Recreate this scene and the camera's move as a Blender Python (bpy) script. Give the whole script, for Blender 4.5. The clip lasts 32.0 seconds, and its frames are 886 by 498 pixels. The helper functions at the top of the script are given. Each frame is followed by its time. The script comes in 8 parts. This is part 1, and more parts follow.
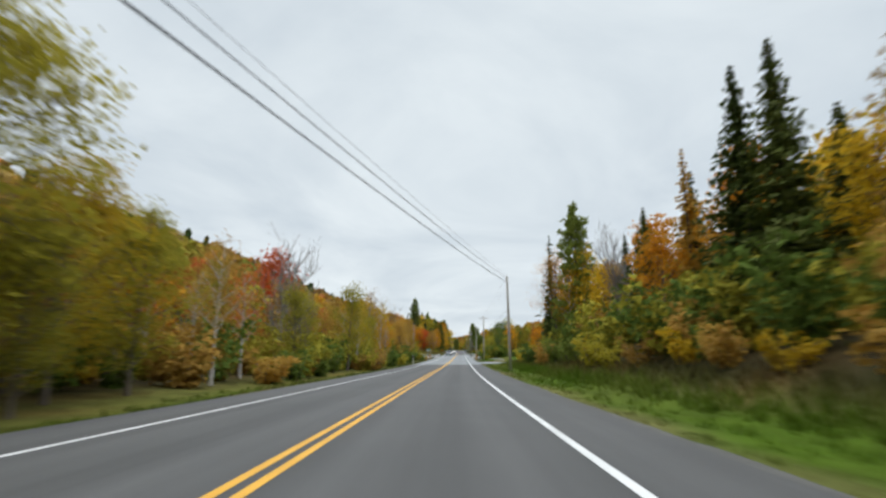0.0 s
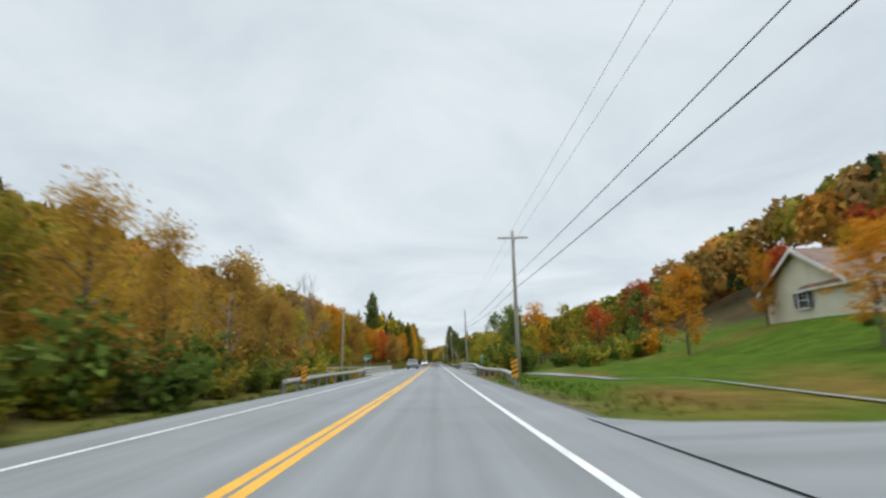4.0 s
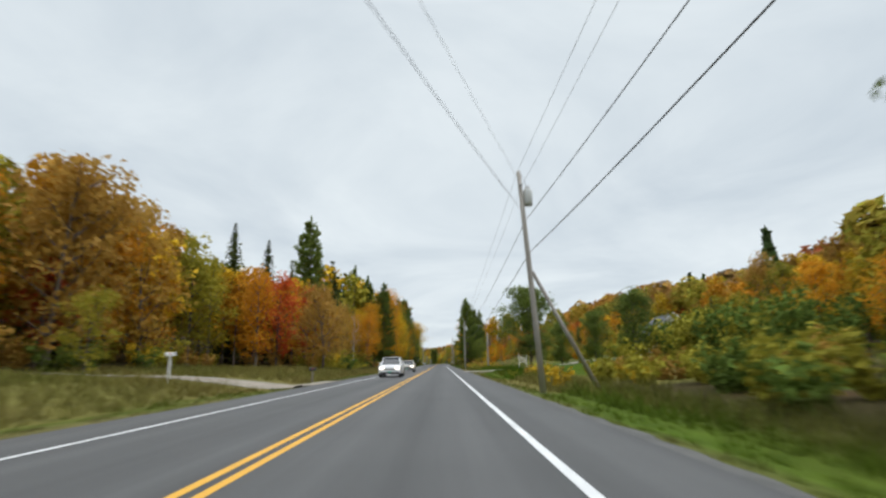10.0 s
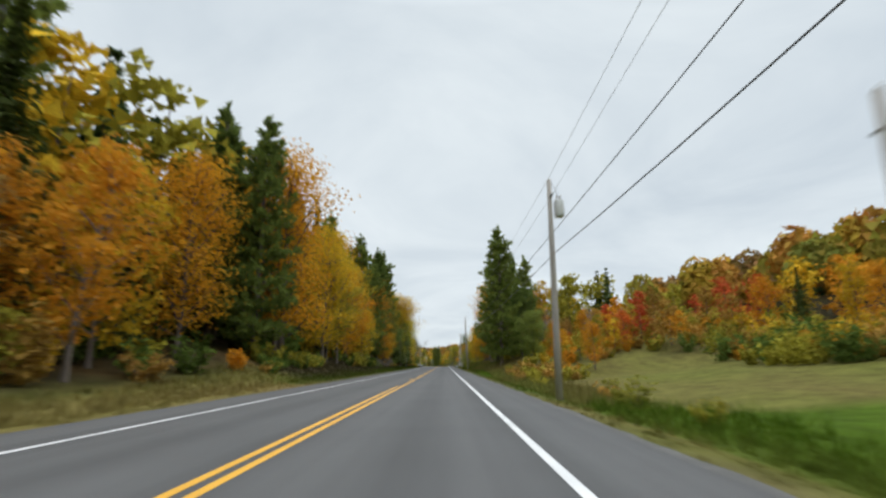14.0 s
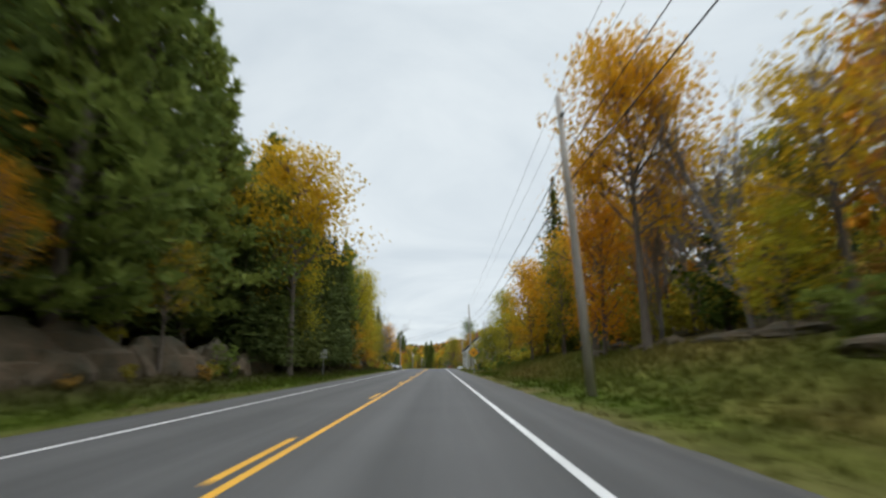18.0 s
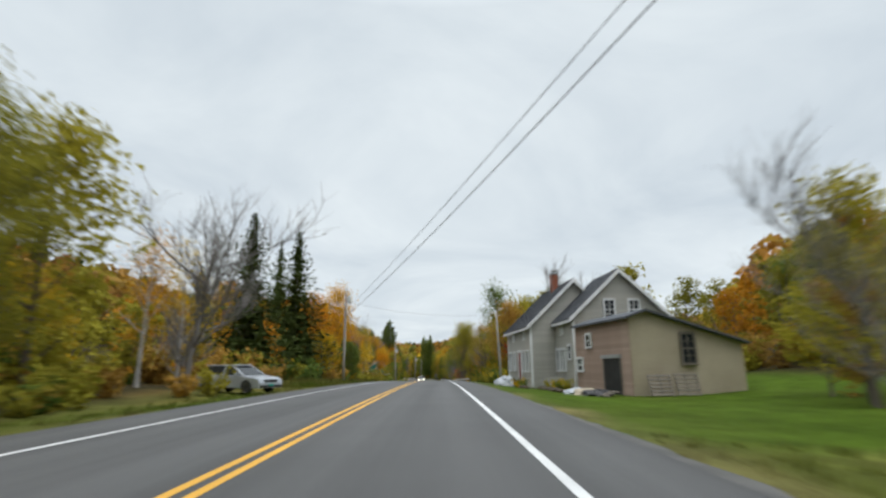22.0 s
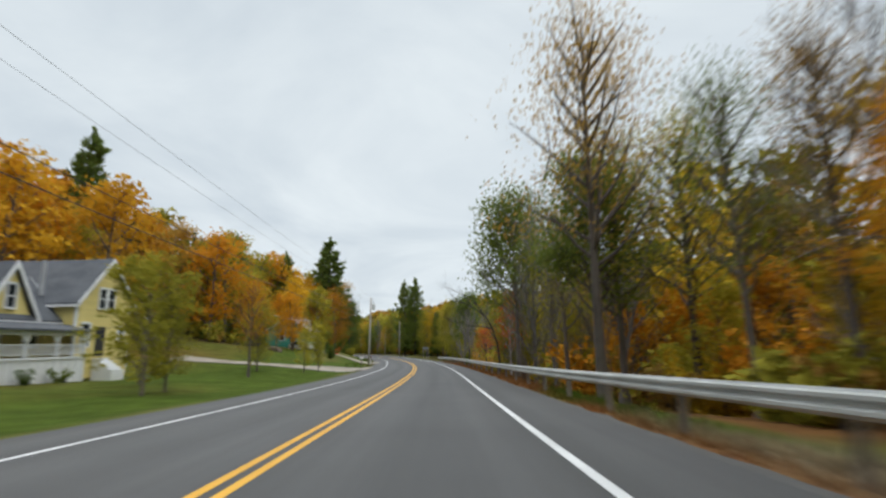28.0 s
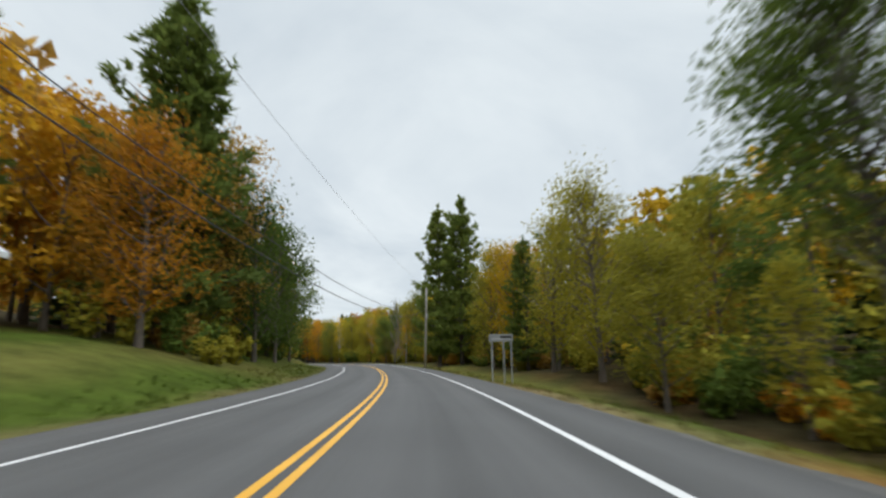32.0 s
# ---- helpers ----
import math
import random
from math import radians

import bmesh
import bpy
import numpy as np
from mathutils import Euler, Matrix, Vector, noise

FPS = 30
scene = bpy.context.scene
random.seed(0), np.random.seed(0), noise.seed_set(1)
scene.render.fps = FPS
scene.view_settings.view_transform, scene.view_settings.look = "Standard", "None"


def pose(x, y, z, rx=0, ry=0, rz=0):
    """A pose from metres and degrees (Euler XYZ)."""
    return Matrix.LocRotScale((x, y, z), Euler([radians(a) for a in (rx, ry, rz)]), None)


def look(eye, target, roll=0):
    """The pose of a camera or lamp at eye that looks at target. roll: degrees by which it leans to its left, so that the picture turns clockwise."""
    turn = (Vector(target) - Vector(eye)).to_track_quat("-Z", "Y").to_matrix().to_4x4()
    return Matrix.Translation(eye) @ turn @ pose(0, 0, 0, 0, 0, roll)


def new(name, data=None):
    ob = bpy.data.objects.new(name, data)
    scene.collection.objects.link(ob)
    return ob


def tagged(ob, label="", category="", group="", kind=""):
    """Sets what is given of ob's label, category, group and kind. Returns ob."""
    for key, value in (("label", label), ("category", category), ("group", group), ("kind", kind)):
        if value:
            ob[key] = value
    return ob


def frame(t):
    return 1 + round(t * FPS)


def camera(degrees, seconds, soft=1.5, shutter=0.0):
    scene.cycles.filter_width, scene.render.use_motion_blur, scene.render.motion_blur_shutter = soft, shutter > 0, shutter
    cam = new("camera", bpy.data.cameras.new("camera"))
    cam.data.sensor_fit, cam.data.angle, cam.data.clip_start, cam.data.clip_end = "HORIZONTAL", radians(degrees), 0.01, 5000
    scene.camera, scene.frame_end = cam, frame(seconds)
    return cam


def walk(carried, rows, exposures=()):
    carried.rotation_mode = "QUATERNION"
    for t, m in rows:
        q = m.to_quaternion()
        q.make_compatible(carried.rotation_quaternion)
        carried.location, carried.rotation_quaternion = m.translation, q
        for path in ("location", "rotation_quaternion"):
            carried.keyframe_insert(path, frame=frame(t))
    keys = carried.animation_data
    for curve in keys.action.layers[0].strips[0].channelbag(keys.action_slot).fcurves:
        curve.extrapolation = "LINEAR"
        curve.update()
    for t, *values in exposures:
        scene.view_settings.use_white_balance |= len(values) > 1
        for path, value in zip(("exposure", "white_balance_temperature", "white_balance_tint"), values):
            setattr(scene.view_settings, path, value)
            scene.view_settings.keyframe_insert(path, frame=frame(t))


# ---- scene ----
# ---------------------------------------------------------------- the line of the road
SPEED, EYE, LANE, LANE_LEFT = 22.8, 1.13, 3.6, 3.5
# bend of the road (1/m, to the left) and its grade (rise per metre) by station
BEND = [(-500, 0.0), (-60, 0.0), (-20, -0.00043), (30, -0.00043), (60, 0.0), (612, 3e-05), (635, -0.00105), (665, 0.0007),
        (700, 0.00278), (715, 0.00101), (728, 0.00208), (745, 0.00292), (760, 0.00276), (780, 0.00273), (800, 0.00486),
        (830, 0.00598), (870, 0.0), (2000, 0.0)]
GRADE = [(-500, -0.023), (-20, -0.0238), (140, 0.0021), (500, 0.0054), (580, -0.0274), (612, -0.0389), (650, -0.033), (690, -0.0178),
         (720, -0.0139), (745, -0.0111), (770, -0.0028), (800, -0.0008), (840, -0.0106), (900, -0.0102), (2000, 0.0041)]
ST = np.arange(-450.0, 1501.0, 1.0)


def summed(a):
    return np.concatenate([[0.0], np.cumsum((a[1:] + a[:-1]) / 2)])


HEAD = summed(np.interp(ST, *zip(*BEND)))
HEAD -= np.interp(300.0, ST, HEAD)
RX, RY, RZ = -summed(np.sin(HEAD)), summed(np.cos(HEAD)), summed(np.interp(ST, *zip(*GRADE)))
RX -= np.interp(300.0, ST, RX)
RY += 300.0 - np.interp(300.0, ST, RY)
RZ -= np.interp(300.0, ST, RZ)
SLOW = np.convolve(np.pad(HEAD, 200, mode="edge"), np.ones(401) / 401, mode="valid")


def line(s):
    return [float(np.interp(s, ST, a)) for a in (RX, RY, RZ, HEAD)]


def at(s, lat, up=0.0):
    """The point at station s, lat metres to the right of the yellow line and up metres over the road."""
    x, y, z, a = line(s)
    near = max(-60.0, min(60.0, lat))
    x, y = x + near * math.cos(a), y + near * math.sin(a)
    if near != lat:
        b = float(np.interp(s, ST, SLOW))
        x, y = x + (lat - near) * math.cos(b), y + (lat - near) * math.sin(b)
    return Vector((x, y, z + up))


# ---------------------------------------------------------------- the camera and its drive
# seconds, yaw, pitch, roll (degrees against the road), metres right of the yellow line, metres ahead of the mean speed
DRIVE = [
    (0.0, 0.98, 12.35, -0.09, 1.95, -0.51), (1.0, 0.22, 12.65, -0.62, 1.86, -0.44), (2.0, -0.48, 12.85, -0.78, 1.99, -0.33),
    (3.0, -0.64, 12.70, -1.62, 2.00, -0.37), (3.5, -1.14, 12.85, -1.98, 1.94, -0.06), (5.5, -0.51, 12.81, -0.13, 2.21, -0.52),
    (6.0, -0.39, 12.68, 0.02, 2.20, -0.30), (7.0, -0.51, 12.75, 0.20, 2.07, -0.14), (8.0, -0.49, 12.38, -0.92, 2.31, -0.57),
    (9.0, -0.27, 12.62, -0.40, 2.39, -0.08), (10.0, -0.33, 12.60, -1.13, 2.32, -0.02), (11.0, -0.67, 12.76, -1.52, 2.29, -0.02),
    (12.0, -0.43, 12.88, -1.01, 2.41, 0.40), (13.0, 0.15, 12.91, -0.09, 2.46, 0.45), (13.5, 0.24, 12.72, -0.09, 2.42, -0.27),
    (15.5, 0.15, 12.71, -0.73, 2.20, -1.39), (16.0, -0.22, 12.41, -1.12, 2.13, -0.93), (17.0, -0.64, 12.69, -1.31, 2.13, 0.30),
    (18.0, -0.63, 12.62, -0.79, 2.18, 0.18), (19.0, -0.55, 12.51, -1.29, 2.31, 0.36), (20.0, -0.50, 12.45, -0.78, 2.36, 0.76),
    (21.0, -0.65, 12.87, -0.48, 2.23, -0.76), (22.0, -0.52, 12.76, -0.43, 2.34, 0.91), (22.5, -0.36, 12.65, -0.84, 2.39, 1.12),
    (23.0, -0.30, 12.85, -1.32, 2.39, 0.78), (24.0, 0.50, 12.90, 0.00, 2.31, 0.11), (24.5, 0.68, 12.76, -0.38, 2.34, 0.11),
    (26.5, -1.30, 12.42, -1.45, 1.92, 0.22), (27.0, -1.59, 12.51, -1.42, 1.91, -0.09), (28.0, -0.86, 12.45, -1.10, 2.08, -0.37),
    (29.0, 0.32, 12.45, -1.64, 1.79, 0.83), (30.0, -0.53, 12.16, -1.65, 1.34, 1.59), (31.0, -2.24, 12.08, -1.42, 1.27, -0.89),
    (32.0, -1.57, 12.37, -0.77, 1.48, -1.92),
]
GAPS = (4.5, 14.5, 25.5)


def drive_pose(t):
    yaw, pitch, roll, lat, ahead = [float(np.interp(t, [r[0] for r in DRIVE], [r[i] for r in DRIVE])) for i in range(1, 6)]
    s = t * SPEED + ahead
    eye, a = at(s, lat, EYE), line(s)[3] + radians(yaw)
    p = math.atan(float(np.interp(s, *zip(*GRADE)))) + radians(pitch)
    way = Vector((-math.sin(a) * math.cos(p), math.cos(a) * math.cos(p), math.sin(p)))
    return look(eye, eye + way, roll)


cam = camera(82.1, 32.0, soft=2.5, shutter=0.5)
rows = [(t, drive_pose(t)) for t in sorted({r[0] for r in DRIVE} | set(GAPS))]
walk(cam, rows)

# ---------------------------------------------------------------- sky and light: high, even overcast
world = bpy.data.worlds.new("overcast")
scene.world = world
world.use_nodes = True
wn, wl = world.node_tree.nodes, world.node_tree.links
wn.clear()


def wnode(kind, **values):
    n = wn.new(kind)
    for k, v in values.items():
        n.inputs[k].default_value = v
    return n


sky = wn.new("ShaderNodeTexSky")
sky.sky_type, sky.sun_disc, sky.sun_elevation, sky.sun_rotation = "NISHITA", False, radians(40), radians(200)
where = wn.new("ShaderNodeTexCoord")
split = wn.new("ShaderNodeSeparateXYZ")
wl.new(where.outputs["Generated"], split.inputs[0])
rise = wn.new("ShaderNodeMapRange")
rise.inputs["From Min"].default_value, rise.inputs["From Max"].default_value = 0.62, 1.0
rise.inputs["To Min"].default_value, rise.inputs["To Max"].default_value = 0.0, 1.0
wl.new(split.outputs["Z"], rise.inputs["Value"])
# clouds lie flat overhead, so they crowd together towards the horizon
lift = wn.new("ShaderNodeMath")
lift.operation, lift.inputs[1].default_value = "ADD", 0.16
wl.new(split.outputs["Z"], lift.inputs[0])
flat = []
for axis in "XY":
    d = wn.new("ShaderNodeMath")
    d.operation = "DIVIDE"
    wl.new(split.outputs[axis], d.inputs[0])
    wl.new(lift.outputs[0], d.inputs[1])
    flat.append(d)
join = wn.new("ShaderNodeCombineXYZ")
wl.new(flat[0].outputs[0], join.inputs[0])
wl.new(flat[1].outputs[0], join.inputs[1])
cloud = wnode("ShaderNodeTexNoise", Scale=0.9, Detail=6.0, Roughness=0.55, Distortion=0.6)
wl.new(join.outputs[0], cloud.inputs["Vector"])
tone = wn.new("ShaderNodeValToRGB")
tone.color_ramp.elements[0].position, tone.color_ramp.elements[0].color = 0.3, (0.60, 0.68, 0.75, 1)
tone.color_ramp.elements[1].position, tone.color_ramp.elements[1].color = 0.68, (0.86, 0.93, 0.965, 1)
wl.new(cloud.outputs["Fac"], tone.inputs[0])
dome = wn.new("ShaderNodeMix")
dome.data_type = "RGBA"
dome.inputs["B"].default_value = (2.7, 2.82, 2.92, 1)
for i in dome.inputs:
    if i.name == "B" and i.type == "RGBA":
        i.default_value = (2.7, 2.82, 2.92, 1)
wl.new(rise.outputs[0], dome.inputs[0])
wl.new(tone.outputs[0], [i for i in dome.inputs if i.name == "A" and i.type == "RGBA"][0])
cover = wnode("ShaderNodeBackground", Strength=1.0)
wl.new([o for o in dome.outputs if o.type == "RGBA"][0], cover.inputs["Color"])
blue = wnode("ShaderNodeBackground", Strength=0.06)
wl.new(sky.outputs[0], blue.inputs["Color"])
both = wnode("ShaderNodeMixShader", Fac=0.95)
wl.new(blue.outputs[0], both.inputs[1])
wl.new(cover.outputs[0], both.inputs[2])
wout = wn.new("ShaderNodeOutputWorld")
wl.new(both.outputs[0], wout.inputs[0])

sun = new("sun", bpy.data.lights.new("sun", "SUN"))
sun.data.energy, sun.data.angle, sun.data.color = 0.8, radians(50), (1.0, 0.99, 0.96)
sun.matrix_world = look(Vector((60, -40, 120)), Vector((0, 0, 0)))

# ---------------------------------------------------------------- materials
def nodes_of(name):
    m = bpy.data.materials.new(name)
    m.use_nodes = True
    return m, m.node_tree.nodes, m.node_tree.links, m.node_tree.nodes["Principled BSDF"]


def surface(name, dark, light, scale=6.0, rough=0.8, metal=0.0, bump=0.0, fine=60.0, coarse=0.35, stretch=(1, 1, 1), vary=0.0, coords="Object"):
    """A base colour that wanders between two tones at two scales, with fine relief."""
    m, n, l, b = nodes_of(name)
    tc, mp = n.new("ShaderNodeTexCoord"), n.new("ShaderNodeMapping")
    mp.inputs["Scale"].default_value = stretch
    l.new(tc.outputs[coords], mp.inputs[0])
    big, small = n.new("ShaderNodeTexNoise"), n.new("ShaderNodeTexNoise")
    big.inputs["Scale"].default_value, big.inputs["Detail"].default_value = scale * coarse, 4
    small.inputs["Scale"].default_value, small.inputs["Detail"].default_value = fine, 3
    mix, ramp = n.new("ShaderNodeMath"), n.new("ShaderNodeValToRGB")
    mix.operation, mix.inputs[2].default_value = "MULTIPLY_ADD", 0.0
    for tex in (big, small):
        l.new(mp.outputs[0], tex.inputs["Vector"])
    l.new(big.outputs["Fac"], mix.inputs[0])
    mix.inputs[1].default_value = 0.65
    half = n.new("ShaderNodeMath")
    half.operation, half.inputs[1].default_value = "MULTIPLY", 0.35
    l.new(small.outputs["Fac"], half.inputs[0])
    l.new(half.outputs[0], mix.inputs[2])
    ramp.color_ramp.elements[0].position, ramp.color_ramp.elements[0].color = 0.35, (*dark, 1)
    ramp.color_ramp.elements[1].position, ramp.color_ramp.elements[1].color = 0.66, (*light, 1)
    l.new(mix.outputs[0], ramp.inputs[0])
    out = ramp.outputs[0]
    if vary:
        info, hsv, amount = n.new("ShaderNodeObjectInfo"), n.new("ShaderNodeHueSaturation"), n.new("ShaderNodeMapRange")
        amount.inputs["To Min"].default_value, amount.inputs["To Max"].default_value = 1 - vary, 1 + vary
        l.new(info.outputs["Random"], amount.inputs["Value"])
        l.new(amount.outputs[0], hsv.inputs["Value"])
        l.new(out, hsv.inputs["Color"])
        out = hsv.outputs[0]
    l.new(out, b.inputs["Base Color"])
    b.inputs["Roughness"].default_value, b.inputs["Metallic"].default_value = rough, metal
    if bump:
        bp = n.new("ShaderNodeBump")
        bp.inputs["Strength"].default_value, bp.inputs["Distance"].default_value = bump, 0.02
        l.new(small.outputs["Fac"], bp.inputs["Height"])
        l.new(bp.outputs[0], b.inputs["Normal"])
    return m


def foliage(name, tones, thin=0.5, rough=0.75):
    """Leaves: the tone wanders from tree to tree and from spray to spray; some light comes through."""
    m, n, l, b = nodes_of(name)
    info, tc = n.new("ShaderNodeObjectInfo"), n.new("ShaderNodeTexCoord")
    spot, grain = n.new("ShaderNodeTexNoise"), n.new("ShaderNodeTexNoise")
    spot.inputs["Scale"].default_value, spot.inputs["Detail"].default_value = 0.55, 2
    grain.inputs["Scale"].default_value, grain.inputs["Detail"].default_value = 3.1, 1
    l.new(tc.outputs["Object"], spot.inputs["Vector"])
    l.new(tc.outputs["Object"], grain.inputs["Vector"])
    a, c, d = n.new("ShaderNodeMath"), n.new("ShaderNodeMath"), n.new("ShaderNodeMath")
    a.operation, a.inputs[1].default_value = "MULTIPLY", 0.42
    c.operation, c.inputs[1].default_value = "MULTIPLY_ADD", 0.55
    d.operation, d.inputs[1].default_value = "MULTIPLY_ADD", 0.35
    l.new(info.outputs["Random"], a.inputs[0])
    l.new(spot.outputs["Fac"], c.inputs[0])
    l.new(a.outputs[0], c.inputs[2])
    l.new(grain.outputs["Fac"], d.inputs[0])
    l.new(c.outputs[0], d.inputs[2])
    ramp = n.new("ShaderNodeValToRGB")
    el = ramp.color_ramp.elements
    for i, t in enumerate(tones):
        e = el[i] if i < 2 else el.new(1.0)
        e.position, e.color = 0.3 + 0.62 * i / (len(tones) - 1), (*t, 1)
    l.new(d.outputs[0], ramp.inputs[0])
    l.new(ramp.outputs[0], b.inputs["Base Color"])
    b.inputs["Roughness"].default_value = rough
    b.inputs["Specular IOR Level"].default_value = 0.1
    tl, mx = n.new("ShaderNodeBsdfTranslucent"), n.new("ShaderNodeMixShader")
    l.new(ramp.outputs[0], tl.inputs["Color"])
    mx.inputs[0].default_value = thin
    l.new(b.outputs[0], mx.inputs[1])
    l.new(tl.outputs[0], mx.inputs[2])
    l.new(mx.outputs[0], n["Material Output"].inputs["Surface"])
    return m


def tinted(name, spread=0.25, thin=0.0, scale=0.8, bump=0.0, rough=0.9):
    """The colour comes with the mesh (what grows or lies at each place), varied by noise."""
    m, n, l, b = nodes_of(name)
    at_, tc = n.new("ShaderNodeAttribute"), n.new("ShaderNodeTexCoord")
    at_.attribute_name = "tint"
    n1, n2 = n.new("ShaderNodeTexNoise"), n.new("ShaderNodeTexNoise")
    n1.inputs["Scale"].default_value, n1.inputs["Detail"].default_value = scale, 5
    n2.inputs["Scale"].default_value, n2.inputs["Detail"].default_value = 9.0, 4
    for t in (n1, n2):
        l.new(tc.outputs["Object"], t.inputs["Vector"])
    add, rng, hsv = n.new("ShaderNodeMath"), n.new("ShaderNodeMapRange"), n.new("ShaderNodeHueSaturation")
    l.new(n1.outputs["Fac"], add.inputs[0])
    l.new(n2.outputs["Fac"], add.inputs[1])
    rng.inputs["From Min"].default_value, rng.inputs["From Max"].default_value = 0.7, 1.3
    rng.inputs["To Min"].default_value, rng.inputs["To Max"].default_value = 1 - spread, 1 + spread
    l.new(add.outputs[0], rng.inputs["Value"])
    l.new(rng.outputs[0], hsv.inputs["Value"])
    hue = n.new("ShaderNodeMapRange")
    hue.inputs["From Min"].default_value, hue.inputs["From Max"].default_value = 0.3, 0.7
    hue.inputs["To Min"].default_value, hue.inputs["To Max"].default_value = 0.485, 0.515
    l.new(n2.outputs["Fac"], hue.inputs["Value"])
    l.new(hue.outputs[0], hsv.inputs["Hue"])
    l.new(at_.outputs["Color"], hsv.inputs["Color"])
    l.new(hsv.outputs[0], b.inputs["Base Color"])
    b.inputs["Roughness"].default_value, b.inputs["Specular IOR Level"].default_value = rough, 0.04
    if bump:
        bp = n.new("ShaderNodeBump")
        bp.inputs["Strength"].default_value, bp.inputs["Distance"].default_value = bump, 0.08
        l.new(n2.outputs["Fac"], bp.inputs["Height"])
        l.new(bp.outputs[0], b.inputs["Normal"])
    if thin:
        tl, mx = n.new("ShaderNodeBsdfTranslucent"), n.new("ShaderNodeMixShader")
        l.new(hsv.outputs[0], tl.inputs["Color"])
        mx.inputs[0].default_value = thin
        l.new(b.outputs[0], mx.inputs[1])
        l.new(tl.outputs[0], mx.inputs[2])
        l.new(mx.outputs[0], n["Material Output"].inputs["Surface"])
    return m


def asphalt(name, base, streak):
    """Worn asphalt: aggregate grain, polished wheel paths along the lanes, blotches and faint cracks."""
    m, n, l, b = nodes_of(name)
    uv = n.new("ShaderNodeUVMap")
    sp = n.new("ShaderNodeSeparateXYZ")
    l.new(uv.outputs[0], sp.inputs[0])
    tc = n.new("ShaderNodeTexCoord")
    grain, blot, long_ = n.new("ShaderNodeTexNoise"), n.new("ShaderNodeTexNoise"), n.new("ShaderNodeTexNoise")
    mp = n.new("ShaderNodeMapping")
    mp.inputs["Scale"].default_value = (2.2, 0.035, 1)
    l.new(uv.outputs[0], mp.inputs[0])
    l.new(mp.outputs[0], long_.inputs["Vector"])
    long_.inputs["Scale"].default_value, long_.inputs["Detail"].default_value = 1.0, 5
    grain.inputs["Scale"].default_value, grain.inputs["Detail"].default_value = 45.0, 3
    blot.inputs["Scale"].default_value, blot.inputs["Detail"].default_value = 0.35, 6
    l.new(tc.outputs["Object"], grain.inputs["Vector"])
    l.new(tc.outputs["Object"], blot.inputs["Vector"])
    # wheel paths: a cosine over the lane
    wave = n.new("ShaderNodeMath")
    wave.operation, wave.inputs[1].default_value = "MULTIPLY", 2 * math.pi / 1.8
    l.new(sp.outputs["X"], wave.inputs[0])
    cos = n.new("ShaderNodeMath")
    cos.operation = "COSINE"
    l.new(wave.outputs[0], cos.inputs[0])
    acc = None
    for src, w in ((grain.outputs["Fac"], 0.25), (blot.outputs["Fac"], 0.55), (long_.outputs["Fac"], 0.9), (cos.outputs[0], -streak)):
        k = n.new("ShaderNodeMath")
        k.operation, k.inputs[1].default_value, k.inputs[2].default_value = "MULTIPLY_ADD", w, 0.0
        l.new(src, k.inputs[0])
        if acc:
            l.new(acc, k.inputs[2])
        acc = k.outputs[0]
    rg = n.new("ShaderNodeMapRange")
    rg.inputs["From Min"].default_value, rg.inputs["From Max"].default_value = 0.45, 1.25
    rg.inputs["To Min"].default_value, rg.inputs["To Max"].default_value = 0.72, 1.28
    l.new(acc, rg.inputs["Value"])
    hsv = n.new("ShaderNodeHueSaturation")
    hsv.inputs["Color"].default_value = (*base, 1)
    l.new(rg.outputs[0], hsv.inputs["Value"])
    l.new(hsv.outputs[0], b.inputs["Base Color"])
    b.inputs["Roughness"].default_value, b.inputs["Specular IOR Level"].default_value = 0.72, 0.35
    bp = n.new("ShaderNodeBump")
    bp.inputs["Strength"].default_value, bp.inputs["Distance"].default_value = 0.35, 0.01
    l.new(grain.outputs["Fac"], bp.inputs["Height"])
    l.new(bp.outputs[0], b.inputs["Normal"])
    return m


def pane(name, gloss=0.18):
    m, n, l, b = nodes_of(name)
    b.inputs["Base Color"].default_value = (0.02, 0.025, 0.03, 1)
    b.inputs["Roughness"].default_value, b.inputs["Specular IOR Level"].default_value = 0.1, gloss
    return m


def shine(name, colour, power):
    m, n, l, b = nodes_of(name)
    b.inputs["Base Color"].default_value = (*colour, 1)
    b.inputs["Emission Color"].default_value, b.inputs["Emission Strength"].default_value = (*colour, 1), power
    return m


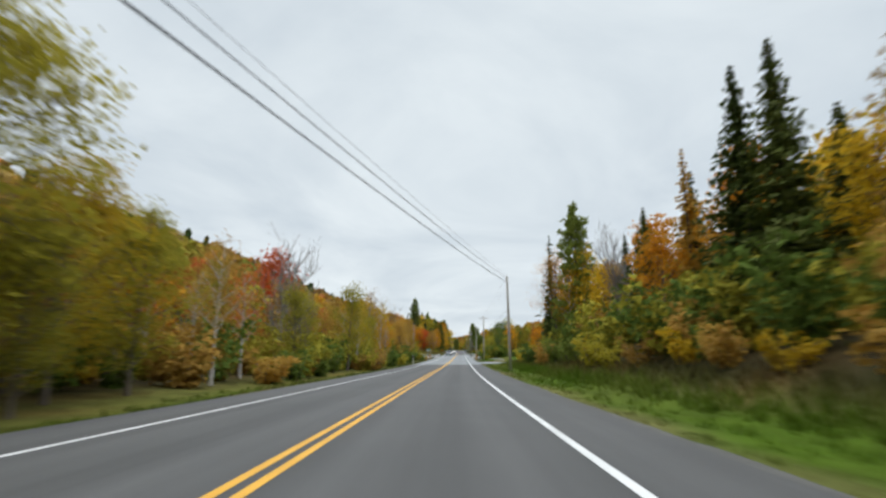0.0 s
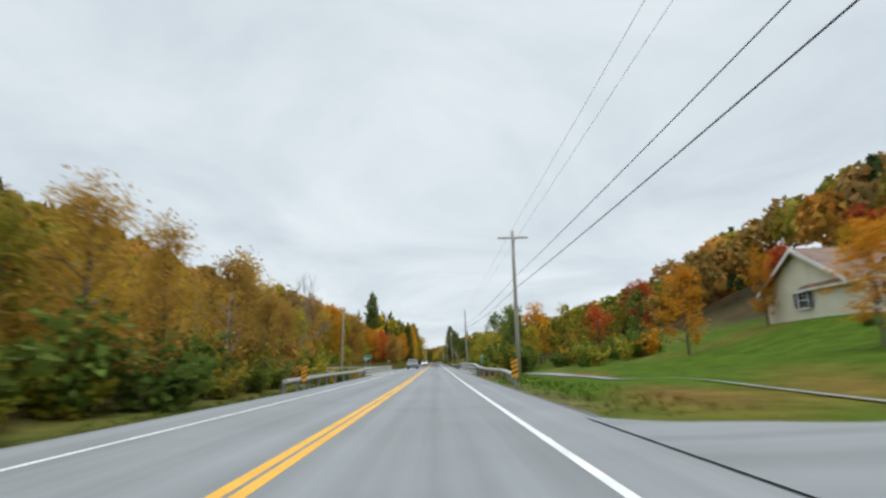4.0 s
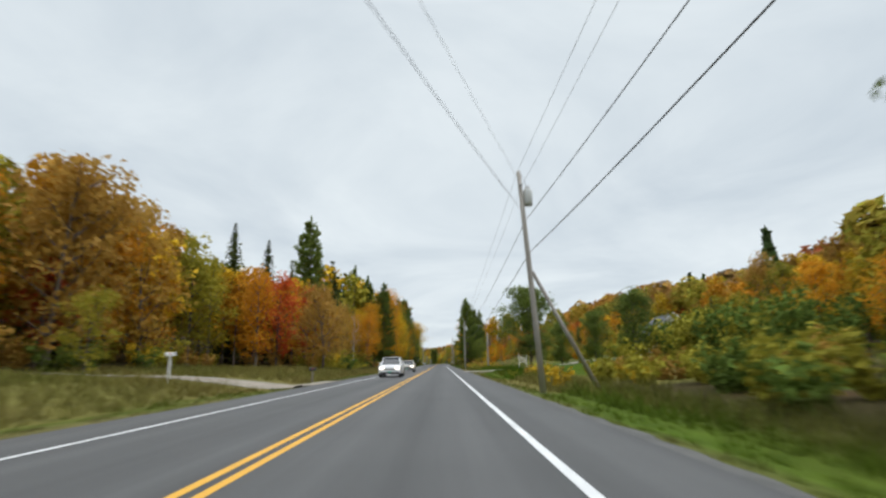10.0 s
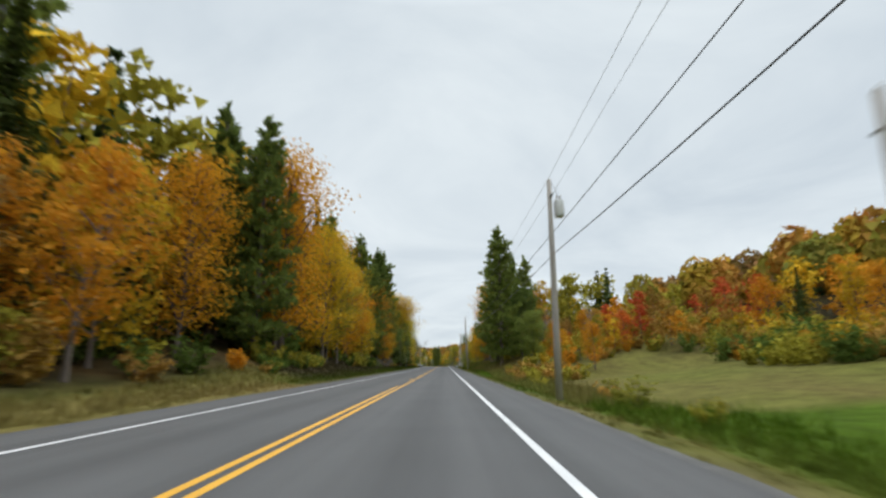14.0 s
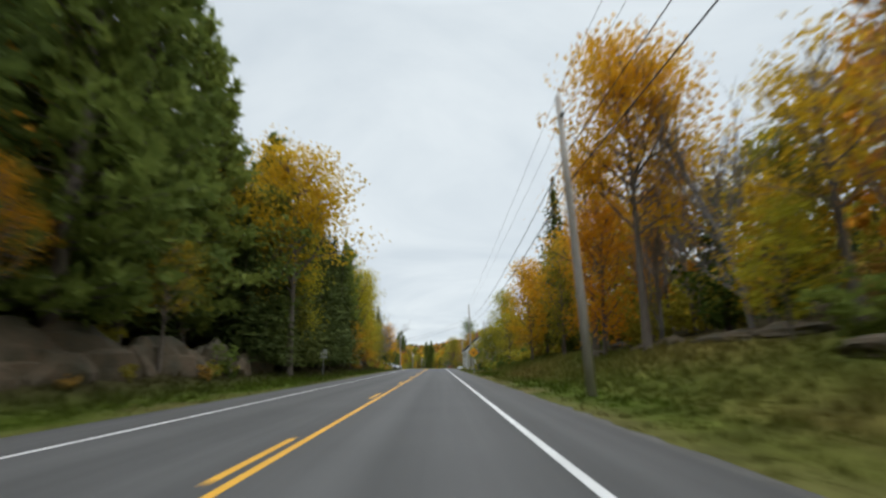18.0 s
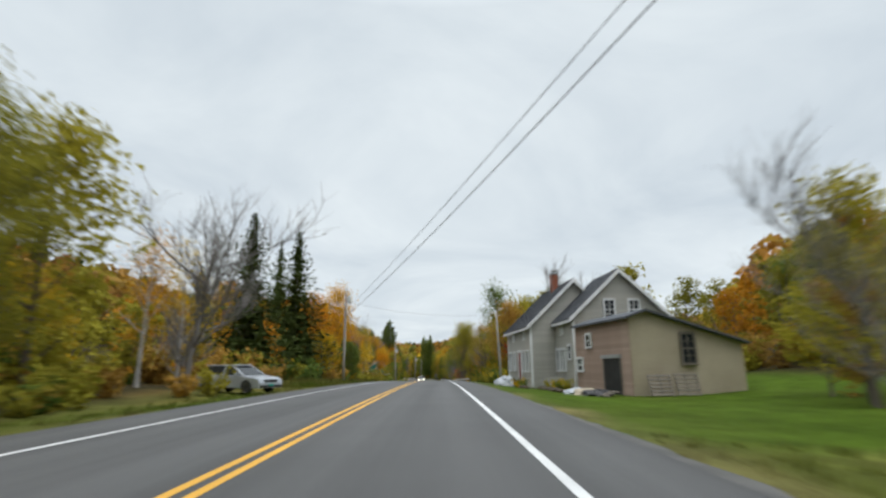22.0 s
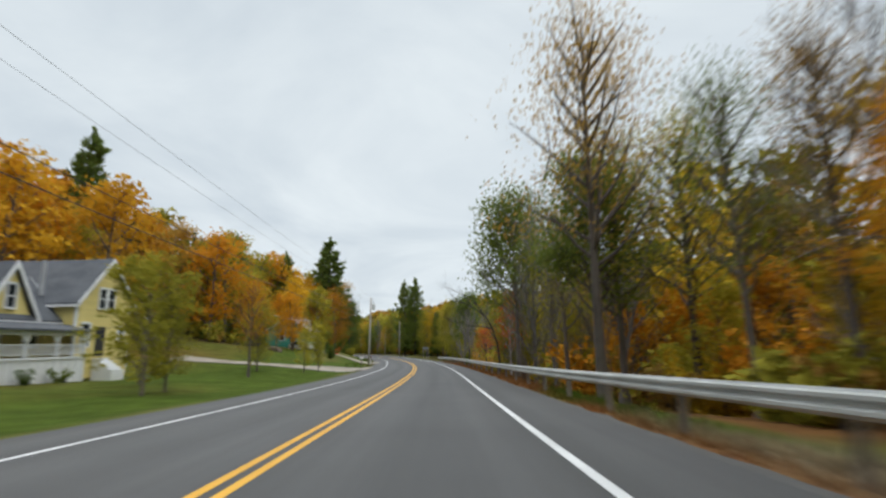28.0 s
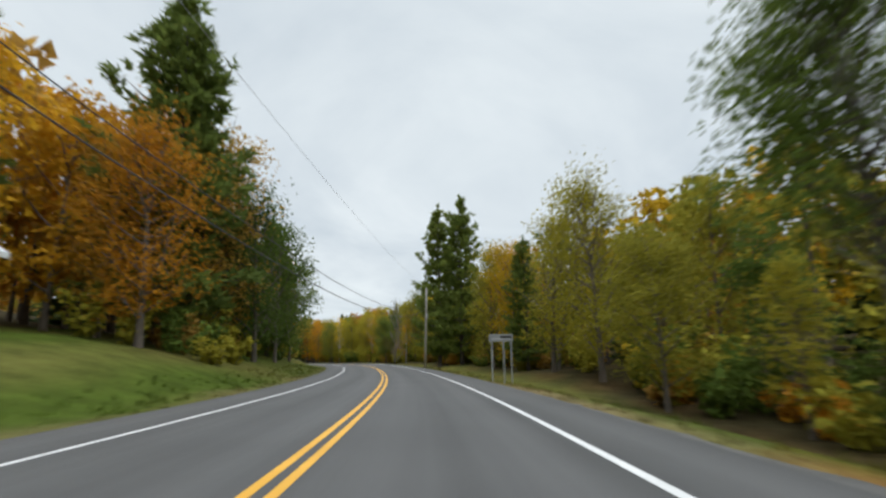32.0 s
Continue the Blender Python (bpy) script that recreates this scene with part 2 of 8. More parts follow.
M = {
    "asphalt_dark": asphalt("dark_asphalt", (0.08, 0.081, 0.081), 0.16),
    "asphalt_light": asphalt("light_asphalt", (0.21, 0.225, 0.233), 0.10),
    "drive": surface("gravel_drive", (0.2, 0.172, 0.135), (0.34, 0.3, 0.245), scale=2, fine=24, bump=0.6),
    "tar": surface("tar", (0.03, 0.03, 0.032), (0.06, 0.06, 0.062), rough=0.6),
    "gravel": surface("gravel", (0.058, 0.058, 0.056), (0.112, 0.11, 0.104), scale=5, fine=30, bump=0.6),
    "white_paint": surface("road_white", (0.55, 0.56, 0.56), (0.78, 0.79, 0.79), scale=3, fine=25, rough=0.6),
    "yellow_paint": surface("road_yellow", (0.62, 0.32, 0.025), (0.78, 0.42, 0.035), scale=3, fine=25, rough=0.6),
    "ground": tinted("ground_cover", 0.4, bump=0.6),
    "canopy": tinted("far_canopy", 0.35, thin=0.25, scale=0.2),
    "blades": tinted("grass_blades", 0.35, thin=0.3, scale=1.5),
    "bark": surface("bark", (0.075, 0.06, 0.048), (0.17, 0.145, 0.12), scale=4, fine=16, stretch=(1, 1, 0.25), bump=0.8, vary=0.25),
    "pale_bark": surface("pale_bark", (0.26, 0.25, 0.23), (0.5, 0.48, 0.45), scale=4, fine=14, stretch=(1, 1, 0.6), vary=0.2),
    # bark tone lowered so the leaning tree reads dark against the sky
    "backlit_bark": surface("dark_backlit_bark", (0.03, 0.026, 0.02), (0.075, 0.065, 0.052), scale=4, fine=16, stretch=(1, 1, 0.25), bump=0.6, vary=0.2),
    "twigs": surface("grey_twigs", (0.12, 0.11, 0.1), (0.23, 0.215, 0.2), vary=0.2),
    "rock": surface("mossy_rock", (0.026, 0.027, 0.011), (0.09, 0.06, 0.032), scale=2.2, fine=9, bump=1.0),
    "pole_wood": surface("weathered_pole", (0.25, 0.23, 0.2), (0.44, 0.41, 0.37), scale=3, fine=20, stretch=(1, 1, 0.08), bump=0.4),
    "wire": surface("black_wire", (0.02, 0.02, 0.022), (0.035, 0.035, 0.037), rough=0.5),
    "thin_wire": surface("grey_wire", (0.3, 0.31, 0.32), (0.4, 0.41, 0.42), rough=0.5, metal=0.2),
    "galv": surface("galvanised_steel", (0.4, 0.415, 0.4), (0.58, 0.6, 0.58), scale=3, fine=12, rough=0.55, metal=0.2),
    "post_steel": surface("dull_steel", (0.2, 0.21, 0.21), (0.33, 0.34, 0.34), scale=4, rough=0.6, metal=0.3),
    "concrete": surface("old_concrete", (0.3, 0.29, 0.26), (0.5, 0.48, 0.43), scale=2, fine=18, bump=0.4),
    "grey_board": surface("grey_clapboard", (0.36, 0.35, 0.31), (0.47, 0.455, 0.41), scale=1.4, fine=25, stretch=(1, 0.2, 1), vary=0.06),
    "red_board": surface("faded_red_clapboard", (0.3, 0.2, 0.155), (0.47, 0.345, 0.275), scale=1.4, fine=25, stretch=(1, 0.2, 1), vary=0.12),
    "stucco": surface("tan_stucco", (0.33, 0.28, 0.2), (0.47, 0.405, 0.3), scale=1.2, fine=12, bump=0.5),
    "trim": surface("white_trim", (0.66, 0.67, 0.67), (0.8, 0.81, 0.81), scale=3, rough=0.6),
    "metal_roof": surface("black_metal_roof", (0.04, 0.043, 0.05), (0.075, 0.08, 0.09), scale=1.5, rough=0.5, metal=0.15),
    "brick": surface("chimney_brick", (0.26, 0.075, 0.04), (0.42, 0.14, 0.075), scale=5, fine=22, vary=0.2, bump=0.4),
    "mortar": surface("mortar", (0.3, 0.28, 0.25), (0.42, 0.4, 0.36), scale=5),
    "glass": pane("window_glass"),
    "car_glass": pane("car_window", 0.6),
    "dark": surface("dark_inside", (0.012, 0.012, 0.012), (0.03, 0.028, 0.026)),
    "yellow_wall": surface("pale_yellow_siding", (0.62, 0.5, 0.17), (0.77, 0.64, 0.25), scale=1.5, fine=20, vary=0.04),
    "cream": surface("cream_siding", (0.62, 0.6, 0.47), (0.75, 0.73, 0.6), scale=1.5, fine=20, vary=0.04),
    "teal": surface("teal_siding", (0.035, 0.25, 0.21), (0.06, 0.34, 0.28), scale=1.5, fine=20, vary=0.05),
    "slate": surface("slate_roof", (0.05, 0.056, 0.066), (0.1, 0.108, 0.122), scale=3, fine=14, bump=0.4),
    "brown_roof": surface("brown_shingle_roof", (0.14, 0.09, 0.065), (0.25, 0.17, 0.13), scale=3, fine=14, bump=0.4),
    "blue_wall": surface("blue_grey_siding", (0.2, 0.25, 0.3), (0.29, 0.34, 0.39), scale=1.5, fine=20, vary=0.05),
    "rust_roof": surface("rust_red_roof", (0.2, 0.09, 0.07), (0.32, 0.16, 0.12), scale=2, fine=14),
    "white_roof": surface("white_metal_roof", (0.62, 0.65, 0.68), (0.75, 0.78, 0.8), scale=2, rough=0.5),
    "door_red": surface("dull_red_door", (0.2, 0.05, 0.04), (0.3, 0.08, 0.06)),
    "shutter": surface("navy_shutter", (0.03, 0.045, 0.09), (0.05, 0.07, 0.13)),
    "old_wood": surface("weathered_boards", (0.13, 0.11, 0.09), (0.26, 0.23, 0.19), scale=2, fine=20, stretch=(1, 0.2, 1), vary=0.2),
    "green_sign": surface("green_sign_sheet", (0.015, 0.3, 0.22), (0.025, 0.38, 0.28), rough=0.45),
    "red_sign": surface("red_sign_sheet", (0.5, 0.03, 0.03), (0.6, 0.05, 0.04), rough=0.45),
    "yellow_sign": surface("yellow_sign_sheet", (0.78, 0.33, 0.01), (0.9, 0.42, 0.02), rough=0.45),
    "sign_back": surface("bare_aluminium", (0.36, 0.37, 0.38), (0.48, 0.49, 0.5), rough=0.5, metal=0.4),
    "white_sheet": surface("white_sheet", (0.68, 0.69, 0.68), (0.8, 0.81, 0.8), rough=0.5),
    "black": surface("black_plastic", (0.015, 0.015, 0.016), (0.03, 0.03, 0.032), rough=0.5),
    "rubber": surface("tyre_rubber", (0.018, 0.018, 0.018), (0.035, 0.035, 0.035), rough=0.85),
    "chrome": surface("bright_metal", (0.5, 0.51, 0.52), (0.65, 0.66, 0.67), rough=0.25, metal=0.9),
    "silver": surface("silver_paint", (0.42, 0.45, 0.49), (0.5, 0.53, 0.57), scale=1, rough=0.3, metal=0.35),
    "pearl": surface("white_car_paint", (0.7, 0.71, 0.72), (0.78, 0.79, 0.8), scale=1, rough=0.28),
    "grey_car": surface("grey_car_paint", (0.2, 0.215, 0.235), (0.27, 0.29, 0.31), scale=1, rough=0.3, metal=0.3),
    "champagne": surface("champagne_car_paint", (0.45, 0.43, 0.38), (0.54, 0.52, 0.46), scale=1, rough=0.3, metal=0.3),
    "lamp": shine("head_lamp", (1.0, 0.93, 0.78), 2.5),
    "tail": surface("tail_lamp", (0.35, 0.02, 0.02), (0.45, 0.03, 0.03), rough=0.3),
    "tarp": surface("grey_tarpaulin", (0.4, 0.43, 0.46), (0.62, 0.65, 0.68), scale=3, fine=9, rough=0.5, bump=0.6),
    "leaf_yellow": foliage("yellow_leaves", [(0.33, 0.25, 0.024), (0.58, 0.39, 0.028), (0.74, 0.5, 0.036)]),
    "leaf_orange": foliage("orange_leaves", [(0.38, 0.19, 0.024), (0.62, 0.28, 0.024), (0.72, 0.38, 0.03)]),
    "leaf_red": foliage("red_leaves", [(0.36, 0.09, 0.035), (0.56, 0.1, 0.035), (0.64, 0.18, 0.04)]),
    "leaf_rust": foliage("rust_leaves", [(0.25, 0.165, 0.05), (0.42, 0.25, 0.058), (0.54, 0.34, 0.065)]),
    "leaf_olive": foliage("olive_leaves", [(0.17, 0.18, 0.032), (0.32, 0.29, 0.038), (0.47, 0.4, 0.045)]),
    "leaf_lime": foliage("yellow_green_leaves", [(0.2, 0.22, 0.03), (0.38, 0.36, 0.035), (0.55, 0.47, 0.04)]),
    "leaf_gold": foliage("golden_leaves", [(0.42, 0.22, 0.022), (0.64, 0.35, 0.026), (0.76, 0.47, 0.035)]),
    "leaf_green": foliage("green_leaves", [(0.06, 0.1, 0.022), (0.12, 0.175, 0.035), (0.19, 0.23, 0.045)]),
    "needle_dark": foliage("dark_needles", [(0.042, 0.061, 0.016), (0.08, 0.106, 0.027), (0.128, 0.15, 0.037)], thin=0.2),
    "needle_pine": foliage("pine_needles", [(0.08, 0.118, 0.03), (0.155, 0.205, 0.046), (0.24, 0.285, 0.062)], thin=0.45),
}


# ---------------------------------------------------------------- mesh building
class Geo:
    """Vertices and faces of one part."""

    def __init__(self):
        self.v, self.f = [], []

    def add(self, verts, faces):
        k = len(self.v)
        self.v += [tuple(p) for p in verts]
        self.f += [tuple(i + k for i in f) for f in faces]
        return self

    def box(self, a, b, m=None):
        (x0, y0, z0), (x1, y1, z1) = a, b
        p = [(x0, y0, z0), (x1, y0, z0), (x1, y1, z0), (x0, y1, z0), (x0, y0, z1), (x1, y0, z1), (x1, y1, z1), (x0, y1, z1)]
        if m:
            p = [m @ Vector(q) for q in p]
        return self.add(p, [(3, 2, 1, 0), (4, 5, 6, 7), (0, 1, 5, 4), (1, 2, 6, 5), (2, 3, 7, 6), (3, 0, 4, 7)])

    def prism(self, outline, a, b, axis="y"):
        """An outline (two coordinates) drawn out from a to b along an axis."""
        n, p = len(outline), []
        for w in (a, b):
            for u, q in outline:
                p.append({"y": (u, w, q), "x": (w, u, q), "z": (u, q, w)}[axis])
        faces = [tuple(range(n - 1, -1, -1)), tuple(range(n, 2 * n))]
        faces += [(i, (i + 1) % n, n + (i + 1) % n, n + i) for i in range(n)]
        return self.add(p, faces)

    def tube(self, points, radii, n=8, cap=True):
        pts = [Vector(p) for p in points]
        if not isinstance(radii, (list, tuple)):
            radii = [radii] * len(pts)
        side, rings = None, []
        for i, p in enumerate(pts):
            d = (pts[min(i + 1, len(pts) - 1)] - pts[max(i - 1, 0)]).normalized()
            side = (d.orthogonal() if side is None else side - d * side.dot(d)).normalized()
            up = d.cross(side)
            rings.append([p + (side * math.cos(2 * math.pi * k / n) + up * math.sin(2 * math.pi * k / n)) * radii[i] for k in range(n)])
        v = [q for r in rings for q in r]
        f = [(i * n + k, i * n + (k + 1) % n, (i + 1) * n + (k + 1) % n, (i + 1) * n + k) for i in range(len(pts) - 1) for k in range(n)]
        if cap:
            f += [tuple(range(n - 1, -1, -1)), tuple(range((len(pts) - 1) * n, len(pts) * n))]
        return self.add(v, f)

    def lathe(self, profile, n=16, m=None):
        v = [(r * math.cos(2 * math.pi * k / n), r * math.sin(2 * math.pi * k / n), z) for r, z in profile for k in range(n)]
        if m:
            v = [m @ Vector(q) for q in v]
        f = [(i * n + k, i * n + (k + 1) % n, (i + 1) * n + (k + 1) % n, (i + 1) * n + k) for i in range(len(profile) - 1) for k in range(n)]
        f += [tuple(range(n - 1, -1, -1)), tuple(range((len(profile) - 1) * n, len(profile) * n))]
        return self.add(v, f)

    def ribbon(self, rows):
        """A sheet through rows of points of equal length."""
        n = len(rows[0])
        return self.add([p for r in rows for p in r], [(i * n + k, i * n + k + 1, (i + 1) * n + k + 1, (i + 1) * n + k) for i in range(len(rows) - 1) for k in range(n - 1)])

    def mesh(self, name, material, bevel=0.0, smooth=False):
        me = bpy.data.meshes.new(name)
        me.from_pydata(self.v, [], self.f)
        if bevel:
            bm = bmesh.new()
            bm.from_mesh(me)
            bmesh.ops.recalc_face_normals(bm, faces=bm.faces)
            bmesh.ops.bevel(bm, geom=list(bm.edges), offset=bevel, segments=1, affect="EDGES", clamp_overlap=True)
            bm.to_mesh(me)
            bm.free()
        if smooth:
            me.polygons.foreach_set("use_smooth", [True] * len(me.polygons))
        me.materials.append(M[material])
        return me


def part(name, geo, material, parent, label="", bevel=0.0, smooth=False):
    ob = new(name, geo if isinstance(geo, bpy.types.Mesh) else geo.mesh(name, material, bevel, smooth))
    ob.parent = parent
    if label:
        ob["label"] = label
    return ob


def thing(name, m, label, category, group="", kind=""):
    """An Empty at the base of a thing, to hold its parts."""
    ob = new(name)
    ob.empty_display_size = 0.3
    ob.matrix_basis = m
    return tagged(ob, label, category, group, kind)


def solid(name, geo, material, m, label, category, group="", kind="", bevel=0.0, smooth=False):
    """A thing of one mesh."""
    ob = new(name, geo if isinstance(geo, bpy.types.Mesh) else geo.mesh(name, material, bevel, smooth))
    ob.matrix_basis = m
    return tagged(ob, label, category, group, kind)


# ---------------------------------------------------------------- the lie of the land
OUT = [5.4, 6.5, 8, 10, 13, 17, 22, 30, 45, 70, 110, 170, 300, 480]
RIGHT = [
    (-450, [0, -.1, -.2, .1, 1.3, 2.6, 3.6, 5, 9, 18, 32, 48, 50, 50]), (62, [0, -.1, -.2, .1, 1.3, 2.4, 3.2, 4.5, 8, 17, 32, 48, 50, 50]),
    (84, [0, 0, .03, .1, .25, .45, .9, 2.6, 4.6, 11, 25, 41, 46, 46]), (104, [0, 0, .03, .1, .22, .42, .9, 2.6, 4.4, 10, 24, 39, 44, 44]), (130, [0, 0, .03, .1, .3, .6, 1.4, 3.6, 4.6, 10, 23, 38, 44, 44]), (136, [0, 0, .03, .1, .3, .6, 1.2, 3.4, 5.0, 11, 25, 40, 45, 45]),
    (152, [-.1, -.6, -1.3, -1.4, -1.0, -.2, .7, 2, 6, 15, 30, 48, 50, 50]), (200, [-.1, -.6, -1.3, -1.4, -1.0, -.2, .7, 2, 6, 15, 30, 48, 50, 50]),
    (215, [0, -.3, -.7, -.6, -.3, 0, .3, 1, 3.6, 8.5, 16, 28, 34, 34]), (280, [0, -.2, -.4, -.4, -.3, 0, .3, 1, 3.6, 6.5, 11, 19, 24, 24]),
    (288, [0, 0, 0, .2, .4, .6, .9, 1.6, 3.6, 6.5, 11, 19, 24, 24]), (304, [0, 0, 0, .15, .3, .5, .8, 1.4, 3.6, 6.5, 11, 19, 24, 24]),
    (320, [0, -.2, -.6, -.9, -1, -.9, -.5, .5, 3.2, 6.5, 11, 19, 24, 24]), (374, [0, -.2, -.5, -.7, -.6, -.4, 0, 1, 3.4, 6.5, 11, 19, 24, 24]),
    (396, [0, 0, .15, .8, 1.8, 2.6, 3.5, 5, 7, 10, 16, 26, 30, 30]), (462, [0, 0, .15, .8, 1.8, 2.6, 3.5, 5, 7.5, 11, 18, 29, 34, 34]),
    (480, [0, -.1, -.2, -.1, .1, .3, .5, 1, 4, 9, 17, 29, 34, 34]), (515, [0, -.1, -.2, -.3, -.3, -.2, 0, 1, 4, 9, 18, 32, 38, 38]),
    (570, [0, -.1, -.3, -.4, -.4, -.3, 0, 1, 4, 10, 22, 36, 40, 40]), (600, [0, -.2, -.4, -.4, -.2, 0, .4, 1, 2, 4, 10, 24, 30, 30]),
    (650, [0, -.2, -.4, -.5, -.6, -.6, -.5, 0, 1, 3, 9, 22, 30, 30]), (668, [0, -.05, -.6, -1.5, -2.1, -2.3, -2.3, -2, -1, 1, 8, 20, 28, 28]),
    (742, [0, -.05, -.6, -1.3, -1.8, -1.9, -1.8, -1.5, -.5, 1, 8, 20, 28, 28]), (765, [0, -.2, -.4, -.3, 0, .3, .6, 1, 2, 5, 14, 26, 30, 30]),
    (1500, [0, -.2, -.4, -.3, 0, .3, .6, 1, 2, 5, 14, 26, 30, 30]),
]
LEFT = [
    (-450, [0, -.2, -.4, -.3, 0, .3, .8, 2, 6, 16, 32, 46, 48, 48]), (140, [0, -.2, -.4, -.3, 0, .3, .8, 2, 6, 16, 32, 46, 48, 48]),
    (152, [-.1, -.6, -1.2, -1.2, -.8, -.4, .3, 2, 7, 18, 34, 46, 48, 48]), (168, [-.1, -.6, -1.2, -1.1, -.7, -.4, .3, 2, 7, 18, 34, 46, 48, 48]),
    (176, [0, 0, 0, 0, 0, .05, .2, 1, 6, 17, 34, 46, 48, 48]), (197, [0, 0, 0, 0, 0, .1, .3, 1.2, 5, 16, 33, 46, 48, 48]),
    (206, [0, -.1, -.15, .05, .3, .6, .9, 1.5, 5, 16, 33, 46, 48, 48]), (285, [0, -.1, -.15, .05, .3, .6, .9, 1.5, 5, 16, 33, 46, 48, 48]),
    (340, [0, -.1, -.2, 0, .3, .7, 1.2, 2, 6, 16, 33, 46, 48, 48]), (362, [0, 0, .2, .9, 2.1, 3, 4, 5, 8, 17, 33, 46, 48, 48]),
    (496, [0, 0, .2, .9, 2.1, 3, 4, 5, 8, 17, 33, 46, 48, 48]), (520, [0, -.1, -.2, -.1, .1, .3, .6, 1, 3, 9, 20, 32, 36, 36]),
    (640, [0, -.2, -.3, -.2, 0, .2, .5, 1, 3, 8, 18, 30, 36, 36]), (652, [0, -.1, -.2, -.2, -.1, 0, .15, 1.4, 5, 12, 25, 38, 40, 40]), (676, [0, -.1, -.2, -.1, .1, .2, .4, 1.5, 5, 12, 25, 38, 40, 40]),
    (690, [0, -.1, -.1, .1, .4, .8, 1.3, 2.2, 5, 12, 25, 38, 40, 40]), (712, [0, -.05, .1, .5, 1.1, 1.9, 2.7, 4, 7, 13, 25, 38, 40, 40]),
    (738, [0, -.02, .2, .8, 1.6, 2.45, 3, 4, 7, 13, 25, 38, 40, 40]), (770, [0, 0, .3, 1.1, 2.0, 2.8, 3.4, 4.4, 7, 13, 25, 38, 40, 40]), (1500, [0, 0, 0, .4, .8, 1.2, 2, 3, 6, 12, 25, 38, 40, 40]),
]
TABLE = {side: ([r[0] for r in rows_], np.array([r[1] for r in rows_], float)) for side, rows_ in ((1, RIGHT), (-1, LEFT))}


def ground_up(s, lat):
    """Height of the ground over the road."""
    stations, heights = TABLE[1 if lat > 0 else -1]
    d = abs(lat)
    if d < OUT[0]:
        return -0.13
    i = max(0, min(len(stations) - 2, int(np.searchsorted(stations, s)) - 1))
    w = min(1.0, max(0.0, (s - stations[i]) / (stations[i + 1] - stations[i])))
    w = w * w * (3 - 2 * w)
    h = float(np.interp(d, OUT, heights[i] * (1 - w) + heights[i + 1] * w))
    rough = noise.noise(Vector((s * 0.11, lat * 0.11, 0))) * min(0.35, (d - 5.4) * 0.06) + noise.noise(Vector((s * 0.03, lat * 0.03, 3))) * min(6.0, max(0.0, d - 30) * 0.06)
    return h - 0.05 - 0.08 * max(0.0, 1 - (d - 5.4) / 0.6) + rough


def spot(s, lat, up=0.0, turn=0.0, size=1.0, grounded=True):
    """A pose on the ground beside the road, facing along it (x to the right, y ahead)."""
    p = at(s, lat, up + (ground_up(s, lat) if grounded else 0.0))
    return Matrix.Translation(p) @ Matrix.Rotation(line(s)[3] + radians(turn), 4, "Z") @ Matrix.Diagonal((size, size, size, 1))


# the forest floor tone is leaf litter plus the shade of the trees above
GREEN, LAWN, DRY, LITTER, SHADED_FLOOR, OLIVE_G, SAND, EDGE = (.058, .082, .011), (.058, .1, .009), (.165, .13, .045), (.2, .095, .035), (.05, .042, .02), (.12, .125, .03), (.24, .19, .12), (.19, .145, .075)


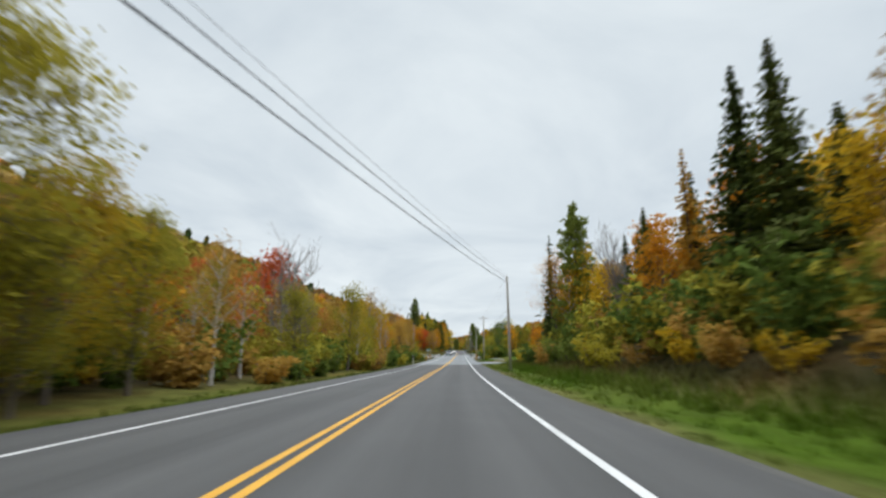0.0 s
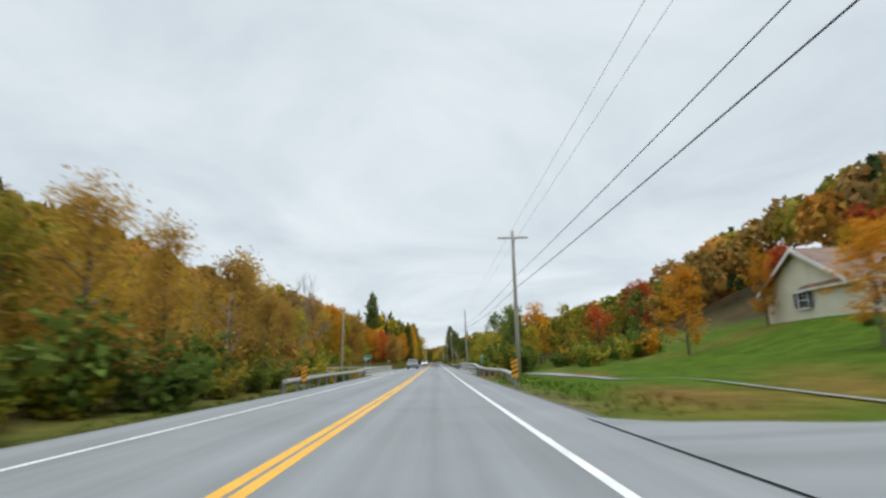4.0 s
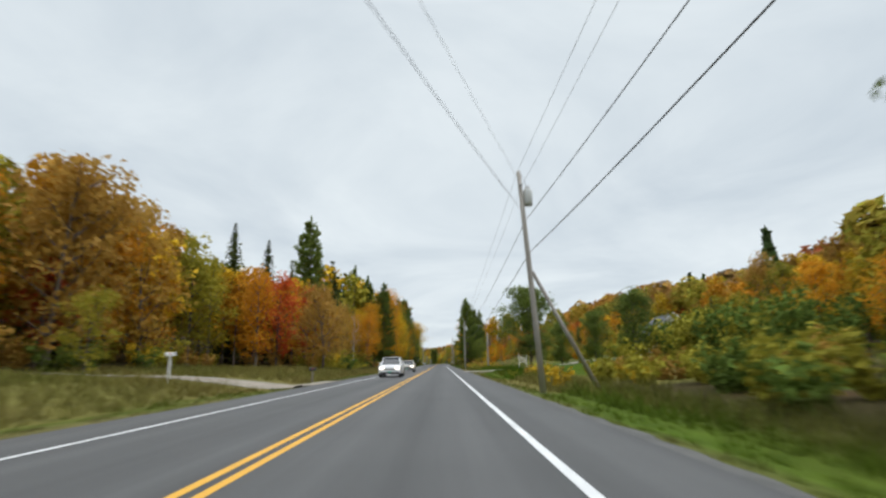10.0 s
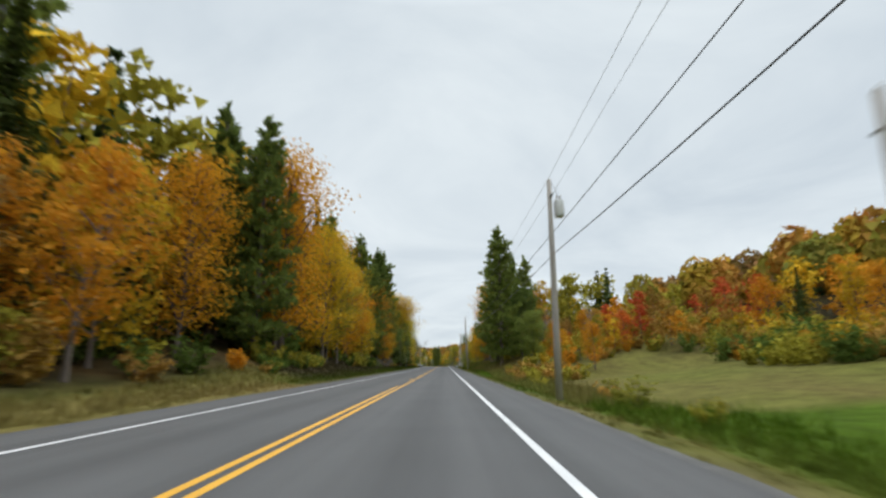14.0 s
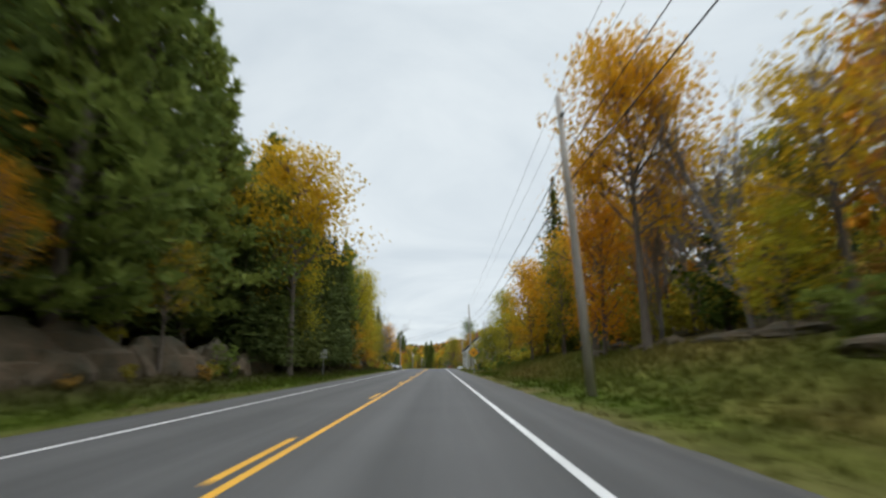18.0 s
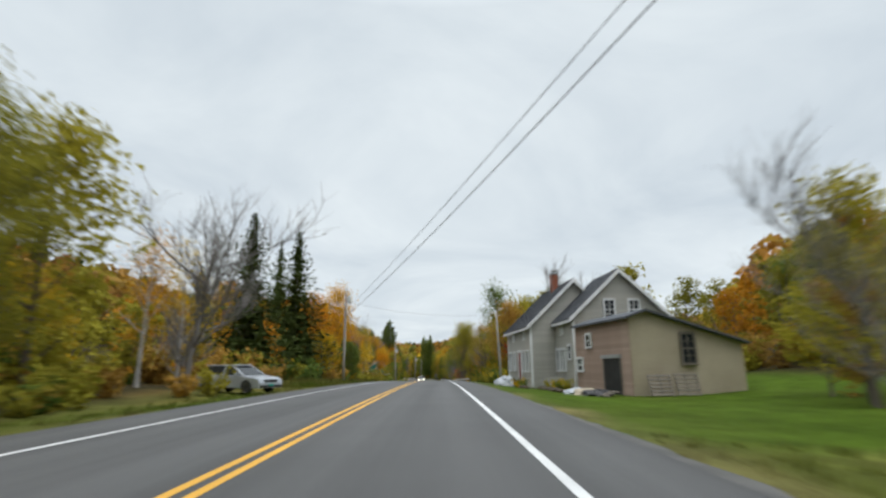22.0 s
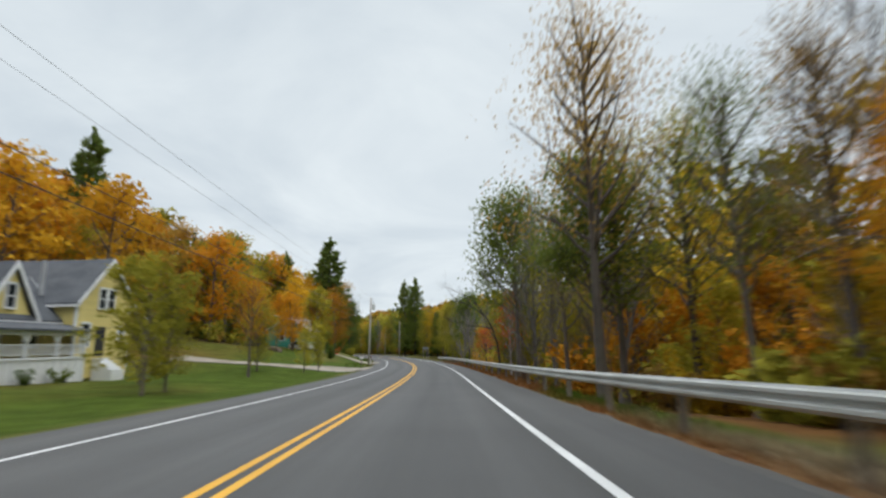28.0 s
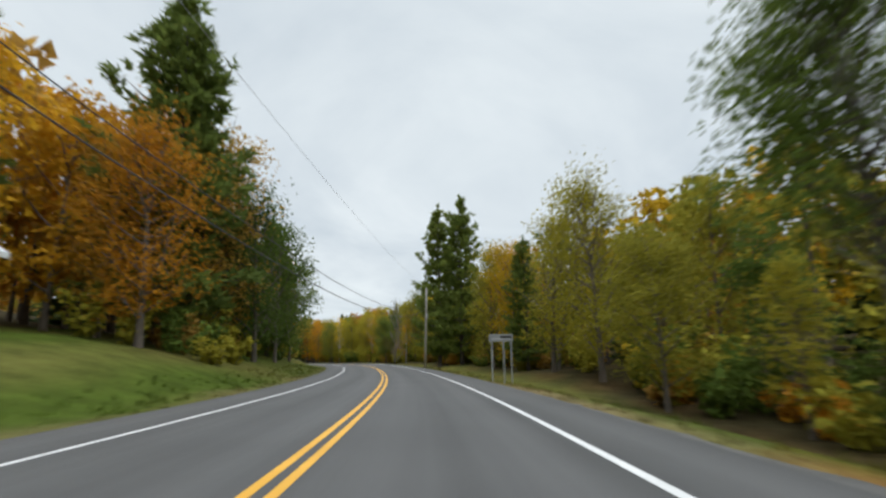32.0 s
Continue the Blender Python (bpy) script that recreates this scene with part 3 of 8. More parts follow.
def cover(s, lat):
    """What grows on the ground at a place: its colour, with the shade under trees painted in."""
    d = abs(lat)
    n = noise.noise(Vector((s * 0.07, lat * 0.2, 7)))
    n2 = noise.noise(Vector((s * 0.3, lat * 0.4, 2)))

    def mix(a, b, w):
        w = max(0.0, min(1.0, w))
        return tuple(p * (1 - w) + q * w for p, q in zip(a, b))

    c = mix(GREEN, DRY, 0.12 + n * 0.6 + n2 * 0.3) if d < 9 else SHADED_FLOOR
    if d >= 9:
        c = mix(mix(OLIVE_G, SHADED_FLOOR, (d - 9) / 4 + n * 0.4), LITTER, max(0, n2) * 0.5)
    if lat > 0:
        if s <= 84 and d < 10:
            c = mix(LAWN, OLIVE_G, 0.3 + n * 0.6)
        elif 200 <= s <= 256 and d < 9.5:
            c = mix(LAWN, OLIVE_G, 0.4 + n * 0.6)
        elif 84 < s < 142 and d < 42:
            c = mix(LAWN, LITTER, max(0, n - 0.05) * 1.6)
        elif 142 <= s < 200 and 8.5 < d < 40:
            c = mix(LAWN, OLIVE_G, 0.3 + n)
        elif 286 < s < 380 and d < 42:
            c = mix(LAWN, OLIVE_G, 0.1 + n * 0.5) if 7.6 < d < 34 and s < 341 else mix(OLIVE_G, mix(DRY, SHADED_FLOOR, 0.3), 0.3 + n) if d > 8 else mix(GREEN, DRY, 0.15 + n * 0.6)
        elif 380 <= s < 402 and d < 45:
            c = mix(mix(OLIVE_G, DRY, 0.4 + n), SHADED_FLOOR, 0.2 + n2) if d > 8 else mix(LAWN, OLIVE_G, 0.4 + n)
        elif 385 < s < 470:
            c = mix(mix(GREEN, OLIVE_G, 0.5), mix(DRY, LITTER, 0.3), 0.2 + n * 0.7) if 7.8 < d < 15 else mix(GREEN, DRY, 0.1 + n * 0.5) if d < 15 else SHADED_FLOOR
        elif 512 < s < 575 and d < 26:
            c = mix(LAWN, GREEN, 0.4 + n)
        elif 614 < s <= 660 and d < 10:
            c = mix(SAND, GREEN, max(0.0, (d - 7.5) / 3) + max(0.0, abs(s - 632) - 14) / 8 + 0.3 * n)
        elif 274 < s <= 286 and d < 30:
            c = mix(LAWN, LITTER, max(0.0, n2 - 0.1) * 0.6 + (0.3 if d < 6.6 else 0.0))
        elif 256 < s <= 274 and d < 30:
            c = mix(OLIVE_G, DRY, 0.35 + n * 0.8) if d > 7 else mix(GREEN, DRY, 0.2 + n)
        elif 648 < s < 727:
            c = mix(LITTER, SHADED_FLOOR, 0.35 + n)
        elif 752 <= s < 800 and d < 9:
            c = mix(OLIVE_G, DRY, 0.35 + n)
    else:
        if 196 < s < 300 and d < 27:
            c = mix(OLIVE_G, DRY, 0.55 + n * 0.9)
            if d < 8:
                c = mix(c, GREEN, 0.75)
        elif 300 <= s < 352 and d < 11:
            c = mix(OLIVE_G, DRY, 0.55 + n)
        elif 355 < s < 500 and d < 13:
            # the bank darkens away from the road: canopy shade put into its colour
            c = mix(GREEN, SHADED_FLOOR, 0.2 + (d - 7.0) / 2.6 + 0.6 * n)
        elif 626 < s < 712 and d < 34:
            c = mix(mix(LAWN, SHADED_FLOOR, 0.3), LITTER, max(0, (d - 16) / 26 + n * 0.5)) if d < 13 or s > 660 else mix(mix(LAWN, SHADED_FLOOR, 0.25), LITTER, 0.08 + n * 0.5)
        elif 712 <= s < 790 and d < 24:
            c = mix(mix(LAWN, SHADED_FLOOR, 0.3), DRY, 0.22 + n * 0.7)
    if d < 6.6:
        c = mix(c, LITTER if 640 < s < 735 and lat > 0 else EDGE, (0.75 if lat > 0 and s > 610 else 0.3) * min(1.0, (6.7 - d) / 0.7) + 0.6 * n2)
    return c


def tint_points(me, colours):
    layer = me.color_attributes.new("tint", "FLOAT_COLOR", "POINT")
    layer.data.foreach_set("color", np.column_stack([np.array(colours, float), np.ones(len(colours))]).ravel())


cols = sorted({*[-x for x in (480, 380, 300, 230, 170, 135, 110, 88, 70, 56, 45, 37, 30, 25, 22, 19.5, 17, 15, 13, 11.5, 10, 9, 8, 7.2, 6.5, 5.9, 5.4)], -5.2, 5.2,
               *[x for x in (480, 380, 300, 230, 170, 135, 110, 88, 70, 56, 45, 37, 30, 25, 22, 19.5, 17, 15, 13, 11.5, 10, 9, 8, 7.2, 6.5, 5.9, 5.4)]})
stations = [*range(-440, -30, 20), *np.arange(-30, 860, 2.5), *range(860, 1490, 15)]
geo = Geo()
geo.ribbon([[at(s, x, ground_up(s, x)) for x in cols] for s in stations])
me = geo.mesh("ground", "ground", smooth=True)
tint_points(me, [cover(s, x) for s in stations for x in cols])
tagged(new("ground", me), "grassy verges, meadows, lawns and leaf-strewn forest floor", "ground", kind="structure")


# ---------------------------------------------------------------- the road
def strip(name, material, s0, s1, lat0, lat1, up=0.0, step=2.0, columns=1, label="", category="", kind="structure", parent=None, wobble=0.0, seed=0):
    """A strip that lies along the road, with the run and the offset as its UV."""
    n = max(1, round((s1 - s0) / step))
    g, uv = Geo(), []
    rows_ = []
    for i in range(n + 1):
        s = s0 + (s1 - s0) * i / n
        row = []
        for k in range(columns + 1):
            x = lat0 + (lat1 - lat0) * k / columns
            if wobble and k == columns:
                x += wobble * noise.noise(Vector((s * 0.9, seed, 0))) + wobble * 0.6 * noise.noise(Vector((s * 0.23, seed, 5)))
            u = up(x) if callable(up) else up
            row.append(at(s, x, u))
            uv.append((x, s))
        rows_.append(row)
    g.ribbon(rows_)
    me = g.mesh(name, material, smooth=True)
    layer = me.uv_layers.new(name="UVMap")
    layer.data.foreach_set("uv", np.array([uv[l.vertex_index] for l in me.loops]).ravel())
    ob = new(name, me)
    if parent:
        ob.parent = parent
        return ob
    return tagged(ob, label, category, kind=kind)


def slab(x):
    return -0.012 * max(0.0, abs(x) - 3.6)


SEAM_A, SEAM_B = 78.2, 213.0
for s0, s1, mat, label in ((-440, SEAM_A, "asphalt_dark", "dark grey worn asphalt road"), (SEAM_A, SEAM_B, "asphalt_light", "pale bleached asphalt road over the bridge"),
                           (SEAM_B, 1480, "asphalt_dark", "dark grey worn asphalt road")):
    strip("road", mat, s0, s1, -5.25, 5.25, slab, 2.0, 14, label, "road")
for side in (-1, 1):
    strip("shoulder", "gravel", -440, 1480, side * 5.22, side * 5.62, lambda x: -0.0182 if abs(x) < 5.3 else -0.03 if abs(x) < 5.4 else -0.05 if abs(x) < 5.53 else -0.09, 0.8, 3, "grey gravel edge of the road shoulder", "shoulder", wobble=0.28, seed=side)


def marking(name, s0, s1, lat, width, material, parent):
    return strip(name, material, s0, s1, lat - width / 2, lat + width / 2, 0.003, 2.0, 1, parent=parent)


lines_ = thing("edge_line", Matrix.Identity(4), "solid white painted edge lines", "road marking", kind="structure")
centre = thing("centre_line", Matrix.Identity(4), "double yellow painted centre line, one broken for a stretch", "road marking", kind="structure")
marking("edge_stripe", -440, 1480, LANE, 0.13, "white_paint", lines_)
marking("edge_stripe", -440, 174, -LANE_LEFT, 0.12, "white_paint", lines_)
marking("edge_stripe", 195, 1480, -LANE_LEFT, 0.12, "white_paint", lines_)
BROKEN = (346.0, 488.0)
for side in (-1, 1):
    marking("solid_stripe", -440, SEAM_A, side * 0.125, 0.12, "yellow_paint", centre)
    marking("solid_stripe", SEAM_A, 178.5, side * 0.115, 0.165, "yellow_paint", centre)
    marking("solid_stripe", 187, SEAM_B, side * 0.115, 0.165, "yellow_paint", centre)
marking("solid_stripe", SEAM_B, 1480, 0.125, 0.12, "yellow_paint", centre)
marking("solid_stripe", SEAM_B, BROKEN[0], -0.125, 0.12, "yellow_paint", centre)
marking("solid_stripe", BROKEN[1], 1480, -0.125, 0.12, "yellow_paint", centre)
DASH = 440.4
for k in range(-8, 4):
    marking("dash", DASH + 12.19 * k, DASH + 12.19 * k + 3.05, -0.125, 0.12, "yellow_paint", centre)


# ---------------------------------------------------------------- trees
def cards(centres, normals, sizes, rng, long=1.35):
    """Small three-cornered leaves or sprays as one block of vertices."""
    n = len(centres)
    a = rng.normal(size=(n, 3))
    a -= normals * (a * normals).sum(1, keepdims=True)
    a /= np.linalg.norm(a, axis=1, keepdims=True) + 1e-9
    b = np.cross(normals, a)
    sz = sizes[:, None]
    return np.stack([centres - a * sz * long * 0.5 - b * sz * 0.3, centres + b * sz * 0.75, centres + a * sz * long * 0.6 - b * sz * 0.3], 1).reshape(-1, 3)


def leaf_mesh(name, v, material, tint=None):
    """A mesh of loose three-cornered leaves."""
    me = bpy.data.meshes.new(name)
    n = len(v) // 3
    me.vertices.add(3 * n)
    me.vertices.foreach_set("co", np.asarray(v, float).ravel())
    me.loops.add(3 * n)
    me.loops.foreach_set("vertex_index", np.arange(3 * n))
    me.polygons.add(n)
    me.polygons.foreach_set("loop_start", np.arange(0, 3 * n, 3))
    me.update()
    me.materials.append(M[material])
    if tint is not None:
        tint_points(me, np.repeat(tint, 3, axis=0))
    return me


def unit(v):
    return v / (np.linalg.norm(v, axis=-1, keepdims=True) + 1e-9)


def branch_line(rng, start, way, length, n=4, bend=0.25, lift=0.1):
    pts, p, d = [Vector(start)], Vector(start), Vector(way).normalized()
    for _ in range(n):
        d = (d + Vector(rng.normal(size=3)) * bend * 0.5 + Vector((0, 0, lift))).normalized()
        p = p + d * (length / n)
        pts.append(p.copy())
    return pts


def broadleaf(seed, h=13.0, spread=0.28, base=0.28, leaves=1100, leaf=0.34, limbs=9, gap=0.5):
    """Trunk with limbs, and a crown of leaf sprays round the ends of the limbs. Returns two meshes' worth of geometry."""
    rng = np.random.default_rng(seed)
    wood = Geo()
    lean = rng.normal(size=2) * 0.03 * h
    trunk = [(lean[0] * t * t, lean[1] * t * t, h * 0.9 * t) for t in np.linspace(0, 1, 8)]
    r0 = h * 0.0125
    wood.tube(trunk, [r0 * (1.25 if i == 0 else 1.0) * (1 - 0.88 * i / 7) for i in range(8)], 7, cap=False)
    tips = []
    for k in range(limbs):
        t = base + (0.9 - base) * (k + rng.random() * 0.6) / limbs
        ang = k * 2.4 + rng.random()
        p = (lean[0] * t * t, lean[1] * t * t, h * 0.9 * t)
        reach = spread * h * (1.15 - 0.75 * abs(t - 0.42) / 0.6) * (0.75 + 0.4 * rng.random())
        pts = branch_line(rng, p, (math.cos(ang), math.sin(ang), 0.55 + 0.5 * t), reach, 4, 0.22, 0.12)
        wood.tube(pts, [r0 * 0.42 * (1 - 0.8 * i / 4) for i in range(5)], 4, cap=False)
        tips += [(pts[-1], 1.0), (pts[-2], 0.9), (pts[2], 0.7)]
        for _ in range(2):
            q = branch_line(rng, pts[2], Vector(rng.normal(size=3)) + (pts[-1] - pts[1]).normalized(), reach * 0.5, 2, 0.2, 0.1)
            wood.tube(q, [r0 * 0.18, r0 * 0.1, r0 * 0.04], 3, cap=False)
            tips.append((q[-1], 0.8))
    tips += [(Vector(trunk[-1]), 1.0), (Vector(trunk[-1]) + Vector((0, 0, h * 0.04)), 0.7), (Vector(trunk[-2]), 0.8)]
    each = max(6, leaves // len(tips))
    cs, ns, ss = [], [], []
    for p, w in tips:
        if rng.random() < 0.12 * gap:
            continue
        k = int(each * w * (0.5 + rng.random()))
        r = h * (0.07 + 0.06 * rng.random()) * w
        d = unit(rng.normal(size=(k, 3)))
        q = np.array(p) + d * (r * rng.random((k, 1)) ** 0.45) * np.array([1.15, 1.15, 0.75])
        q[:, 2] = np.maximum(q[:, 2], 0.02 * h)
        cs.append(q)
        ns.append(unit(d * 0.6 + rng.normal(size=(k, 3)) * 0.7 + np.array([0, 0, 0.45])))
        ss.append(leaf * (0.55 + 0.8 * rng.random(k)))
    cs, ns, ss = np.concatenate(cs), np.concatenate(ns), np.concatenate(ss)
    return wood, cards(cs, ns, ss, rng)


def spruce(seed, h=16.0, width=0.21, base=0.06, levels=30, around=9, leaf=0.36, ragged=0.25):
    """A pointed conifer: drooping sprays in whorls on a straight stem."""
    rng = np.random.default_rng(seed)
    wood = Geo()
    wood.tube([(0, 0, 0), (0, 0, h * 0.5), (0, 0, h * 0.985)], [h * 0.0115, h * 0.007, h * 0.0012], 6, cap=False)
    cs, ns, ss = [], [], []
    for i in range(levels):
        t = i / (levels - 1)
        z = h * (base + (0.985 - base) * t)
        r = h * width * (1 - t) ** 0.85 * (1 - ragged * 0.5 + ragged * rng.random()) + 0.10
        n = max(4, int(around * (1.1 - 0.6 * t)))
        for k in range(n):
            if rng.random() < ragged * 0.35:
                continue
            ang = 2 * math.pi * (k + rng.random() * 0.7) / n + i
            rr = r * (0.65 + 0.5 * rng.random())
            steps = max(2, int(2 + 4 * rr / (h * width)))
            for j in range(steps):
                u = (j + 0.6) / steps
                droop = -0.32 * rr * u + 0.18 * rr * u * u
                for side in (-1, 0, 1):
                    a2 = ang + side * 0.26 * (1.1 - u * 0.5)
                    cs.append((math.cos(a2) * rr * u, math.sin(a2) * rr * u, z + droop + rng.normal() * 0.03 * h / 16))
                    ns.append((math.cos(a2) * 0.3 + rng.normal() * 0.3, math.sin(a2) * 0.3 + rng.normal() * 0.3, 0.9))
                    ss.append(leaf * (0.6 + 0.7 * rng.random()) * (0.55 + 0.7 * min(1.0, rr / (h * width) + 0.25)) * h / 16)
    # the dark inner sprays that close the crown
    m = int(300 * (1 - ragged))
    t, a = rng.random(m) ** 1.2 * 0.93, rng.random(m) * 2 * np.pi
    rad = h * width * (1 - t) * 0.5 * np.sqrt(rng.random(m))
    inner = np.stack([np.cos(a) * rad, np.sin(a) * rad, h * (base + 0.02 + (0.97 - base) * t)], 1)
    out = np.stack([np.cos(a), np.sin(a), 0.4 + 0 * a], 1)
    cs, ns = np.concatenate([np.array(cs), inner]), np.concatenate([unit(np.array(ns)), unit(out + rng.normal(size=(m, 3)) * 0.4)])
    ss = np.concatenate([np.array(ss), 0.75 * (1.1 - 0.8 * t) * h / 16])
    return wood, cards(cs, ns, ss, rng, 1.7)


def needles(roots, ways, lengths, rng, slim=0.24):
    """Long narrow three-cornered tufts of needles that spring from their roots."""
    side = unit(np.cross(ways, rng.normal(size=ways.shape))) * (lengths * slim)[:, None]
    return np.stack([roots - side, roots + side, roots + ways * lengths[:, None]], 1).reshape(-1, 3)


def white_pine(seed, h=24.0, base=0.07, tiers=21, width=0.2):
    """A tall pine: whorls of stout limbs that turn up at their ends and carry feathery tufts of needles."""
    rng = np.random.default_rng(seed)
    wood = Geo()
    wood.tube([(0, 0, 0), (0.1, 0, h * 0.4), (0, 0.1, h * 0.8), (0, 0, h * 0.985)], [h * 0.013, h * 0.0105, h * 0.005, h * 0.001], 7, cap=False)
    roots, ways, long_ = [], [], []
    for i in range(tiers):
        t = (i + 0.35 * rng.random()) / tiers
        reach = h * width * (1 - t) ** 0.72 * min(1.0, 0.72 + 2.2 * t) * (0.72 + 0.38 * rng.random()) + 0.016 * h
        for k in range(4 if t > 0.86 else 7):
            ang = k * 0.9 + i * 0.73 + rng.random() * 0.5
            rr = reach * (0.45 + 0.65 * rng.random())
            z = h * (base + (0.965 - base) * t) + h * 0.009 * rng.normal()
            lift, sag = 0.24 + 0.3 * t, -0.16 + 0.42 * t
            out, aside = np.array([math.cos(ang), math.sin(ang), 0.0]), np.array([-math.sin(ang), math.cos(ang), 0.0])

            def on(u):
                return np.array([0, 0, z]) + out * u * rr + np.array([0, 0, 1.0]) * rr * (sag * u + lift * u * u)

            wood.tube([on(u) for u in (0.0, 0.5, 0.95)], [h * 0.003, h * 0.002, h * 0.0006], 3, cap=False)
            for _ in range(int(5 + 11 * rr / (width * h))):
                u = 0.2 + 0.82 * rng.random() ** 0.7
                v = (rng.random() - 0.5) * 0.75 * (1.2 - 0.75 * abs(u - 0.5))
                p = on(u) + aside * v * rr + np.array([0, 0, 0.1]) * rr * abs(v)
                lean = out * 0.75 + aside * 1.2 * v + np.array([0, 0, 0.45])
                for _ in range(8):
                    roots.append(p + rng.normal(size=3) * 0.006 * h)
                    ways.append(lean + rng.normal(size=3) * 0.6)
                    long_.append(h * 0.0235 * (0.6 + 0.7 * rng.random()))
    for _ in range(60):
        roots.append(np.array([0, 0, h * (0.9 + 0.09 * rng.random())]))
        ways.append(rng.normal(size=3) * 0.5 + np.array([0, 0, 0.7]))
        long_.append(h * 0.025 * (0.6 + 0.6 * rng.random()))
    return wood, needles(np.array(roots), unit(np.array(ways)), np.array(long_), rng)


def bare(seed, h=13.0, spread=0.5):
    """A tree that has lost its leaves: stem, limbs, branches and fine twigs."""
    rng = np.random.default_rng(seed)
    wood, fine = Geo(), Geo()

    def grow(p, d, length, r, depth):
        n = (5, 4, 3, 2)[depth]
        pts = branch_line(rng, p, d, length, n, 0.2, 0.1)
        (wood if depth < 2 else fine).tube(pts, [r * (1 - 0.6 * i / n) for i in range(n + 1)], (6, 4, 3, 3)[depth], cap=False)
        if depth == 3:
            return
        for _ in range((15, 9, 7)[depth]):
            k = 1 + int(rng.random() * (n - 0.01))
            way = (pts[k] - pts[k - 1]).normalized() * (0.85 if depth else 0.62) + Vector(rng.normal(size=3)) * spread * 0.85 + Vector((0, 0, 0.3))
            grow(pts[k].lerp(pts[k - 1], rng.random()), way, length * (0.36 + 0.25 * rng.random()), r * (0.42, 0.42, 0.5)[depth], depth + 1)

    grow((0, 0, 0), (0, 0, 1), h * 0.72, h * 0.011, 0)
    return wood, fine


def bush(seed, h=2.2, wide=1.5, leaves=330, leaf=0.26):
    """A many-stemmed shrub with leaves down to the ground."""
    rng = np.random.default_rng(seed)
    wood, tips = Geo(), []
    for k in range(9):
        ang = k * 2.4 + rng.random()
        pts = branch_line(rng, (math.cos(ang) * 0.12, math.sin(ang) * 0.12, 0), (math.cos(ang) * wide * 0.5, math.sin(ang) * wide * 0.5, h * 0.6), h * (0.6 + 0.4 * rng.random()), 4, 0.25, 0.1)
        wood.tube(pts, [0.03, 0.024, 0.018, 0.011, 0.004], 3, cap=False)
        tips += pts[1:]
    each = leaves // len(tips)
    cs, ns = [], []
    for p in tips:
        k = int(each * (0.4 + 1.2 * rng.random()))
        d = unit(rng.normal(size=(k, 3)))
        cs.append(np.array(p) + d * np.array([0.55, 0.55, 0.42]) * h * 0.33 * rng.random((k, 1)) ** 0.5)
        ns.append(unit(d * 0.6 + rng.normal(size=(k, 3)) * 0.6 + np.array([0, 0, 0.5])))
    cs, ns = np.concatenate(cs), np.concatenate(ns)
    cs[:, 2] = np.maximum(cs[:, 2], 0.08)
    return wood, cards(cs, ns, leaf * (0.55 + 0.8 * rng.random(len(cs))), rng)


NAMES = {"leaf_lime": "yellow-green turning leaves", "leaf_gold": "golden orange autumn leaves", "leaf_yellow": "golden yellow autumn leaves", "leaf_orange": "orange autumn leaves", "leaf_red": "red autumn leaves", "leaf_rust": "thin rust-brown autumn leaves",
         "leaf_olive": "olive and yellowing leaves", "leaf_green": "still green leaves", "needle_dark": "dark green needles", "needle_pine": "feathery grey-green needles"}
SHAPES, STOCK = {}, {}


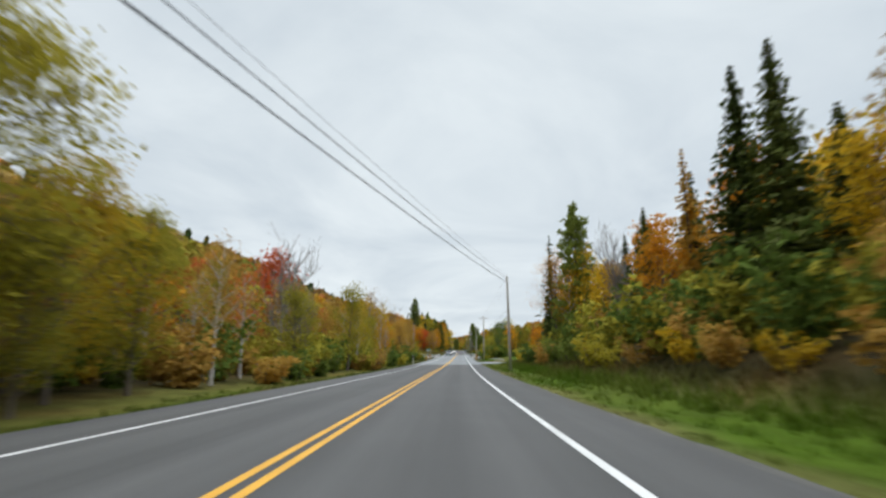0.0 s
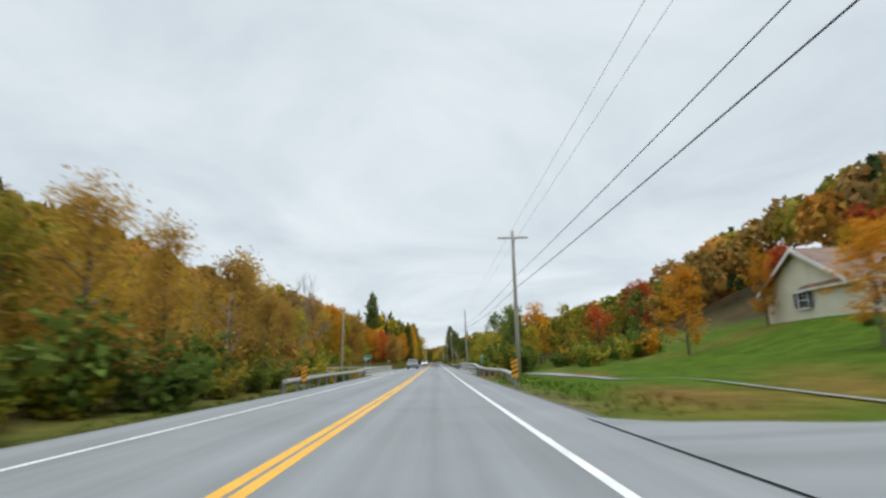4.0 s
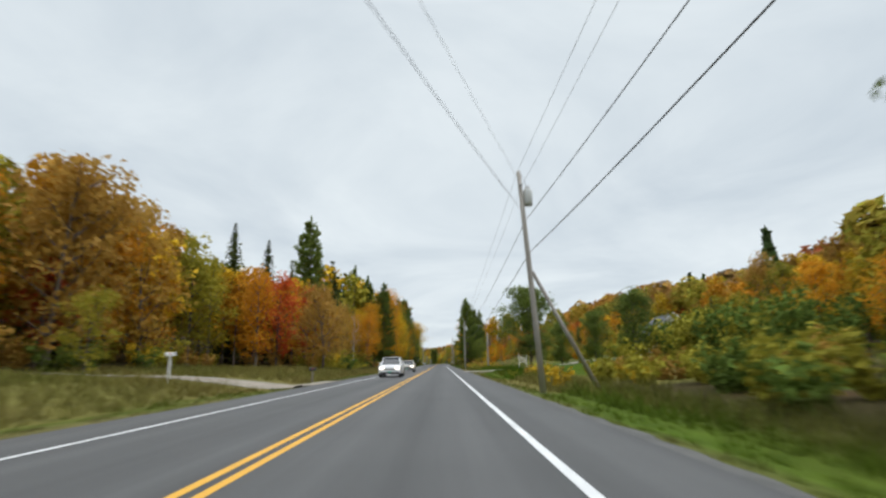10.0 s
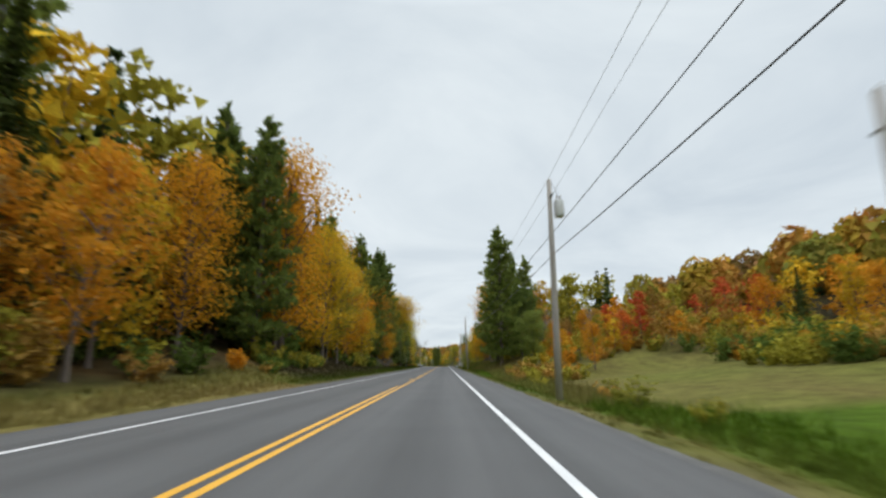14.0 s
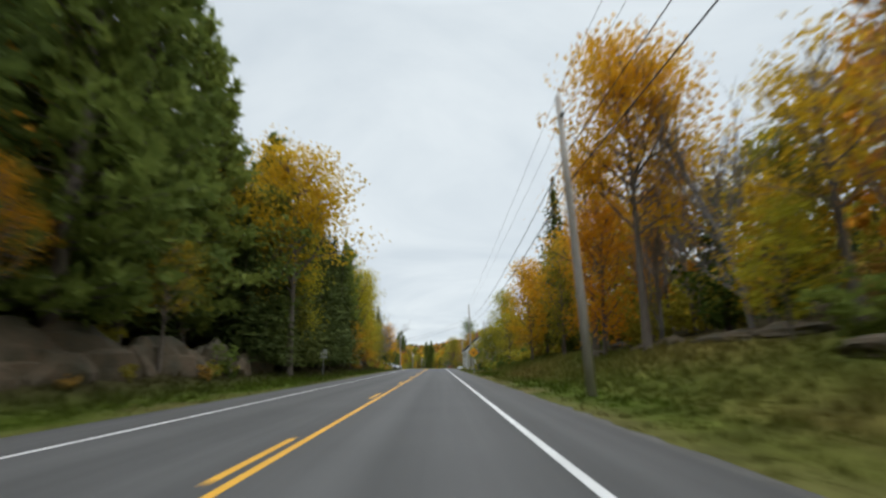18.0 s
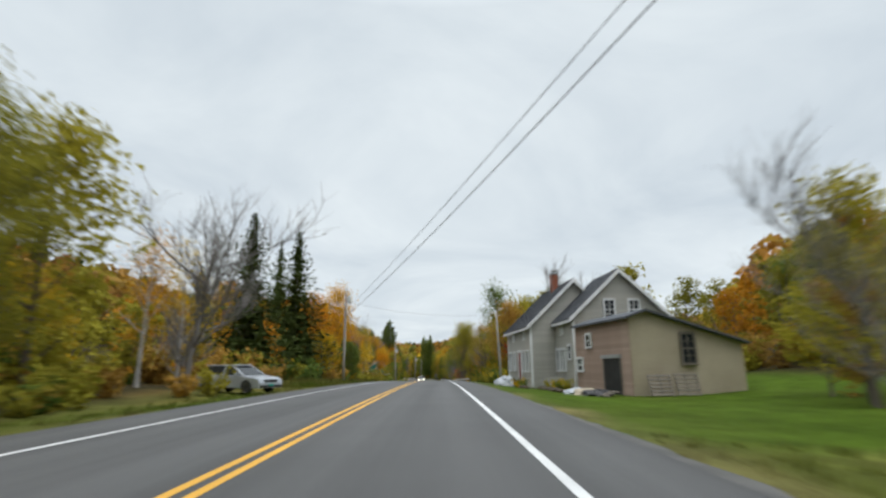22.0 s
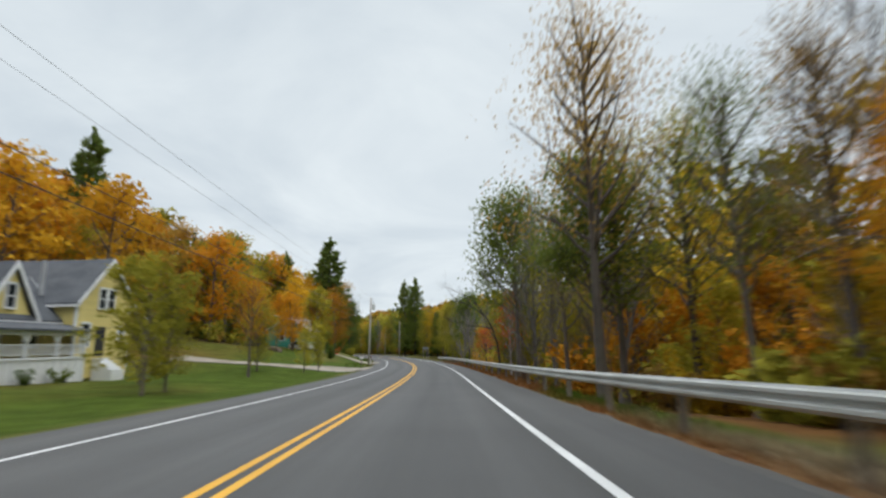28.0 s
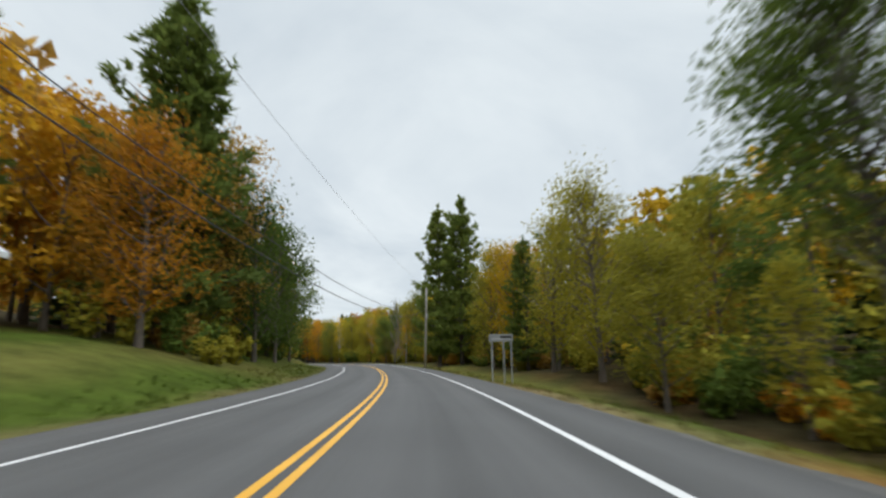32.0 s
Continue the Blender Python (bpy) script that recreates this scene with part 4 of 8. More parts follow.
def shapes(kind):
    """The meshes of a kind of tree, built once: (trunk, crown) for each variant, and its height."""
    if kind not in SHAPES:
        made = []
        for i in range({"maple": 4, "slim": 4, "thin": 3, "far": 4, "spruce": 3, "far_spruce": 2, "pine": 3, "bare": 3, "bush": 4, "low": 3, "dense": 2, "sparse": 3, "larch": 3, "far_bush": 4, "thicket": 4, "near_maple": 3, "near_spruce": 2, "near_slim": 2, "near_sparse": 2, "high": 2, "tall_maple": 3, "tall_slim": 2, "tall_sparse": 2}[kind]):
            if kind == "maple":
                g, h = broadleaf(11 + i, 13, 0.29, 0.10, 3000, 0.25, 17), 13
            elif kind == "slim":
                g, h = broadleaf(31 + i, 13, 0.19, 0.12, 2400, 0.235, 16), 13
            elif kind == "thin":
                g, h = broadleaf(51 + i, 13, 0.2, 0.3, 2600, 0.135, 14, 2.0), 13
            elif kind == "near_maple":
                g, h = broadleaf(14 + i, 13, 0.29, 0.10, 9500, 0.15, 26), 13
            elif kind == "high":
                g, h = broadleaf(24 + i, 13, 0.26, 0.36, 14000, 0.122, 30, 1.1), 13
            elif kind == "tall_maple":
                g, h = broadleaf(214 + i, 20, 0.24, 0.08, 11000, 0.185, 34), 20
            elif kind == "tall_slim":
                g, h = broadleaf(234 + i, 20, 0.17, 0.1, 9000, 0.18, 30), 20
            elif kind == "tall_sparse":
                g, h = broadleaf(254 + i, 20, 0.22, 0.32, 9500, 0.108, 34, 2.0), 20
            elif kind == "near_slim":
                g, h = broadleaf(34 + i, 13, 0.19, 0.12, 7000, 0.145, 24), 13
            elif kind == "near_sparse":
                g, h = broadleaf(184 + i, 13, 0.27, 0.34, 7500, 0.092, 26, 2.2), 13
            elif kind == "near_spruce":
                g, h = spruce(94 + i, levels=64, around=13, leaf=0.17, ragged=0.4), 16
            elif kind == "far":
                g, h = broadleaf(71 + i, 13, 0.27, 0.12, 720, 0.5, 11), 13
            elif kind == "spruce":
                g, h = spruce(91 + i, levels=46, around=10, leaf=0.27), 16
            elif kind == "larch":
                g, h = spruce(191 + i, 16, 0.16, 0.12, 40, 7, 0.24, 0.7), 16
            elif kind == "thicket":
                g, h = bush(211 + i, 4.5, 3.0, 480, 0.31), 4.5
            elif kind == "far_bush":
                g, h = bush(201 + i, leaves=220, leaf=0.29), 2.2
            elif kind == "far_spruce":
                g, h = spruce(111 + i, levels=18, around=7, leaf=0.66), 16
            elif kind == "pine":
                g, h = white_pine(121 + i), 24
            elif kind == "bare":
                g = bare(131 + i)
                h = max(v[2] for v in g[1].v)
            elif kind == "low":
                g, h = broadleaf(161 + i, 7, 0.42, 0.08, 2000, 0.19, 14), 7
            elif kind == "dense":
                g, h = broadleaf(171 + i, 10, 0.36, 0.06, 14000, 0.15, 40, 0.3), 10
            elif kind == "sparse":
                g, h = broadleaf(181 + i, 13, 0.27, 0.34, 1900, 0.2, 18, 2.2), 13
            else:
                g, h = bush(141 + i, leaves=430, leaf=0.2), 2.2
            made.append((g, h))
        SHAPES[kind] = made
    return SHAPES[kind]


def stock(kind, leaf, variant):
    """Meshes of one variant in one colour of leaf."""
    key = (kind, leaf, variant)
    if key not in STOCK:
        (wood, crown), h = shapes(kind)[variant]
        w = ("trunk_mesh", kind, variant)
        if w not in STOCK:
            STOCK[w] = wood.mesh("trunk", "twigs" if kind == "bare" else "pale_bark" if kind in ("thin",) else "bark", smooth=True)
        STOCK[key] = (STOCK[w], crown.mesh("crown", "twigs") if isinstance(crown, Geo) else leaf_mesh("crown", crown, leaf), h)
    return STOCK[key]


WORDS = {"high": ("maple_tree", "tall maple with a bare lower trunk and {}", "tree"), "maple": ("maple_tree", "broad roadside maple with {}", "tree"), "slim": ("poplar_tree", "slender roadside tree with {}", "tree"), "thin": ("birch_tree", "pale-barked thin tree with sparse {}", "tree"),
         "far": ("tree", "woodland tree with {}", "tree"), "spruce": ("spruce", "pointed spruce with {}", "conifer"), "far_spruce": ("spruce", "woodland spruce with {}", "conifer"),
         "larch": ("larch", "slender open larch with {}", "conifer"), "pine": ("pine", "tall white pine with {}", "conifer"), "bare": ("bare_tree", "leafless grey tree with fine twigs", "tree"),
         "sparse": ("maple_tree", "tall half-bare maple with thinning {}", "tree"), "bush": ("shrub", "roadside shrub with {}", "shrub"), "dense": ("pine", "dense bushy young pine with {}", "conifer"), "low": ("tree", "low wide-branched old tree with {}", "tree")}
chance = random.Random(5)
TALL = {"maple": "tall_maple", "slim": "tall_slim", "sparse": "tall_sparse", "spruce": "near_spruce"}
NEAR = {"maple": "near_maple", "slim": "near_slim", "sparse": "near_sparse", "spruce": "near_spruce"}


def tree(kind, leaf, s, lat, h, turn=None, wide=1.0, up=0.0):
    """Plant one tree of height h."""
    close = TALL.get(kind, kind) if abs(lat) < 18 and h > 13.5 else NEAR.get(kind, kind) if abs(lat) < 13.5 and h > 5 else kind
    n = len(shapes(close))
    trunk, crown, h0 = stock(close, leaf, chance.randrange(n))
    name, words, category = WORDS[kind]
    k = h / h0
    m = spot(s, lat, up - 0.05 * k, chance.uniform(0, 360) if turn is None else turn) @ Matrix.Diagonal((k * wide, k * wide, k, 1))
    ob = thing(name, m, words.format(NAMES.get(leaf, "leaves")), category, "roadside woods" if kind != "bush" else "roadside shrubs")
    part("trunk" if kind != "bush" else "stem", trunk, None, ob)
    part("crown", crown, None, ob)
    return ob


def pick(mix):
    x = chance.random() * sum(w for _, w in mix)
    for item, w in mix:
        x -= w
        if x <= 0:
            return item
    return mix[-1][0]


TAKEN = []


def free(s, lat, r):
    return all((s - a) ** 2 + (lat - b) ** 2 > (r + c) ** 2 for a, b, c in TAKEN)


def keep(s, lat, r):
    TAKEN.append((s, lat, r))


TONES = {"leaf_lime": (.36, .34, .035), "leaf_gold": (.6, .33, .026), "leaf_yellow": (.56, .37, .03), "leaf_orange": (.57, .27, .028), "leaf_red": (.5, .1, .035), "leaf_rust": (.39, .235, .055), "leaf_olive": (.31, .28, .038),
         "leaf_green": (.11, .16, .032), "needle_dark": (.09, .125, .04), "needle_pine": (.1, .155, .062), "twigs": (.17, .16, .15)}
FAR = {"maple": "far", "slim": "far", "thin": "far", "low": "far", "spruce": "far_spruce", "pine": "far_spruce", "dense": "far", "sparse": "far", "bush": "far_bush", "larch": "far_spruce"}
LATER = {}


def backdrop_tree(zone, kind, leaf, s, lat, h):
    """One of the trees deep in the wood, which are joined."""
    LATER.setdefault(zone, []).append(("thicket" if kind == "bush" and h > 2.3 else FAR.get(kind, kind), leaf, s, lat, h, chance.randrange(9), chance.uniform(0, 360), chance.uniform(0.8, 1.2)))


def join_later():
    for zone, trees in LATER.items():
        leaves, tones, woods = [], [], Geo()
        for kind, leaf, s, lat, h, variant, turn, bright in trees:
            (wood, crown), h0 = shapes(kind)[variant % len(shapes(kind))]
            m = spot(s, lat, -0.1, turn, h / h0)
            rot, off = np.array(m.to_3x3()), np.array(m.translation)
            if kind == "bare":
                woods.add([m @ Vector(v) for v in wood.v], wood.f)
                continue
            woods.add([m @ Vector(v) for v in wood.v[:56 if kind == "far" else 18]], [f for f in wood.f if max(f) < (56 if kind == "far" else 18)])
            v = crown @ rot.T + off
            leaves.append(v)
            c = np.array(TONES[leaf]) * bright
            n = len(v) // 3
            tones.append(np.clip(c * (1 + 0.16 * np.random.default_rng(variant).normal(size=(n, 1))), 0.01, 1))
        name = zone[0]
        if leaves:
            tagged(new(name, leaf_mesh(name, np.concatenate(leaves), "canopy", np.concatenate(tones))), zone[1], "woods", kind="stuff")
        if woods.v and name != "undergrowth":
            tagged(new("woodland_trunks", woods.mesh("woodland_trunks", "bark", smooth=True)), "grey-brown trunks inside the roadside woods", "woods", kind="stuff")


def wood_zone(s0, s1, side, lat0, depth, gap, mix, low, high, single=1):
    """Trees in loose rows from lat0 outwards; the front rows stand as things of their own."""
    lat, r = lat0, 0
    zone = ("roadside_woods", "deep mixed autumn woods behind the roadside trees", s0, side)
    while lat < lat0 + depth:
        s = s0 + chance.random() * gap
        while s < s1:
            a, b = s + chance.uniform(-0.35, 0.35) * gap, lat + chance.uniform(-0.3, 0.45) * gap
            kind, leaf = pick(mix)
            h = chance.uniform(low, high) * (1.0 + 0.05 * r)
            if free(a, side * b, 1.3):
                if r < single:
                    tree(kind, leaf, a, side * b, h, wide=chance.uniform(0.85, 1.2))
                else:
                    backdrop_tree(zone, kind, leaf, a, side * b, h)
            s += gap * (1.0 + 0.06 * r)
        lat += gap * (0.75 + 0.2 * r)
        r += 1


def shrub_zone(s0, s1, side, lat0, lat1, gap, leaves, low, high, single=True):
    s = s0
    zone = ("undergrowth", "tangled autumn undergrowth along the wood's edge", s0, side, lat0)
    while s < s1:
        b = chance.uniform(lat0, lat1)
        if free(s, side * b, 0.8):
            h, leaf = chance.uniform(low, high), pick(leaves)
            if single:
                tree("bush", leaf, s, side * b, h, wide=chance.uniform(1.0, 1.6))
            else:
                backdrop_tree(zone, "bush", leaf, s, side * b, h)
        s += gap * chance.uniform(0.7, 1.3)


Y, O, R, B, V, G, L, D = "leaf_yellow", "leaf_orange", "leaf_red", "leaf_rust", "leaf_olive", "leaf_green", "leaf_lime", "leaf_gold"

SP, PI = ("spruce", "needle_dark"), ("pine", "needle_pine")
BARE = ("bare", "twigs")
BUSH = [(V, 4), (G, 2), (B, 2.5), (Y, 1)]
# places that stay open: (station, offset, radius)
for spot_ in ((545, 14, 9), (532, 17, 8), (531, -9, 4), (524, -8, 3), (662, -27, 11), (674, -27, 11), (131, 36, 9), (131, 49, 9), (118, 30, 9), (106, 28, 10), (746, -22, 8.5), (740, -22, 7), (213, -37, 8), (200, -31, 5), (316, 40, 8), (303, 34, 4), (745, -17, 6), (664, -24, 8), (297, 13, 4), (289, 13, 4), (186, -15, 3),
              (185, 7, 2), (252, 7, 2), (328, 11, 2), (463, 6, 3), (456, -8, 2), (566, 10, 2), (720, -9, 4), (735, -12, 8), (393, 10, 4), (436, 12, 3)):
    keep(*spot_)

# ---- the trees that stand out, one by one: kind, leaf, station, offset, height
for kind, leaf, s, lat, h, *wide in (
    ("maple", V, 12, -11, 13), ("maple", Y, 16.5, -11.5, 9), ("maple", V, 20, -11, 8), ("maple", V, 13.5, -10, 6), ("thin", B, 28, -11.5, 9), ("slim", V, 39, -10.5, 8), ("thin", R, 34, -12.5, 8), ("maple", R, 67, -23, 15.5), ("slim", V, 58, -10.5, 10.5), ("thin", B, 84, -13, 13), ("thin", Y, 90, -12, 12), ("bare", G, 46, -14, 15),
    ("larch", B, 33, 17.5, 13), ("spruce", "needle_dark", 41, 17.5, 11), ("spruce", "needle_dark", 37.5, 20, 12.5), ("pine", "needle_pine", 60.6, 16.2, 18), ("sparse", O, 66, 14.5, 14.5), ("larch", "needle_dark", 67, 14.2, 16), ("thin", O, 59, 15, 10), ("slim", Y, 60, 17, 13), ("spruce", "needle_dark", 72, 14.4, 7.5), ("maple", O, 74.5, 13.4, 4.5),
    ("bare", G, 44, 16, 11), ("maple", O, 33, 15.5, 8), ("bush", V, 82, 12.4, 2.4), ("bush", G, 84.6, 13.8, 2.7), ("bush", V, 79.5, 11.4, 2.2), ("bush", B, 86, 15.4, 2.5), ("bush", V, 81.5, 14.4, 2.9), ("spruce", "needle_dark", 27, 18, 15.5), ("spruce", "needle_dark", 23.5, 18, 15), ("slim", V, 70, 17, 11),
    ("maple", Y, 105.5, 24, 7.8), ("maple", O, 114.5, 22.5, 6.4), ("maple", O, 132, 22, 7.5), ("bush", G, 112.5, 22.8, 2.3), ("bush", G, 113.2, 24.4, 2.4), ("maple", O, 128, 44, 11), ("maple", R, 140, 36, 8), ("slim", O, 134, 30, 7),
    ("maple", R, 182, 39, 11), ("maple", R, 170, 27, 8, 1.3), ("maple", V, 172.5, 17, 7), ("maple", G, 196, 19, 9.5), ("maple", V, 200, 14, 8.5), ("slim", G, 178.7, 15.2, 10.8), ("maple", O, 179.5, 19.8, 10.8), ("maple", V, 194, 11.4, 7), ("maple", V, 198.5, 11.8, 7.6), ("low", V, 190.5, 11.2, 5.5), ("maple", V, 204.5, 12.2, 7.6), ("maple", V, 186.5, 13, 7), ("maple", V, 188, 14.5, 8), ("low", G, 220, 14, 5), ("thin", Y, 190, 27, 11),
    ("slim", Y, 178, -31, 20), ("thin", Y, 184.7, -27.9, 17), ("bare", G, 183.6, -22.9, 17.5), ("thin", Y, 182, -32, 20), ("maple", O, 190, -22, 5.5), ("maple", O, 199, -27, 8), ("maple", B, 203.5, -27.5, 8),
    ("maple", G, 203, 18, 13.2), ("maple", V, 209, 13.5, 8.5), ("maple", V, 214, 12.8, 7.5), ("maple", G, 241, 19.2, 15.5, 0.8), ("slim", L, 232, 23, 16.7, 1.2), ("low", V, 194.5, -15.8, 4.6), ("low", V, 262, -21, 5.5), ("maple", O, 262, -33, 15), ("maple", R, 268, -29, 9), ("dense", "needle_pine", 287.9, 12.6, 9.6, 1.15), ("dense", "needle_pine", 296, 18, 6), ("dense", "needle_pine", 291, 21, 6.5), ("dense", "needle_pine", 291, 26, 8.5),
    ("slim", O, 296, -22, 14), ("maple", O, 309, -23, 14), ("maple", O, 303, -25, 15), ("maple", O, 320, -22, 13), ("pine", "needle_pine", 350, -29.5, 34), ("pine", "needle_pine", 372, -22, 25), ("spruce", "needle_dark", 313, -27, 21), ("spruce", "needle_dark", 327, -27, 20), ("spruce", "needle_dark", 306, -30, 22),
    ("spruce", "needle_dark", 344, -22, 21), ("maple", Y, 374, -10.8, 16), ("maple", V, 377.5, -11.2, 13), ("maple", D, 381.5, -10.8, 12), ("spruce", "needle_dark", 383, -14.5, 19), ("pine", "needle_pine", 387, -13.6, 20), ("maple", O, 352, -15, 15), ("maple", O, 341, -14, 12), ("maple", O, 365, -13, 17), ("thin", O, 330, -15, 12),
    ("pine", "needle_pine", 393.4, 10.5, 20.8), ("dense", "needle_pine", 397, 14, 11), ("dense", "needle_pine", 388, 14, 7), ("maple", O, 380, 20, 6), ("slim", Y, 340, 45, 12), ("maple", O, 352, 38, 9),
    ("pine", "needle_pine", 406, -12.5, 22), ("pine", "needle_pine", 412, -11, 19), ("maple", O, 390, -11.5, 13), ("maple", Y, 398, -10.5, 9), ("high", Y, 449.6, -9.0, 18.8, 1.15), ("maple", L, 453, -10.5, 14), ("maple", O, 414, -10.2, 16), ("maple", D, 419, -9.6, 9), ("spruce", "needle_dark", 450, -10.6, 12), ("spruce", "needle_dark", 446.5, -11.6, 13), ("pine", "needle_pine", 455, -12.5, 18), ("maple", Y, 446, -12.5, 15),
    ("high", D, 436, 12.5, 18.2), ("bare", G, 433, 16, 16), ("bare", G, 422, 17.5, 15), ("sparse", Y, 426, 15, 11), ("sparse", Y, 420, 15, 13), ("maple", O, 441, 12, 10), ("spruce", "needle_dark", 463, 14.8, 19), ("maple", D, 460.5, 11.2, 10.5), ("maple", D, 457, 13.5, 12), ("maple", V, 466.5, 14, 11), ("sparse", D, 446, 13, 16), ("sparse", D, 450, 15, 16), ("maple", Y, 431, 15.5, 7), ("maple", L, 427, 13.5, 5), ("bare", G, 440, 15, 16), ("pine", "needle_pine", 411.5, 11.8, 21), ("pine", "needle_pine", 404.5, 13.5, 18), ("pine", "needle_pine", 399, 15, 16), ("sparse", Y, 417, 14.5, 13),
    ("pine", "needle_pine", 421, -11.5, 23), ("pine", "needle_pine", 428, -11, 24), ("pine", "needle_pine", 434, -12.5, 25), ("pine", "needle_pine", 441, -13, 23), ("pine", "needle_pine", 458, -14, 22), ("spruce", "needle_dark", 444, -10.6, 10, 1.4), ("spruce", "needle_dark", 447, -10, 9.5, 1.4), ("spruce", "needle_dark", 451.3, -10, 10, 1.4), ("spruce", "needle_dark", 454, -10.2, 13, 1.2), ("dense", "needle_pine", 448, -12, 13, 1.2), ("spruce", "needle_dark", 458, -10.6, 15), ("spruce", "needle_dark", 464, -10.8, 16), ("spruce", "needle_dark", 471, -11, 16), ("spruce", "needle_dark", 477, -11.4, 17), ("pine", "needle_pine", 474, -13.5, 20), ("spruce", "needle_dark", 483, -12, 15), ("maple", O, 479, -9.4, 6.5), ("maple", L, 486.5, -9.9, 16.6), ("maple", V, 493, -10.6, 13), ("maple", V, 501, -10.6, 17.2, 0.75), ("maple", D, 496.5, -9.8, 8), ("spruce", "needle_dark", 497.5, -12.4, 14), ("spruce", "needle_dark", 491.5, -11.5, 14), ("slim", V, 506, -10.4, 9), ("sparse", V, 505, -12.5, 12), ("spruce", "needle_dark", 468, -9.8, 15), ("spruce", "needle_dark", 462, -9.6, 14), ("maple", O, 491, -9.6, 6), ("slim", V, 509, -12, 10), ("spruce", "needle_dark", 425, -13.5, 20), ("spruce", "needle_dark", 437, -14.5, 21), ("spruce", "needle_dark", 431, -15, 21), ("spruce", "needle_dark", 416, -13, 19), ("spruce", "needle_dark", 446, -13.5, 20), ("sparse", O, 424, -10, 6.5), ("sparse", Y, 433, -9.8, 7), ("spruce", "needle_dark", 466, -12, 19), ("pine", "needle_pine", 480, -10.6, 17), ("spruce", "needle_dark", 475, -10, 15),
    ("low", V, 489, 10.4, 6.5), ("low", V, 497.5, 8.8, 5.2), ("low", G, 493.5, 10, 5.5), ("low", V, 505, 11, 5), ("sparse", L, 497, 13.5, 11), ("maple", L, 486.5, 12.5, 12), ("bare", G, 501, 14, 9), ("low", V, 482, 12, 8), ("slim", V, 486, 16, 11), ("slim", V, 474, 15, 12),
    ("bare", G, 531.5, -11.6, 13.5, 1.5), ("thin", O, 530, -13.4, 9), ("bare", G, 534.5, -13.5, 12), ("thin", Y, 532.5, -12.6, 9), ("maple", V, 514, -10.5, 10), ("maple", V, 519, -12.5, 10.5), ("bush", V, 528.6, -8.9, 1.7), ("bush", B, 527.2, -9.6, 1.5), ("maple", V, 519.5, 16.5, 8.5), ("bare", G, 514, 12.9, 7.6, 1.2), ("low", V, 504, 15.5, 5), ("low", B, 500, 16.5, 5), ("low", V, 507.5, 19, 6), ("maple", V, 524, 20, 7), ("low", V, 524.5, 18.8, 5.2), ("low", B, 521, 17.5, 4.6), ("spruce", "needle_dark", 565.5, -17.5, 17.5), ("spruce", "needle_dark", 548, -19, 10),
    ("maple", D, 590, -15.5, 17.5), ("maple", Y, 580, -14, 7), ("maple", Y, 571, -13, 7), ("dense", "needle_pine", 586, -12, 6.5), ("dense", "needle_pine", 592, -12.5, 5), ("maple", O, 598, -16, 14), ("bare", G, 602, -16, 16),
    ("slim", G, 605, 15.3, 21.5), ("maple", V, 598, 15, 13), ("maple", R, 588, 14, 7), ("bare", G, 573, 18, 12.5), ("bare", G, 578, 20, 15), ("bare", G, 584, 24, 17), ("bare", G, 570, 20.5, 16.5), ("maple", V, 592, 19, 15),
    ("pine", "needle_pine", 705, -42, 26), ("maple", D, 690, -31, 19), ("maple", D, 683, -36, 19), ("maple", D, 634, -24, 15), ("slim", Y, 629, -20, 15), ("maple", O, 655, -38, 18), ("maple", O, 668, -42, 20), ("bare", G, 642, -30, 18), ("bare", G, 650, -28, 19), ("low", G, 648, -10.4, 6.4), ("low", V, 661, -10.9, 6.4), ("slim", V, 663.5, -11.2, 5.6), ("bare", G, 639, -18.5, 15, 1.4), ("sparse", O, 677, -12, 8), ("maple", V, 682, -13, 6), ("low", V, 668, -15, 5),
    ("slim", V, 686, -10, 4.2), ("slim", V, 690, -9.5, 4), ("maple", V, 727, -15.5, 11.5), ("maple", D, 729.5, -19.5, 13), ("low", V, 729.6, -15.2, 5), ("maple", O, 722.5, -18.6, 9.5), ("maple", O, 725, -21.5, 9.5), ("low", V, 722, -14.5, 5), ("maple", O, 728, -27, 12), ("pine", "needle_pine", 757, -25, 21), ("bush", G, 717, -12, 2.5), ("low", G, 728, -14, 4),
    ("high", V, 641, 9.0, 17.2, 0.95), ("maple", V, 638, 10.5, 9), ("sparse", B, 660, 8.9, 19.5), ("sparse", G, 656, 13, 14), ("high", G, 664, 10, 14), ("sparse", V, 666, 12, 18), ("maple", O, 648, 13, 8), ("high", G, 683, 9.2, 18), ("sparse", G, 687, 11.5, 18), ("thin", B, 640, 13.5, 15), ("maple", B, 645, 13.5, 9), ("bare", G, 632, 14, 15), ("maple", O, 637, 15, 8), ("bare", G, 670, 13, 19), ("bare", G, 690, 14, 20), 
    ("bare", G, 735, 14, 15, 1.3), ("bare", G, 725, 9.4, 12.3), ("sparse", R, 711.5, 10.6, 7, 1.2), ("slim", V, 726, 13, 9), ("high", G, 739.5, 13, 15.5), ("thin", R, 695.6, 10.7, 10.5), ("slim", G, 699.5, 11.5, 11), ("maple", V, 697.5, 12.6, 12), ("maple", V, 704, 12.5, 8), ("sparse", V, 716, 12, 9),
    ("pine", "needle_pine", 765, -15.4, 27.5, 1.3), ("pine", "needle_pine", 772, -17, 24), ("maple", G, 770.5, -10.2, 15.5), ("maple", G, 778, -9.8, 13.5), ("maple", G, 787, -9.5, 11), ("maple", D, 762, -21, 17), ("maple", D, 757, -24, 19), ("maple", O, 756, -28, 21), ("bare", G, 778, -20, 22),
